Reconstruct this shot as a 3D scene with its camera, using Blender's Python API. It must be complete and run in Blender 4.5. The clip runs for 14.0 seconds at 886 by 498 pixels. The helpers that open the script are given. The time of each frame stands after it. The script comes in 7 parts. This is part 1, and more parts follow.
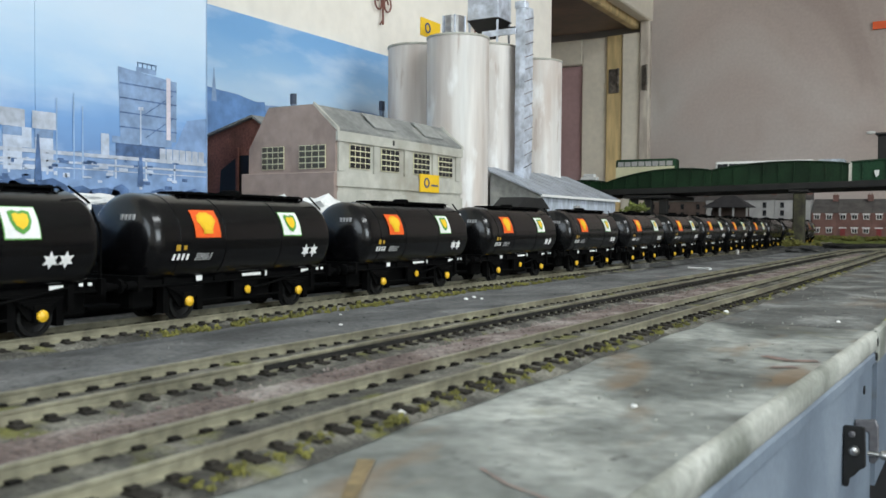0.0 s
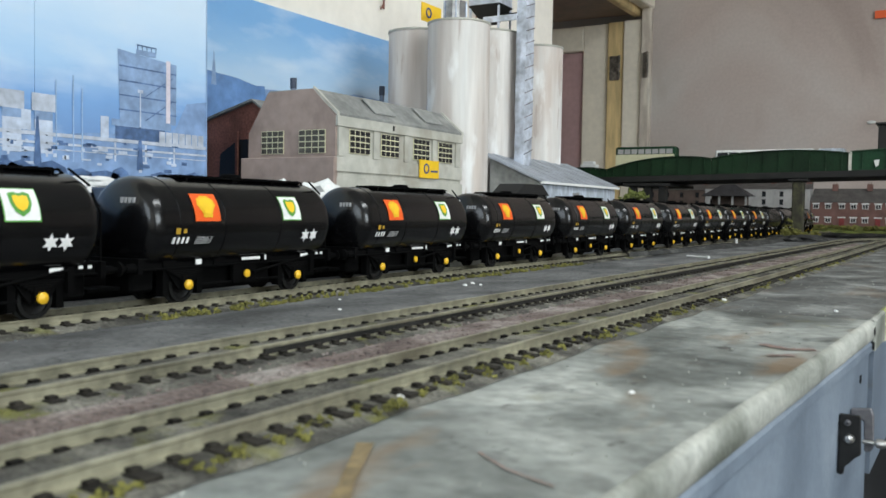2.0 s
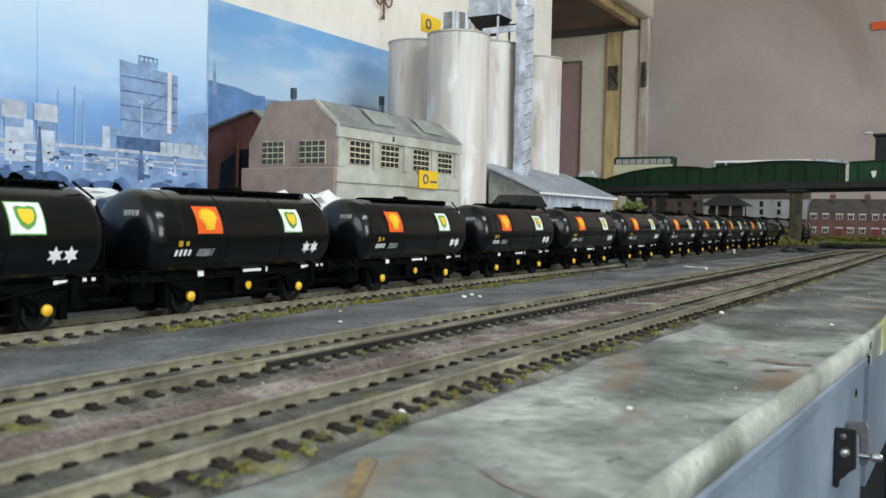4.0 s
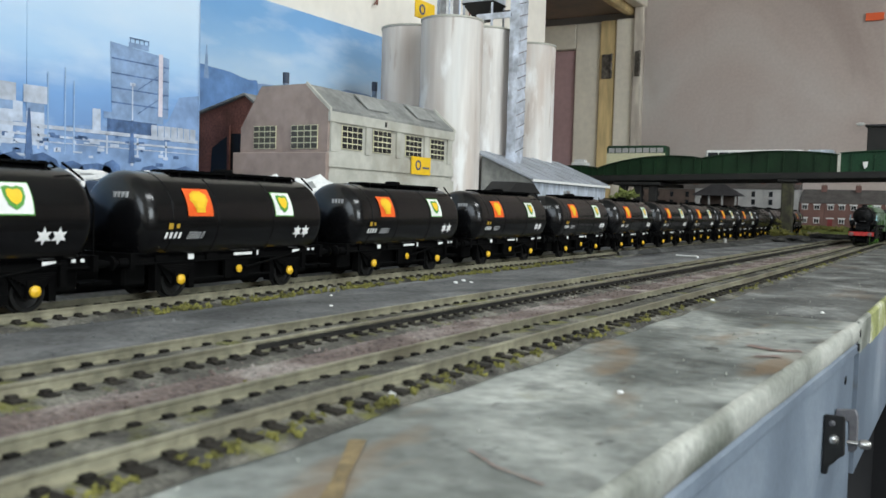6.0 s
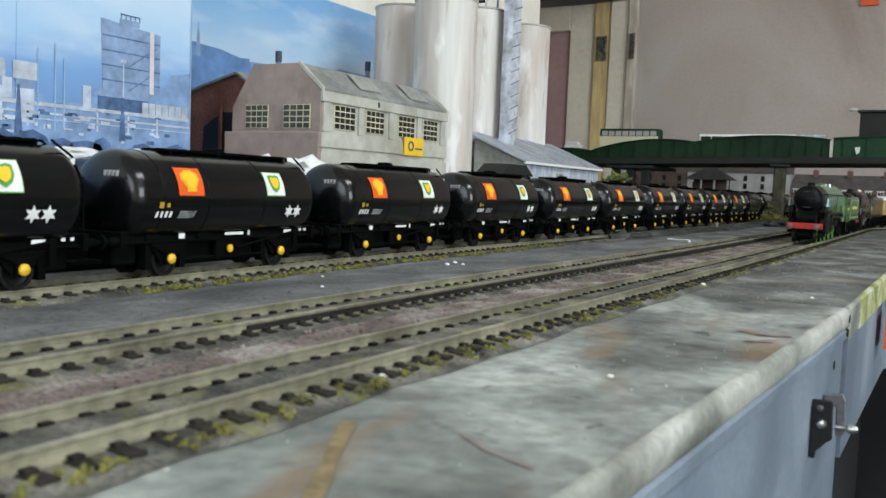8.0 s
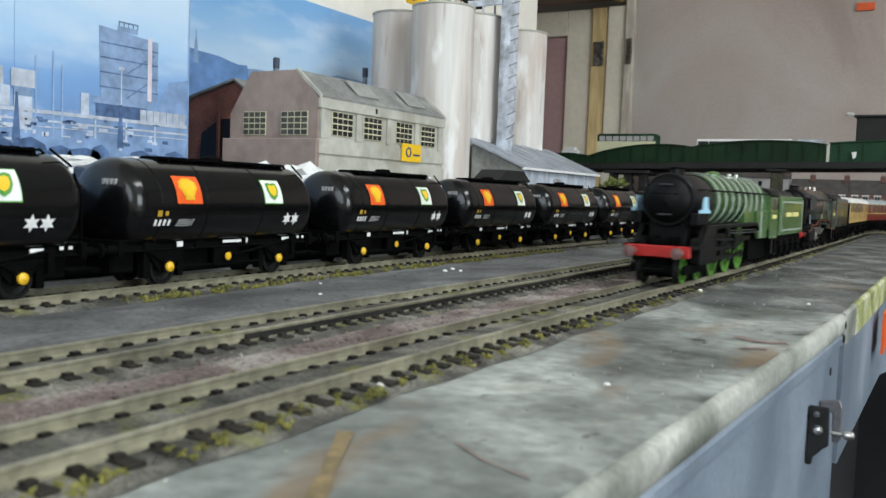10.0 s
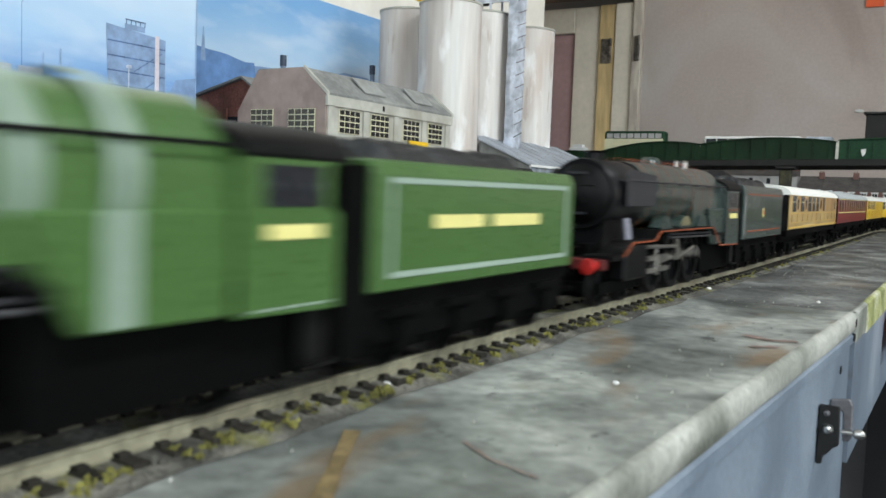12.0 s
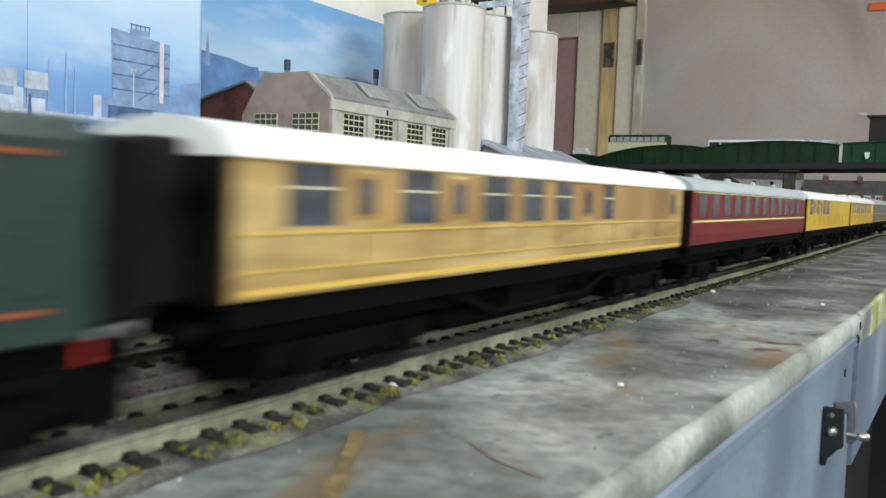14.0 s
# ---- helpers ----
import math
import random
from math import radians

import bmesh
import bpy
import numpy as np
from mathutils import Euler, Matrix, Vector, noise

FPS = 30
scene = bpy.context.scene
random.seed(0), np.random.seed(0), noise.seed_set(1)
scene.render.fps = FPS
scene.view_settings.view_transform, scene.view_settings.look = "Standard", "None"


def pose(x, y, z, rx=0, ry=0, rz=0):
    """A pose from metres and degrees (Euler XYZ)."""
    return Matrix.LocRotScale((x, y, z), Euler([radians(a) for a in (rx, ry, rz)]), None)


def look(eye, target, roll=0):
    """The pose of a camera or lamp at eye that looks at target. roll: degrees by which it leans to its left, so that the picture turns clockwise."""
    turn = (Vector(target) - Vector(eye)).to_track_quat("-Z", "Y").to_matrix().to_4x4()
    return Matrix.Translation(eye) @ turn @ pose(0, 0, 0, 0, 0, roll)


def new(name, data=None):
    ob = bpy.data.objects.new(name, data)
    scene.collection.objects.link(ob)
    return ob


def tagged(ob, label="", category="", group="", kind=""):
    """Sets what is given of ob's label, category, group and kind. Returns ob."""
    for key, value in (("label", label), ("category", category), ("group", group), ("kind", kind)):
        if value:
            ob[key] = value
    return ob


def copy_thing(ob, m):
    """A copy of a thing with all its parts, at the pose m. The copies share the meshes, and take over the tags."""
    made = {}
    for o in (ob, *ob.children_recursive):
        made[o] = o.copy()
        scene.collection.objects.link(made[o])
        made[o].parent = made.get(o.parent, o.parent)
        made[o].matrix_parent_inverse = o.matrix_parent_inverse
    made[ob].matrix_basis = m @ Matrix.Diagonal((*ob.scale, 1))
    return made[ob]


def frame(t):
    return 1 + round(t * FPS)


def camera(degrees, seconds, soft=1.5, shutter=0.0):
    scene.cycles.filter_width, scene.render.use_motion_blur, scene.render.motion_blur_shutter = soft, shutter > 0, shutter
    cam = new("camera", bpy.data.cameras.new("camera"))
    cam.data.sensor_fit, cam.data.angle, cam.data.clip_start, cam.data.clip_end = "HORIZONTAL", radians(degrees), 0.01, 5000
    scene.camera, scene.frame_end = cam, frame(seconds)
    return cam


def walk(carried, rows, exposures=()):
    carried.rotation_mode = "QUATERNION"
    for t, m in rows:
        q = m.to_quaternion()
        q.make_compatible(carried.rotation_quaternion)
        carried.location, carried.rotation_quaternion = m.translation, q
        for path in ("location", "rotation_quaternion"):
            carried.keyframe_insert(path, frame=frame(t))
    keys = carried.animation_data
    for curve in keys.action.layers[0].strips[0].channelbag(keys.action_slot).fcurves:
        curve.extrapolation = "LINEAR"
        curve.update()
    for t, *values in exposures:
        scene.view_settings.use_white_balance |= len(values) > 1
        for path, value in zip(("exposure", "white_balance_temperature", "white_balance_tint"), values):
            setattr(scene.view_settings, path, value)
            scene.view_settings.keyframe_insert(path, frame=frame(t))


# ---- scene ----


# ---- camera ----
cam = camera(54.0, 14.0, soft=1.5, shutter=0.9)
cam.data.dof.use_dof, cam.data.dof.focus_distance, cam.data.dof.aperture_fstop = True, 0.72, 44.0


def held(eye, yaw, pitch, roll):
    """A pose from the eye, the turn to the left of +y, the tilt up and the lean, in degrees."""
    cy, sy, cp, sp = math.cos(radians(yaw)), math.sin(radians(yaw)), math.cos(radians(pitch)), math.sin(radians(pitch))
    return look(eye, (eye[0] - sy * cp, eye[1] + cy * cp, eye[2] + sp), roll)


PATH = [
    (0, (0.00000, 0.00000, 0.04100), 30.760, -1.710, 0.420),
    (0.5, (-0.00037, 0.00025, 0.04063), 30.707, -1.952, 0.611),
    (1, (-0.00014, -0.00013, 0.04085), 30.590, -2.033, 0.718),
    (1.5, (0.00027, -0.00018, 0.04097), 30.542, -2.396, 0.756),
    (2, (0.00002, -0.00056, 0.04092), 30.667, -2.628, 0.935),
    (2.5, (0.00284, -0.00541, 0.04343), 29.650, -1.542, 0.592),
    (3, (0.00143, -0.00473, 0.04354), 30.558, -1.779, 1.183),
    (5.5, (0.00073, -0.00291, 0.04208), 30.132, -2.637, 1.433),
    (6, (0.00048, -0.00261, 0.04183), 30.004, -2.896, 1.653),
    (6.5, (-0.00016, -0.00242, 0.04135), 29.894, -3.178, 1.936),
    (7, (0.00077, -0.00321, 0.04208), 29.415, -3.467, 2.143),
    (7.5, (0.00032, -0.00303, 0.04219), 29.378, -3.581, 2.204),
    (8, (0.00017, -0.00208, 0.04208), 29.429, -4.118, 2.242),
    (10.5, (0.00085, -0.00297, 0.04331), 29.321, -3.759, 2.085),
    (11, (0.00034, -0.00244, 0.04301), 29.587, -3.890, 2.155),
    (11.5, (0.00024, -0.00203, 0.04337), 29.724, -3.882, 2.197),
    (12, (0.00002, -0.00158, 0.04302), 29.773, -3.967, 2.093),
    (12.5, (-0.00039, -0.00124, 0.04251), 30.341, -3.931, 1.911),
    (13, (-0.00055, -0.00134, 0.04245), 30.151, -3.773, 2.093),
    (13.5, (0.00036, -0.00227, 0.04241), 30.046, -3.805, 1.841),
    (14, (0.00019, -0.00277, 0.04270), 29.995, -3.713, 2.013),
]
walk(cam, [(t, held(eye, yaw, pitch, roll)) for t, eye, yaw, pitch, roll in PATH],
     exposures=[(0.0, 0.0), (10.5, 0.0), (11.0, 0.02), (11.5, 0.08), (12.0, 0.08), (12.5, 0.10), (13.0, 0.20), (13.5, 0.15), (14.0, 0.10)])

# ---- light ----
world = bpy.data.worlds.new("sky")
scene.world = world
world.use_nodes = True
sky = world.node_tree.nodes.new("ShaderNodeTexSky")
sky.sky_type, sky.sun_disc = "NISHITA", False
sky.sun_elevation, sky.sun_rotation = radians(35), radians(120)
world.node_tree.links.new(sky.outputs[0], world.node_tree.nodes["Background"].inputs[0])
world.node_tree.nodes["Background"].inputs[1].default_value = 0.1


def window_light(name, place, target, width, height, watts, colour):
    lamp = bpy.data.lights.new(name, "AREA")
    lamp.shape, lamp.size, lamp.size_y, lamp.energy, lamp.color = "RECTANGLE", width, height, watts, colour
    ob = new(name, lamp)
    ob.matrix_world = look(place, target)
    return ob


window_light("window_daylight", (2.96, -0.55, 0.75), (0.0, -0.3, 0.5), 1.75, 1.15, 59.0, (0.85, 0.945, 1.0))
window_light("side_window_daylight", (0.35, -1.96, 0.85), (0.2, 0.0, 0.5), 1.1, 1.0, 16.0, (0.84, 0.94, 1.0))
window_light("ceiling_tube_light", (1.00, 0.35, 1.425), (1.00, 0.35, 0.0), 0.30, 1.50, 27.0, (0.93, 0.98, 1.0))


# ---- materials ----
def nodes_of(m):
    m.use_nodes = True
    t = m.node_tree
    return t, t.nodes["Principled BSDF"]


def mat(name, colour, rough=0.6, metal=0.0, fine=400.0, coarse=25.0, vary=0.25, bump=0.15, depth=0.0006, tint=None, spots=0.0,
        coat=0.0, stretch=(1, 1, 1), random_vary=0.0, spec=0.5):
    """A worn, painted or printed surface: colour varied at two scales, with fine relief."""
    m = bpy.data.materials.new(name)
    t, b = nodes_of(m)
    n, ln = t.nodes, t.links
    co = n.new("ShaderNodeTexCoord")
    mp = n.new("ShaderNodeMapping")
    mp.inputs["Scale"].default_value = stretch
    ln.new(co.outputs["Object"], mp.inputs["Vector"])
    a = n.new("ShaderNodeTexNoise")
    a.inputs["Scale"].default_value, a.inputs["Detail"].default_value = coarse, 5
    f = n.new("ShaderNodeTexNoise")
    f.inputs["Scale"].default_value, f.inputs["Detail"].default_value = fine, 4
    for x in (a, f):
        ln.new(mp.outputs[0], x.inputs["Vector"])
    dark = tuple(c * (1 - vary) for c in colour[:3]) + (1,)
    lite = tuple(min(1, c * (1 + vary)) for c in colour[:3]) + (1,)
    r1 = n.new("ShaderNodeValToRGB")
    r1.color_ramp.elements[0].position, r1.color_ramp.elements[1].position = 0.3, 0.7
    r1.color_ramp.elements[0].color, r1.color_ramp.elements[1].color = dark, (*tint, 1) if tint else lite
    ln.new(a.outputs[0], r1.inputs[0])
    mx = n.new("ShaderNodeMix")
    mx.data_type, mx.blend_type = "RGBA", "MULTIPLY"
    r2 = n.new("ShaderNodeValToRGB")
    r2.color_ramp.elements[0].position, r2.color_ramp.elements[1].position = 0.3, 0.65
    v = 1 - min(0.8, vary * 1.2 + spots)
    r2.color_ramp.elements[0].color, r2.color_ramp.elements[1].color = (v, v, v, 1), (1, 1, 1, 1)
    ln.new(f.outputs[0], r2.inputs[0])
    mx.inputs[0].default_value = 1.0
    ln.new(r1.outputs[0], mx.inputs[6])
    ln.new(r2.outputs[0], mx.inputs[7])
    out = mx.outputs[2]
    if random_vary:
        info = n.new("ShaderNodeObjectInfo")
        mr = n.new("ShaderNodeMapRange")
        mr.inputs[3].default_value, mr.inputs[4].default_value = 1 - random_vary, 1 + random_vary
        ln.new(info.outputs["Random"], mr.inputs[0])
        hs = n.new("ShaderNodeHueSaturation")
        ln.new(mr.outputs[0], hs.inputs["Value"])
        ln.new(out, hs.inputs["Color"])
        out = hs.outputs[0]
    ln.new(out, b.inputs["Base Color"])
    rr = n.new("ShaderNodeMapRange")
    rr.inputs[3].default_value, rr.inputs[4].default_value = max(0.03, rough - 0.1), min(1, rough + 0.1)
    ln.new(f.outputs[0], rr.inputs[0])
    ln.new(rr.outputs[0], b.inputs["Roughness"])
    b.inputs["Metallic"].default_value = metal
    b.inputs["Coat Weight"].default_value = coat
    b.inputs["Specular IOR Level"].default_value = spec
    if bump:
        bp = n.new("ShaderNodeBump")
        bp.inputs["Strength"].default_value, bp.inputs["Distance"].default_value = bump, depth
        ln.new(f.outputs[0], bp.inputs["Height"])
        ln.new(bp.outputs[0], b.inputs["Normal"])
    return m


def ramp_mat(name, stops, scale, rough=0.8, detail=6, stretch=(1, 1, 1), bump=0.4, depth=0.0008, fine=500.0, grain=0.35, distort=0.6, offset=(0, 0, 0)):
    """Patchy ground or plaster: a colour ramp over broad noise, and a grain over it."""
    m = bpy.data.materials.new(name)
    t, b = nodes_of(m)
    n, ln = t.nodes, t.links
    co, mp = n.new("ShaderNodeTexCoord"), n.new("ShaderNodeMapping")
    mp.inputs["Scale"].default_value = stretch
    mp.inputs["Location"].default_value = offset
    ln.new(co.outputs["Object"], mp.inputs["Vector"])
    a, f = n.new("ShaderNodeTexNoise"), n.new("ShaderNodeTexNoise")
    a.inputs["Scale"].default_value, a.inputs["Detail"].default_value, a.inputs["Distortion"].default_value = scale, detail, distort
    f.inputs["Scale"].default_value, f.inputs["Detail"].default_value = fine, 3
    ln.new(mp.outputs[0], a.inputs["Vector"])
    ln.new(co.outputs["Object"], f.inputs["Vector"])
    r = n.new("ShaderNodeValToRGB")
    while len(r.color_ramp.elements) < len(stops):
        r.color_ramp.elements.new(0.5)
    for e, (p, c) in zip(r.color_ramp.elements, stops):
        e.position, e.color = p, (*c, 1)
    ln.new(a.outputs[0], r.inputs[0])
    mr = n.new("ShaderNodeMapRange")
    mr.inputs[1].default_value, mr.inputs[2].default_value = 0.3, 0.7
    mr.inputs[3].default_value, mr.inputs[4].default_value = 1 - grain, 1 + grain * 0.5
    ln.new(f.outputs[0], mr.inputs[0])
    hs = n.new("ShaderNodeHueSaturation")
    ln.new(mr.outputs[0], hs.inputs["Value"])
    ln.new(r.outputs[0], hs.inputs["Color"])
    ln.new(hs.outputs[0], b.inputs["Base Color"])
    b.inputs["Roughness"].default_value = rough
    bp = n.new("ShaderNodeBump")
    bp.inputs["Strength"].default_value, bp.inputs["Distance"].default_value = bump, depth
    ln.new(f.outputs[0], bp.inputs["Height"])
    ln.new(bp.outputs[0], b.inputs["Normal"])
    return m


def blotch(m, colour, scale, lo, hi, amount=0.8, stretch=(1, 1, 1), offset=(0, 0, 0), detail=5):
    """Lay stains of another colour over a material, where a broad noise is high."""
    t, b = nodes_of(m)
    n, ln = t.nodes, t.links
    was = b.inputs["Base Color"].links[0].from_socket
    co, mp, a, mr, mx = (n.new("ShaderNode" + k) for k in ("TexCoord", "Mapping", "TexNoise", "MapRange", "Mix"))
    mp.inputs["Scale"].default_value, mp.inputs["Location"].default_value = stretch, offset
    a.inputs["Scale"].default_value, a.inputs["Detail"].default_value = scale, detail
    mr.inputs[1].default_value, mr.inputs[2].default_value, mr.inputs[4].default_value = lo, hi, amount
    mx.data_type = "RGBA"
    ln.new(co.outputs["Object"], mp.inputs[0])
    ln.new(mp.outputs[0], a.inputs["Vector"])
    ln.new(a.outputs[0], mr.inputs[0])
    ln.new(mr.outputs[0], mx.inputs[0])
    ln.new(was, mx.inputs[6])
    mx.inputs[7].default_value = (*colour, 1)
    ln.new(mx.outputs[2], b.inputs["Base Color"])
    return m


M = dict(
    board=ramp_mat("painted_board", [(0.33, (0.060, 0.068, 0.063)), (0.43, (0.145, 0.158, 0.147)), (0.52, (0.245, 0.262, 0.243)), (0.66, (0.44, 0.46, 0.425))],
                   21.0, 0.5, stretch=(1.0, 0.9, 1), bump=0.35, grain=0.35, fine=210, detail=9, distort=0.5),
    board_far=ramp_mat("darker_painted_board", [(0.34, (0.045, 0.048, 0.046)), (0.46, (0.098, 0.104, 0.099)), (0.56, (0.155, 0.163, 0.156)), (0.68, (0.28, 0.29, 0.275))],
                       30.0, 0.6, stretch=(1.0, 0.8, 1), bump=0.45, grain=0.4, fine=300, detail=10, distort=0.3),
    yard=ramp_mat("grey_yard_ground", [(0.34, (0.065, 0.068, 0.069)), (0.5, (0.128, 0.132, 0.132)), (0.66, (0.22, 0.225, 0.222))],
                  22.0, 0.85, stretch=(1.6, 0.7, 1), bump=0.5, grain=0.4),
    pink=ramp_mat("pinkish_ballast", [(0.3, (0.10, 0.072, 0.064)), (0.5, (0.19, 0.145, 0.130)), (0.68, (0.38, 0.335, 0.305))],
                  40.0, 0.9, bump=0.9, depth=0.0015, grain=0.5, fine=700),
    ballast=ramp_mat("dirty_ballast", [(0.3, (0.030, 0.028, 0.024)), (0.48, (0.088, 0.084, 0.070)), (0.66, (0.24, 0.23, 0.19))],
                     60.0, 0.9, bump=0.9, depth=0.0015, grain=0.5, fine=800),
    edge=ramp_mat("worn_pale_edge", [(0.32, (0.13, 0.14, 0.115)), (0.46, (0.28, 0.29, 0.255)), (0.60, (0.46, 0.465, 0.42))], 34.0, 0.6, stretch=(1, 0.5, 1), grain=0.2),
    moss_edge=ramp_mat("mossy_yellow_edge", [(0.35, (0.18, 0.20, 0.07)), (0.5, (0.36, 0.38, 0.15)), (0.65, (0.54, 0.54, 0.40))], 40.0, 0.7),
    side=ramp_mat("blue_grey_side", [(0.35, (0.125, 0.155, 0.195)), (0.52, (0.185, 0.225, 0.275)), (0.68, (0.26, 0.30, 0.35))], 14.0, 0.5, grain=0.1, bump=0.1),
    rail=mat("tarnished_rail", (0.30, 0.283, 0.20), 0.5, 0.3, fine=300, coarse=40, vary=0.35, bump=0.1),
    sleeper=mat("dusty_black_sleeper", (0.012, 0.011, 0.0095), 0.85, spec=0.2, fine=700, coarse=90, vary=0.4, tint=(0.045, 0.040, 0.032), bump=0.3, random_vary=0.35),
    tank=mat("satin_black_tank", (0.0034, 0.0034, 0.0038), 0.19, fine=900, coarse=60, vary=0.15, bump=0.02, spec=0.40),
    chassis=mat("matt_black_frame", (0.0022, 0.0022, 0.0022), 0.8, spec=0.06, fine=600, coarse=60, vary=0.3, bump=0.1),
    wheel=mat("dark_wheel_metal", (0.010, 0.010, 0.0095), 0.55, 0.2, vary=0.3, spec=0.25),
    steel=mat("bright_steel", (0.55, 0.54, 0.52), 0.3, 0.9, fine=500, vary=0.2, bump=0.05),
    white=mat("white_print", (0.78, 0.78, 0.76), 0.5, vary=0.06, bump=0.0),
    grey_print=mat("grey_print", (0.33, 0.33, 0.33), 0.5, vary=0.1, bump=0.0),
    orange=mat("orange_red_print", (0.80, 0.105, 0.012), 0.45, vary=0.05, bump=0.0),
    yellow=mat("yellow_print", (0.85, 0.53, 0.02), 0.45, vary=0.06, bump=0.0),
    amber=mat("amber_print", (0.78, 0.46, 0.02), 0.45, vary=0.06, bump=0.0),
    ochre_mark=mat("dull_ochre_print", (0.42, 0.25, 0.02), 0.5, vary=0.1, bump=0.0),
    logo_green=mat("green_print", (0.09, 0.30, 0.05), 0.45, vary=0.06, bump=0.0),
    concrete=mat("printed_concrete_wall", (0.44, 0.43, 0.37), 0.8, fine=130, coarse=30, vary=0.13, tint=(0.56, 0.55, 0.49), bump=0.2),
    gable=mat("brown_rendered_gable", (0.33, 0.25, 0.215), 0.85, fine=130, coarse=26, vary=0.15, bump=0.2),
    shed_roof=mat("grey_sheet_roof", (0.24, 0.245, 0.235), 0.7, fine=250, coarse=30, vary=0.25, bump=0.2),
    glass_dark=mat("dark_window_print", (0.018, 0.02, 0.024), 0.25, vary=0.4, coarse=90, bump=0.0),
    bar=mat("cream_glazing_bar", (0.66, 0.63, 0.42), 0.6, vary=0.12, bump=0.0),
    red_brick=mat("red_brick_shed", (0.24, 0.095, 0.07), 0.85, fine=500, coarse=45, vary=0.35, bump=0.3),
    silo=mat("streaked_white_silo", (0.60, 0.515, 0.46), 0.75, fine=105, coarse=46, vary=0.14, tint=(0.78, 0.765, 0.735), stretch=(1, 1, 0.09), bump=0.35, depth=0.0022, spec=0.25),
    tin=mat("crumpled_tinplate", (0.60, 0.645, 0.73), 0.42, 0.2, fine=140, coarse=60, vary=0.3, bump=0.6, depth=0.0015),
    shiny=mat("shiny_foil", (0.62, 0.64, 0.68), 0.2, 0.9, fine=200, coarse=50, vary=0.2, bump=0.3),
    tin_roof=mat("blue_grey_tin_roof", (0.40, 0.43, 0.48), 0.5, 0.2, fine=260, coarse=40, vary=0.25, bump=0.2),
    whitewash=mat("streaky_whitewash", (0.50, 0.55, 0.62), 0.7, fine=200, coarse=70, vary=0.35, stretch=(1, 1, 0.3), bump=0.2),
    bridge=mat("dark_green_girder", (0.008, 0.030, 0.011), 0.6, spec=0.2, fine=300, coarse=30, vary=0.35, bump=0.15),
    bridge_side=mat("mid_green_girder", (0.012, 0.050, 0.022), 0.6, spec=0.2, fine=300, coarse=30, vary=0.3, bump=0.15),
    dark_beam=mat("black_brown_timber", (0.010, 0.0095, 0.0085), 0.8, fine=300, coarse=40, vary=0.4, bump=0.3),
    pier=mat("mossy_stone_pier", (0.035, 0.030, 0.024), 0.85, fine=250, coarse=60, vary=0.4, tint=(0.075, 0.072, 0.035), bump=0.5),
    moss=mat("yellow_green_moss", (0.20, 0.19, 0.045), 0.95, fine=900, coarse=90, vary=0.45, bump=0.6),
    grass=mat("grass_mat_green", (0.17, 0.20, 0.045), 0.95, fine=800, coarse=60, vary=0.45, bump=0.6),
    foam=mat("crumpled_white_paper", (0.72, 0.72, 0.70), 0.8, vary=0.1, bump=0.3),
    house_brick=mat("printed_red_brick", (0.20, 0.105, 0.088), 0.85, fine=700, coarse=40, vary=0.25, bump=0.1),
    house_white=mat("printed_white_render", (0.42, 0.41, 0.40), 0.85, fine=400, coarse=40, vary=0.15, bump=0.1),
    slate=mat("printed_grey_slate", (0.115, 0.105, 0.10), 0.8, fine=500, coarse=50, vary=0.3, bump=0.1),
    plaster=ramp_mat("bare_pink_brown_plaster", [(0.3, (0.390, 0.312, 0.280)), (0.5, (0.495, 0.415, 0.378)), (0.7, (0.55, 0.488, 0.455))], 2.4, 0.8,
                     bump=0.1, grain=0.06, fine=120, distort=1.2),
    wall=mat("cream_painted_wall", (0.84, 0.79, 0.71), 0.75, fine=60, coarse=3, vary=0.06, bump=0.05),
    ceiling=mat("white_ceiling", (0.78, 0.77, 0.74), 0.85, fine=40, coarse=2, vary=0.05, bump=0.05),
    floor=mat("dark_carpet", (0.016, 0.016, 0.018), 0.95, fine=300, coarse=6, vary=0.3, bump=0.4),
    door_paint=mat("cream_door_gloss", (0.84, 0.77, 0.65), 0.4, fine=60, coarse=4, vary=0.08, bump=0.04),
    mauve=mat("mauve_door_panel", (0.45, 0.29, 0.295), 0.6, fine=60, coarse=4, vary=0.1, bump=0.04),
    old_wood=mat("bare_yellowed_wood", (0.72, 0.54, 0.27), 0.55, fine=90, coarse=14, vary=0.25, stretch=(1, 1, 0.15), bump=0.1),
    lintel=mat("brown_stained_soffit", (0.20, 0.125, 0.085), 0.55, fine=50, coarse=8, vary=0.3, bump=0.1),
    hinge=mat("paint_chipped_hinge", (0.09, 0.075, 0.06), 0.5, 0.5, fine=160, coarse=50, vary=0.5, tint=(0.32, 0.28, 0.24), bump=0.2),
    black=mat("black_painted_metal", (0.012, 0.012, 0.012), 0.4, 0.2, vary=0.3),
    window_frame=mat("white_window_frame", (0.75, 0.75, 0.73), 0.5, vary=0.05, bump=0.02),
    roof_light=mat("dusty_roof_light", (0.30, 0.305, 0.29), 0.6, fine=250, coarse=60, vary=0.2, bump=0.1),
    dark_earth=ramp_mat("dark_rough_earth", [(0.34, (0.016, 0.016, 0.015)), (0.5, (0.040, 0.040, 0.037)), (0.66, (0.085, 0.085, 0.078))], 40.0, 0.9, bump=0.8, depth=0.0012, grain=0.5),
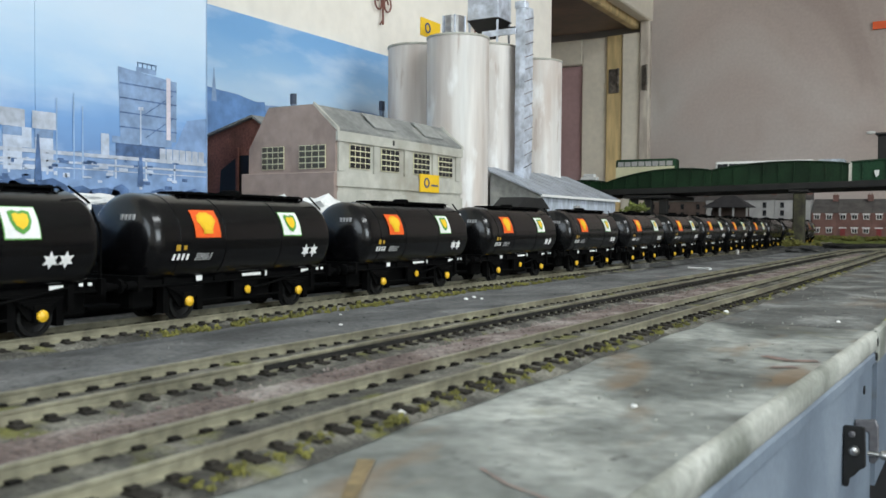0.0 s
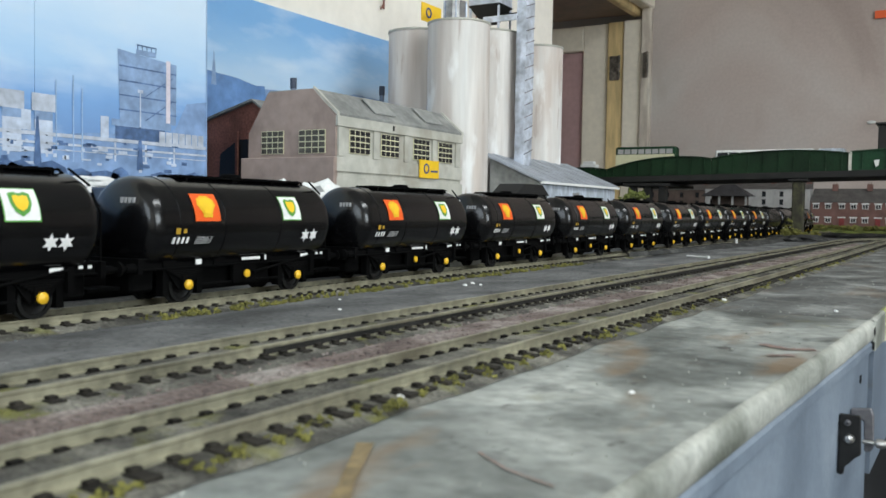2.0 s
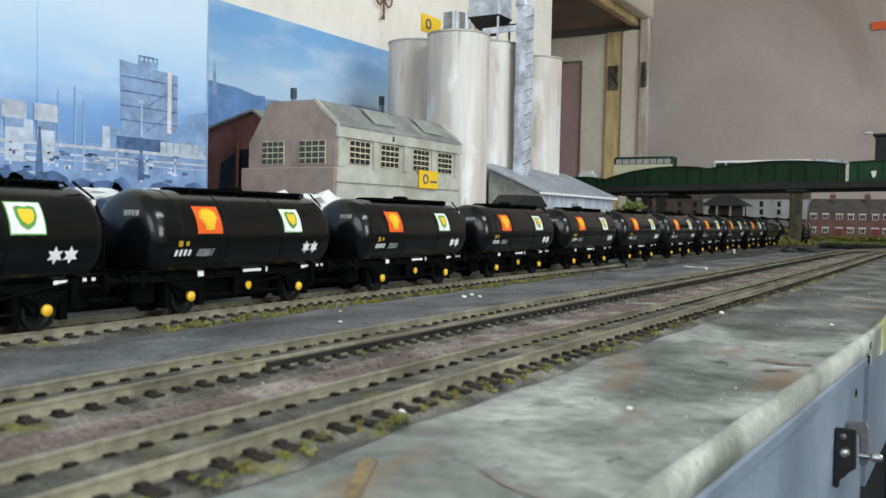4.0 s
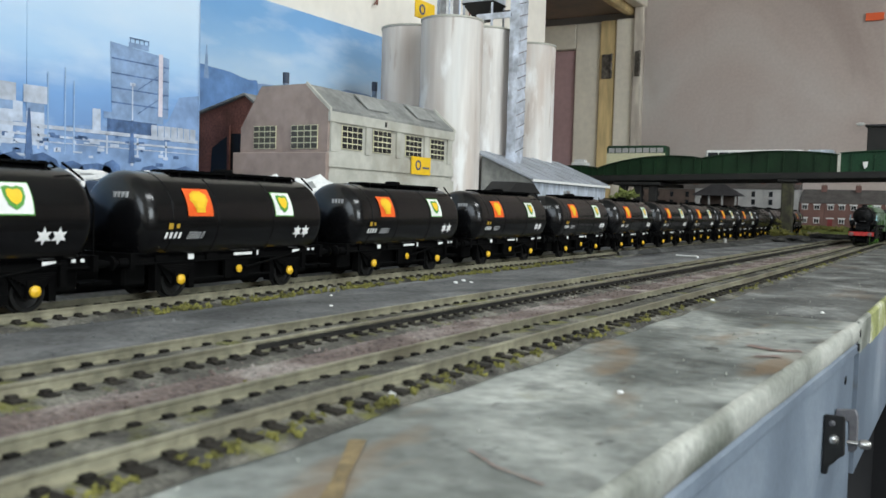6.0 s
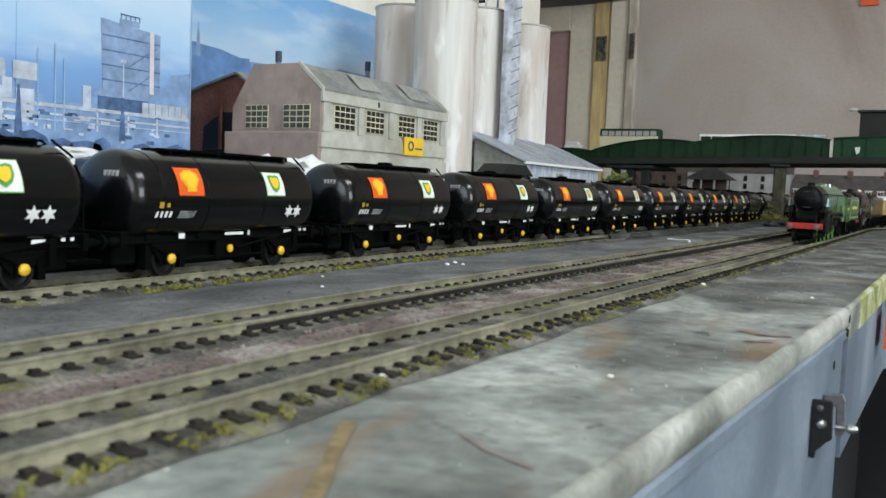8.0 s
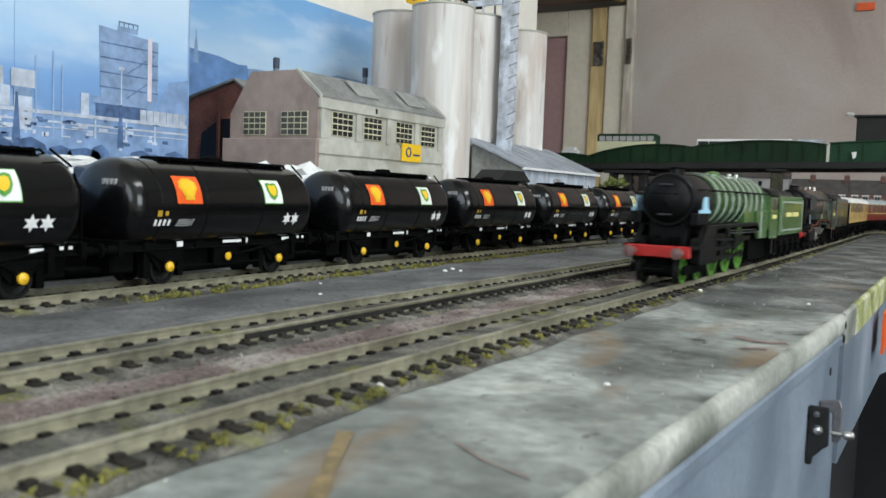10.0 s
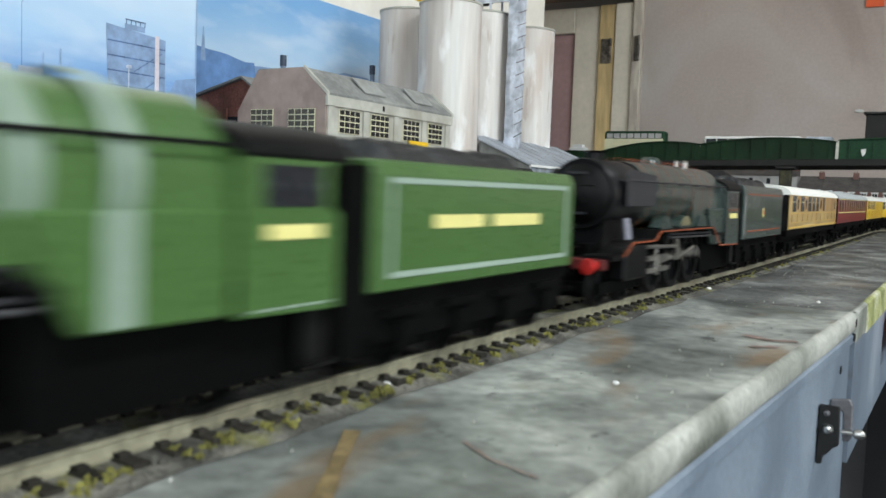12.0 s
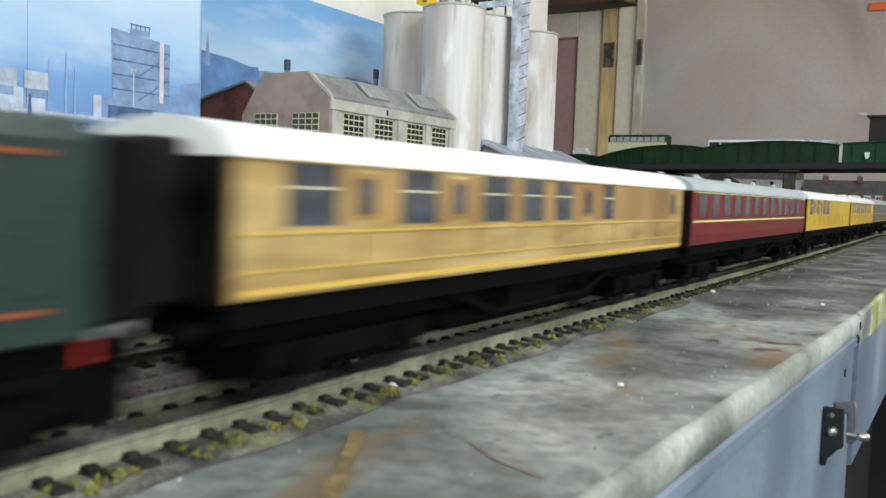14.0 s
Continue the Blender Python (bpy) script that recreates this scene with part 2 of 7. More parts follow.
    jamb=mat("cream_splashed_plaster", (0.50, 0.41, 0.35), 0.7, fine=60, coarse=30, vary=0.15, tint=(0.74, 0.68, 0.58), stretch=(1, 1, 0.25), bump=0.1),
    pipe=mat("blue_grey_stove_pipe", (0.17, 0.215, 0.29), 0.6, fine=300, coarse=80, vary=0.25, bump=0.05),
    gable_pane=mat("dusty_brown_window_print", (0.085, 0.075, 0.055), 0.35, vary=0.45, coarse=160, bump=0.0),
    navy_cap=mat("dark_blue_pipe_cap", (0.045, 0.060, 0.095), 0.6, vary=0.2, bump=0.0),
    dark_slate=mat("dark_hipped_slate", (0.040, 0.038, 0.042), 0.8, fine=400, coarse=60, vary=0.3, bump=0.1),
    web=mat("dark_rail_web", (0.020, 0.019, 0.017), 0.7, spec=0.2, fine=500, coarse=60, vary=0.4, bump=0.1),
)
blotch(M["board"], (0.20, 0.130, 0.070), 30.0, 0.57, 0.68, 0.7, (1.5, 0.6, 1), (4, 2, 0))
blotch(M["board"], (0.035, 0.038, 0.036), 34.0, 0.62, 0.72, 0.8, (1.0, 0.7, 1), (9, 1, 0))
blotch(M["board"], (0.21, 0.20, 0.085), 30.0, 0.66, 0.76, 0.6, (1.0, 1.0, 1), (1, 7, 0))
blotch(M["board"], (0.04, 0.042, 0.04), 95.0, 0.655, 0.70, 0.75, (1.0, 0.6, 1), (2, 4, 0), 3)
blotch(M["board_far"], (0.03, 0.03, 0.03), 60.0, 0.62, 0.70, 0.7, (1.0, 0.5, 1), (2, 4, 0), 3)
blotch(M["board_far"], (0.17, 0.125, 0.085), 22.0, 0.58, 0.70, 0.5, (1.5, 0.6, 1), (2, 2, 0))
blotch(M["ballast"], (0.19, 0.19, 0.030), 55.0, 0.57, 0.65, 0.6, (1, 1, 1), (3, 3, 0))
blotch(M["pink"], (0.42, 0.40, 0.36), 60.0, 0.60, 0.70, 0.7, (1, 0.6, 1), (3, 5, 0))
blotch(M["yard"], (0.24, 0.245, 0.25), 22.0, 0.60, 0.72, 0.7, (1.6, 0.5, 1), (5, 5, 0))
blotch(M["rail"], (0.11, 0.090, 0.060), 28.0, 0.52, 0.66, 0.55, (1, 1, 1), (2, 8, 0))
blotch(M["silo"], (0.45, 0.33, 0.26), 30.0, 0.57, 0.74, 0.55, (1, 1, 0.22), (7, 1, 0))
blotch(M["silo"], (0.86, 0.86, 0.85), 38.0, 0.57, 0.66, 0.8, (1, 1, 0.35), (1, 9, 3))
blotch(M["silo"], (0.42, 0.34, 0.29), 85.0, 0.63, 0.68, 0.6, (1, 1, 0.16), (2, 2, 1), 4)
blotch(M["concrete"], (0.30, 0.27, 0.215), 42.0, 0.54, 0.70, 0.6, (1, 1, 0.6), (5, 2, 0))
blotch(M["gable"], (0.20, 0.15, 0.13), 40.0, 0.52, 0.68, 0.6, (1, 1, 0.7), (5, 2, 0))
blotch(M["shed_roof"], (0.36, 0.36, 0.33), 44.0, 0.54, 0.66, 0.6, (1, 1, 1), (2, 6, 0))
blotch(M["edge"], (0.10, 0.105, 0.085), 30.0, 0.58, 0.70, 0.7, (1, 0.6, 1), (8, 3, 0))
blotch(M["side"], (0.10, 0.105, 0.11), 70.0, 0.66, 0.72, 0.6, (1, 1, 1), (8, 3, 0))
blotch(M["plaster"], (0.47, 0.475, 0.45), 2.6, 0.52, 0.72, 0.5, (1, 1, 0.7), (1.6, 3, 0))
blotch(M["plaster"], (0.36, 0.27, 0.225), 9.0, 0.58, 0.76, 0.4, (1, 1, 0.35), (4, 3, 2))


# ---- building tools ----
def box(bm, x0, x1, y0, y1, z0, z1):
    v = [bm.verts.new(p) for p in ((x0, y0, z0), (x1, y0, z0), (x1, y1, z0), (x0, y1, z0), (x0, y0, z1), (x1, y0, z1), (x1, y1, z1), (x0, y1, z1))]
    for f in ((3, 2, 1, 0), (4, 5, 6, 7), (0, 1, 5, 4), (1, 2, 6, 5), (2, 3, 7, 6), (3, 0, 4, 7)):
        bm.faces.new([v[i] for i in f])
    return v


def turned(bm, profile, axis="z", at=(0, 0, 0), segments=24, arc=(0, 360), caps=False):
    """A turned solid: (radius, along) pairs swept round an axis."""
    a0, a1 = radians(arc[0]), radians(arc[1])
    full = arc[1] - arc[0] >= 360
    count = segments if full else segments + 1
    rings = []
    for r, h in profile:
        ring = []
        for k in range(count):
            a = a0 + (a1 - a0) * k / segments
            c, s = r * math.cos(a), r * math.sin(a)
            p = {"z": (c, s, h), "y": (c, h, s), "x": (h, c, s)}[axis]
            ring.append(bm.verts.new((p[0] + at[0], p[1] + at[1], p[2] + at[2])))
        rings.append(ring)
    for r0, r1 in zip(rings, rings[1:]):
        for k in range(segments):
            j = (k + 1) % count
            bm.faces.new((r0[k], r0[j], r1[j], r1[k]))
    if caps:
        for ring in (rings[0], rings[-1]):
            bm.faces.new(ring)
    return rings


def rod(bm, a, b, r, segments=8):
    """A round bar from a to b."""
    a, b = Vector(a), Vector(b)
    q = (b - a).to_track_quat("Z", "Y").to_matrix()
    rings = []
    for p in (a, b):
        rings.append([bm.verts.new(p + q @ Vector((r * math.cos(2 * math.pi * k / segments), r * math.sin(2 * math.pi * k / segments), 0))) for k in range(segments)])
    for k in range(segments):
        j = (k + 1) % segments
        bm.faces.new((rings[0][k], rings[0][j], rings[1][j], rings[1][k]))
    bm.faces.new(rings[0][::-1])
    bm.faces.new(rings[1])


def prism(bm, outline, axis, h0, h1):
    """A closed outline of (u, v) pairs pushed along an axis from h0 to h1. x: (y, z); y: (x, z); z: (x, y)."""
    def at(u, v, h):
        return {"x": (h, u, v), "y": (u, h, v), "z": (u, v, h)}[axis]
    lo = [bm.verts.new(at(u, v, h0)) for u, v in outline]
    hi = [bm.verts.new(at(u, v, h1)) for u, v in outline]
    n = len(outline)
    for k in range(n):
        j = (k + 1) % n
        bm.faces.new((lo[k], lo[j], hi[j], hi[k]))
    bm.faces.new(lo[::-1])
    bm.faces.new(hi)


def sweep(bm, section, pts, normals):
    """A section of (side, up) pairs carried along points; normals point to the section's right side."""
    rings = []
    for (x, y), (nx, ny) in zip(pts, normals):
        rings.append([bm.verts.new((x + u * nx, y + u * ny, w)) for u, w in section])
    n = len(section)
    for r0, r1 in zip(rings, rings[1:]):
        for k in range(n):
            j = (k + 1) % n
            bm.faces.new((r0[k], r0[j], r1[j], r1[k]))
    bm.faces.new(rings[0])
    bm.faces.new(rings[-1][::-1])


def finish(bm, name, material, bevel=0.0, smooth=False):
    bmesh.ops.recalc_face_normals(bm, faces=bm.faces)
    if bevel:
        sharp = [e for e in bm.edges if len(e.link_faces) == 2 and e.calc_face_angle(0) > 0.6]
        bmesh.ops.bevel(bm, geom=sharp, offset=bevel, segments=1, affect="EDGES", clamp_overlap=True)
    me = bpy.data.meshes.new(name)
    bm.to_mesh(me)
    bm.free()
    me.materials.append(material)
    if smooth:
        me.shade_smooth()
        me.set_sharp_from_angle(angle=radians(38))
    return me


def part(name, bm, material, parent, label="", bevel=0.0, smooth=False, kind=""):
    ob = new(name, finish(bm, name, material, bevel, smooth))
    ob.parent = parent
    return tagged(ob, label=label, kind=kind)


def thing(name, label, category, group="", kind="", at=None):
    ob = new(name)
    ob.empty_display_size = 0.02
    if at is not None:
        ob.matrix_basis = at
    return tagged(ob, label, category, group, kind)


def solid(name, bm, material, label="", category="", kind="", bevel=0.0, smooth=False, group=""):
    ob = new(name, finish(bm, name, material, bevel, smooth))
    return tagged(ob, label, category, group, kind)


def boxes(*rows):
    bm = bmesh.new()
    for r in rows:
        box(bm, *r)
    return bm


# ---- room ----
tagged(solid("floor", boxes((-3.0, 3.2, -2.2, 4.2, -1.0, -0.9)), M["floor"]), "dark carpeted floor of the room", "floor", kind="structure")
tagged(solid("ceiling", boxes((-3.0, 3.2, -2.2, 4.2, 1.5, 1.6)), M["ceiling"]), "white painted ceiling of the room", "ceiling", kind="structure")
# the long wall beside the layout, ending in a rounded corner
bm = boxes((-0.70, -0.590, -2.1, 1.345, -0.9, 1.5))
tagged(solid("wall_west", bm, M["wall"], bevel=0.008), "cream painted wall beside the model railway", "wall", kind="structure")
tagged(solid("wall_recess", boxes((-1.5, -1.4, 1.28, 2.6, -0.9, 1.5)), M["wall"]), "cream painted wall of the recess", "wall", kind="structure")
tagged(solid("wall_return", boxes((-1.5, -0.70, 1.2, 1.279, -0.9, 1.5)), M["wall"]), "cream painted return wall", "wall", kind="structure")
# the end wall with the doorway through it
DOOR_L, DOOR_R, DOOR_TOP = -1.30, -0.845, 0.655
tagged(solid("wall_north", boxes((DOOR_R, 3.0, 2.6, 2.75, -0.9, 1.5), (-1.4, DOOR_L, 2.6, 2.75, -0.9, 1.5),
                                 (DOOR_L, DOOR_R, 2.6, 2.75, DOOR_TOP, 1.5)), M["plaster"]),
       "bare pinkish brown plaster wall with a doorway", "wall", kind="structure")
tagged(solid("wall_south", boxes((-0.7, -0.25, -2.1, -2.0, -0.9, 1.5), (0.95, 3.0, -2.1, -2.0, -0.9, 1.5),
                                 (-0.25, 0.95, -2.1, -2.0, -0.9, 0.3), (-0.25, 0.95, -2.1, -2.0, 1.4, 1.5)), M["wall"]),
       "cream painted wall with a window", "wall", kind="structure")
tagged(solid("wall_east", boxes((3.0, 3.1, -2.0, -1.45, -0.9, 1.5), (3.0, 3.1, 0.35, 2.6, -0.9, 1.5),
                                (3.0, 3.1, -1.45, 0.35, -0.9, 0.15), (3.0, 3.1, -1.45, 0.35, 1.35, 1.5)), M["wall"]),
       "cream painted wall with a wide window", "wall", kind="structure")
for n, bm in (("window_1", boxes((3.02, 3.06, -1.45, 0.35, 0.15, 0.20), (3.02, 3.06, -1.45, 0.35, 1.30, 1.35), (3.02, 3.06, -0.58, -0.52, 0.2, 1.3))),
              ("window_2", boxes((-0.25, 0.95, -2.07, -2.03, 0.30, 0.35), (-0.25, 0.95, -2.07, -2.03, 1.35, 1.40)))):
    tagged(solid(n, bm, M["window_frame"]), "white window frame in the wall", "window", kind="structure")

# the doorway: lining, door, hinges
door = thing("door_1", "cream panelled door standing in its lining", "door", kind="structure")
part("lining", boxes((-0.905, -0.8452, 2.585, 2.76, -0.9, DOOR_TOP - 0.03)), M["door_paint"], door, "cream painted door lining", bevel=0.004)
part("architrave", boxes((-0.8448, -0.815, 2.572, 2.599, -0.9, DOOR_TOP + 0.02)), M["jamb"], door, "paint-splashed plaster edge of the opening", bevel=0.003)
part("head", boxes((-1.3, -0.882, 2.0, 2.599, DOOR_TOP - 0.012, DOOR_TOP + 0.30)), M["lintel"], door, "brown stained soffit of a deep head above the door", bevel=0.004)
part("head_trim", boxes((-0.880, -0.852, 1.99, 2.599, DOOR_TOP - 0.020, DOOR_TOP + 0.30)), M["old_wood"], door, bevel=0.004)
part("head_trim", boxes((-0.850, -0.812, 1.99, 2.599, DOOR_TOP - 0.002, DOOR_TOP + 0.30)), M["door_paint"], door, bevel=0.004)
part("edge_strip", boxes((-0.957, -0.907, 2.592, 2.66, -0.9, DOOR_TOP - 0.03)), M["old_wood"], door, "bare yellowed wooden stile", bevel=0.003)
part("stile", boxes((-1.042, -0.959, 2.605, 2.645, -0.9, DOOR_TOP - 0.03)), M["door_paint"], door, bevel=0.003)
part("panel", boxes((-1.20, -1.0425, 2.618, 2.635, -0.9, 0.545)), M["mauve"], door, "mauve door panel", bevel=0.002)
part("top_rail", boxes((-1.20, -1.0425, 2.605, 2.645, 0.547, DOOR_TOP - 0.03)), M["door_paint"], door, bevel=0.003)
for x, w in ((-0.932, 0.030), (-0.828, 0.014)):
    bm = boxes((x - w / 2, x + w / 2, 2.586 if w > 0.02 else 2.563, 2.592 if w > 0.02 else 2.572, 0.446, 0.520))
    for k in range(3):
        turned(bm, [(0.0045, 0.448 + k * 0.025), (0.0045, 0.471 + k * 0.025)], "z", (x + w / 2, 2.585 if w > 0.02 else 2.562, 0), 8, caps=True)
    part("hinge", bm, M["hinge"], door, "paint-chipped old butt hinge", bevel=0.001)
door_pin = thing("wall_mark", "orange patch of paper stuck on the plaster wall", "paper patch")
part("patch", boxes((-0.214, -0.17, 2.592, 2.5985, 0.566, 0.586)), M["orange"], door_pin)
chip = thing("plaster_chip", "white chip where the plaster wall is damaged", "wall chip")
bm = bmesh.new()
bmesh.ops.create_icosphere(bm, subdivisions=2, radius=0.012, matrix=Matrix.Translation((-0.213, 2.598, 0.292)) @ Matrix.Diagonal((1.0, 0.25, 0.4, 1)))
part("chip", bm, M["foam"], chip)

# scroll ornaments on the wall
def wall_scroll(y, z):
    scroll = thing("wall_scroll", "dark iron scroll ornament on the cream wall", "ornament", group="wall scrolls")
    for sx in (-1, 1):
        bm = bmesh.new()
        pts = []
        for k in range(22):
            a = k * 0.42
            r = 0.003 + 0.0005 * k
            pts.append((-0.585, y + sx * (0.008 + r * math.cos(a) * 0.8), z + r * math.sin(a)))
        for p, q in zip(pts, pts[1:]):
            rod(bm, p, q, 0.0011, 5)
        part("curl", bm, M["red_brick"], scroll)
    bm = bmesh.new()
    rod(bm, (-0.585, y, z - 0.025), (-0.585, y, z + 0.063), 0.0013, 6)
    rod(bm, (-0.585, y, z - 0.019), (-0.585, y - 0.006, z - 0.026), 0.001, 5)
    part("stem", bm, M["red_brick"], scroll)


wall_scroll(0.842, 0.297)
wall_scroll(1.066, 0.322)

# ---- baseboards ----
def slab(name, outline, z0, z1, material, label):
    bm = bmesh.new()
    prism(bm, outline, "z", z0, z1)
    return tagged(solid(name, bm, material), label, "baseboard", kind="structure")


def edge_x(y):
    return -0.0475 + 0.052 * y


slab("ground", [(-0.586, -0.6), (edge_x(-0.6) - 0.0015, -0.6), (edge_x(0.378) - 0.0015, 0.378), (-0.586, 0.378)], -0.0074, 0.0, M["board"],
     "grey painted model railway baseboard top")
slab("ground_2", [(-0.586, 0.3782), (-0.0275, 0.3782), (-0.0226, 0.6), (0.05, 0.95), (0.3, 1.25), (0.6, 1.6), (2.98, 1.6), (2.98, 2.59), (-0.84, 2.59), (-0.84, 1.348), (-0.586, 1.348)],
     -0.012, 0.0, M["board_far"], "grey painted second baseboard top")
bm = bmesh.new()
ys = [-0.6 + 0.00978 * k for k in range(101)]
sweep(bm, [(-0.0018, -0.0006), (-0.0014, 0.0001), (-0.0004, 0.0000), (0.0005, -0.0006), (0.0011, -0.0018), (0.0012, -0.0062), (0.0005, -0.0074), (-0.0018, -0.0074)],
      [(edge_x(y) + 0.0002 * noise.noise((y * 60, 1, 0)) + 0.00025 * noise.noise((y * 22, 4, 0)), y) for y in ys], [(1, -0.05)] * len(ys))
tagged(solid("edge_strip", bm, M["edge"], smooth=True), "worn pale painted strip along the board edge", "trim", kind="structure")
bm = bmesh.new()
prism(bm, [(edge_x(-0.6) - 0.012, -0.6), (edge_x(-0.6) - 0.0008, -0.6), (edge_x(0.378) - 0.0008, 0.378), (edge_x(0.378) - 0.012, 0.378)], "z", -0.095, -0.0130)
tagged(solid("board_side", bm, M["side"]), "blue-grey painted side of the baseboard", "board side", kind="structure")
bm = bmesh.new()
prism(bm, [(edge_x(-0.6) - 0.012, -0.6), (edge_x(-0.6) + 0.0008, -0.6), (edge_x(0.378) + 0.0008, 0.378), (edge_x(0.378) - 0.012, 0.378)], "z", -0.0129, -0.0075)
tagged(solid("board_lip", bm, M["side"], bevel=0.0012), "blue-grey painted lip under the board edge", "trim", kind="structure")
bm = bmesh.new()
prism(bm, [(-0.036, 0.3786), (-0.0270, 0.3786), (-0.0221, 0.6), (0.0505, 0.95), (0.04, 0.97), (-0.034, 0.6)], "z", -0.061, -0.0122)
tagged(solid("board_side_2", bm, M["side"]), "blue-grey painted side of the second baseboard", "board side", kind="structure")
bm = bmesh.new()
prism(bm, [(-0.0295, 0.3790), (-0.0266, 0.3790), (-0.0257, 0.4175), (-0.0286, 0.4175)], "z", -0.0130, 0.0006)
tagged(solid("edge_strip_3", bm, M["edge"], bevel=0.001), "worn pale corner of the second board", "trim", kind="structure")
bm = bmesh.new()
prism(bm, [(-0.0285, 0.418), (-0.0256, 0.418), (-0.0210, 0.6), (-0.0245, 0.6)], "z", -0.0140, 0.0007)
tagged(solid("edge_strip_2", bm, M["moss_edge"], bevel=0.001), "yellow-green mossy edge of the second board", "trim", kind="structure")

# black panel added under the board in place of the deep shade there
tagged(solid("under_curtain", boxes((-0.075, -0.070, 0.382, 1.30, -0.9, -0.05), (-0.07, 1.2, 1.30, 1.305, -0.9, -0.05)), M["floor"]), "black panel added for the deep shade under the baseboard", "cloth", kind="structure")
tube = thing("ceiling_light", "white fluorescent fitting on the ceiling", "ceiling light")
part("housing", boxes((0.83, 1.17, -0.45, 1.15, 1.455, 1.499)), M["window_frame"], tube, bevel=0.004)

# the latch that joins the two boards
M["deflector_grey"] = mat("dull_grey_metal", (0.17, 0.165, 0.175), 0.5, 0.4, vary=0.3)
latch = thing("toggle_latch", "black metal latch plate with a bright knob on the board side", "latch")
bm = bmesh.new()
prism(bm, [(-0.0318, -0.0246), (-0.0253, -0.0246), (-0.0249, -0.0375), (-0.0268, -0.0388), (-0.0285, -0.0410), (-0.0296, -0.0418), (-0.0300, -0.0448), (-0.0318, -0.0448)], "y", 0.3120, 0.3138)
part("plate", bm, M["black"], latch, bevel=0.0004)
bm = bmesh.new()
turned(bm, [(0.0002, 0.3103), (0.0012, 0.3106), (0.0017, 0.3114), (0.0017, 0.3120), (0.0002, 0.3120)], "y", (-0.0285, 0, -0.0325), 14)
part("screw", bm, M["steel"], latch, "dull screw head", smooth=True)
bm = bmesh.new()
turned(bm, [(0.0002, 0.3108), (0.0009, 0.3110), (0.0011, 0.3120), (0.0002, 0.3120)], "y", (-0.0292, 0, -0.0272), 10)
part("screw", bm, M["deflector_grey"], latch, smooth=True)
bm = bmesh.new()
prism(bm, [(-0.0305, -0.0270), (-0.0240, -0.0262), (-0.0230, -0.0285), (-0.0228, -0.0400), (-0.0240, -0.0416), (-0.0258, -0.0416), (-0.0262, -0.0310), (-0.0305, -0.0300)], "y", 0.3345, 0.3365)
part("hasp", bm, M["deflector_grey"], latch, "worn grey hasp", bevel=0.0004)
bm = bmesh.new()
turned(bm, [(0.0002, -0.0262), (0.0008, -0.0262), (0.0008, -0.0225), (0.0016, -0.0218), (0.0018, -0.0202), (0.0012, -0.0186), (0.0002, -0.0182)], "x", (0, 0.333, -0.0378), 12)
part("knob", bm, M["steel"], latch, "bright steel knob", smooth=True)
for y, z in ((0.3745, -0.0095), (0.376, -0.0040), (0.357, -0.0200)):
    bm = bmesh.new()
    x = edge_x(y) + (0.0010 if z > -0.013 else -0.0008)
    turned(bm, [(0.0001, x - 0.0010), (0.0016, x - 0.0010), (0.0016, x + 0.0004), (0.0001, x + 0.0006)], "x", (0, y, z), 10)
    tagged(solid("screw_head", bm, M["black"]), "dark screw head in the board side", "screw")


# ---- backdrop sheets ----
def picture_mat(name, y0, y1, ztop, seed, low):
    """A printed photograph of sky, hills and haze, as bands of height with soft clouds."""
    m = bpy.data.materials.new(name)
    t, b = nodes_of(m)
    n, ln = t.nodes, t.links
    co, sp = n.new("ShaderNodeTexCoord"), n.new("ShaderNodeSeparateXYZ")
    ln.new(co.outputs["Object"], sp.inputs[0])
    w = n.new("ShaderNodeTexNoise")
    w.inputs["Scale"].default_value, w.inputs["Detail"].default_value = 9.0, 5
    mp = n.new("ShaderNodeMapping")
    mp.inputs["Location"].default_value, mp.inputs["Scale"].default_value = (seed, seed, 0), (1, 1, 3.2)
    ln.new(co.outputs["Object"], mp.inputs[0])
    ln.new(mp.outputs[0], w.inputs["Vector"])
    add = n.new("ShaderNodeMath")
    add.operation, add.inputs[1].default_value = "MULTIPLY_ADD", 0.055
    ln.new(w.outputs[0], add.inputs[0])
    ln.new(sp.outputs["Z"], add.inputs[2])
    mr = n.new("ShaderNodeMapRange")
    mr.inputs[1].default_value, mr.inputs[2].default_value = 0.03, ztop
    ln.new(add.outputs[0], mr.inputs[0])
    r = n.new("ShaderNodeValToRGB")
    for e in range(len(low) - 2):
        r.color_ramp.elements.new(0.5)
    for e, (p, c) in zip(r.color_ramp.elements, low):
        e.position, e.color = p, (*c, 1)
    ln.new(mr.outputs[0], r.inputs[0])
    cl = n.new("ShaderNodeTexNoise")
    cl.inputs["Scale"].default_value, cl.inputs["Detail"].default_value = 14.0, 7
    ln.new(mp.outputs[0], cl.inputs["Vector"])
    cr = n.new("ShaderNodeMapRange")
    cr.inputs[1].default_value, cr.inputs[2].default_value, cr.inputs[4].default_value = 0.48, 0.72, 0.55
    ln.new(cl.outputs[0], cr.inputs[0])
    mx = n.new("ShaderNodeMix")
    mx.data_type = "RGBA"
    ln.new(cr.outputs[0], mx.inputs[0])
    ln.new(r.outputs[0], mx.inputs[6])
    mx.inputs[7].default_value = (0.62, 0.72, 0.84, 1)
    ln.new(mx.outputs[2], b.inputs["Base Color"])
    b.inputs["Roughness"].default_value = 0.33
    return m


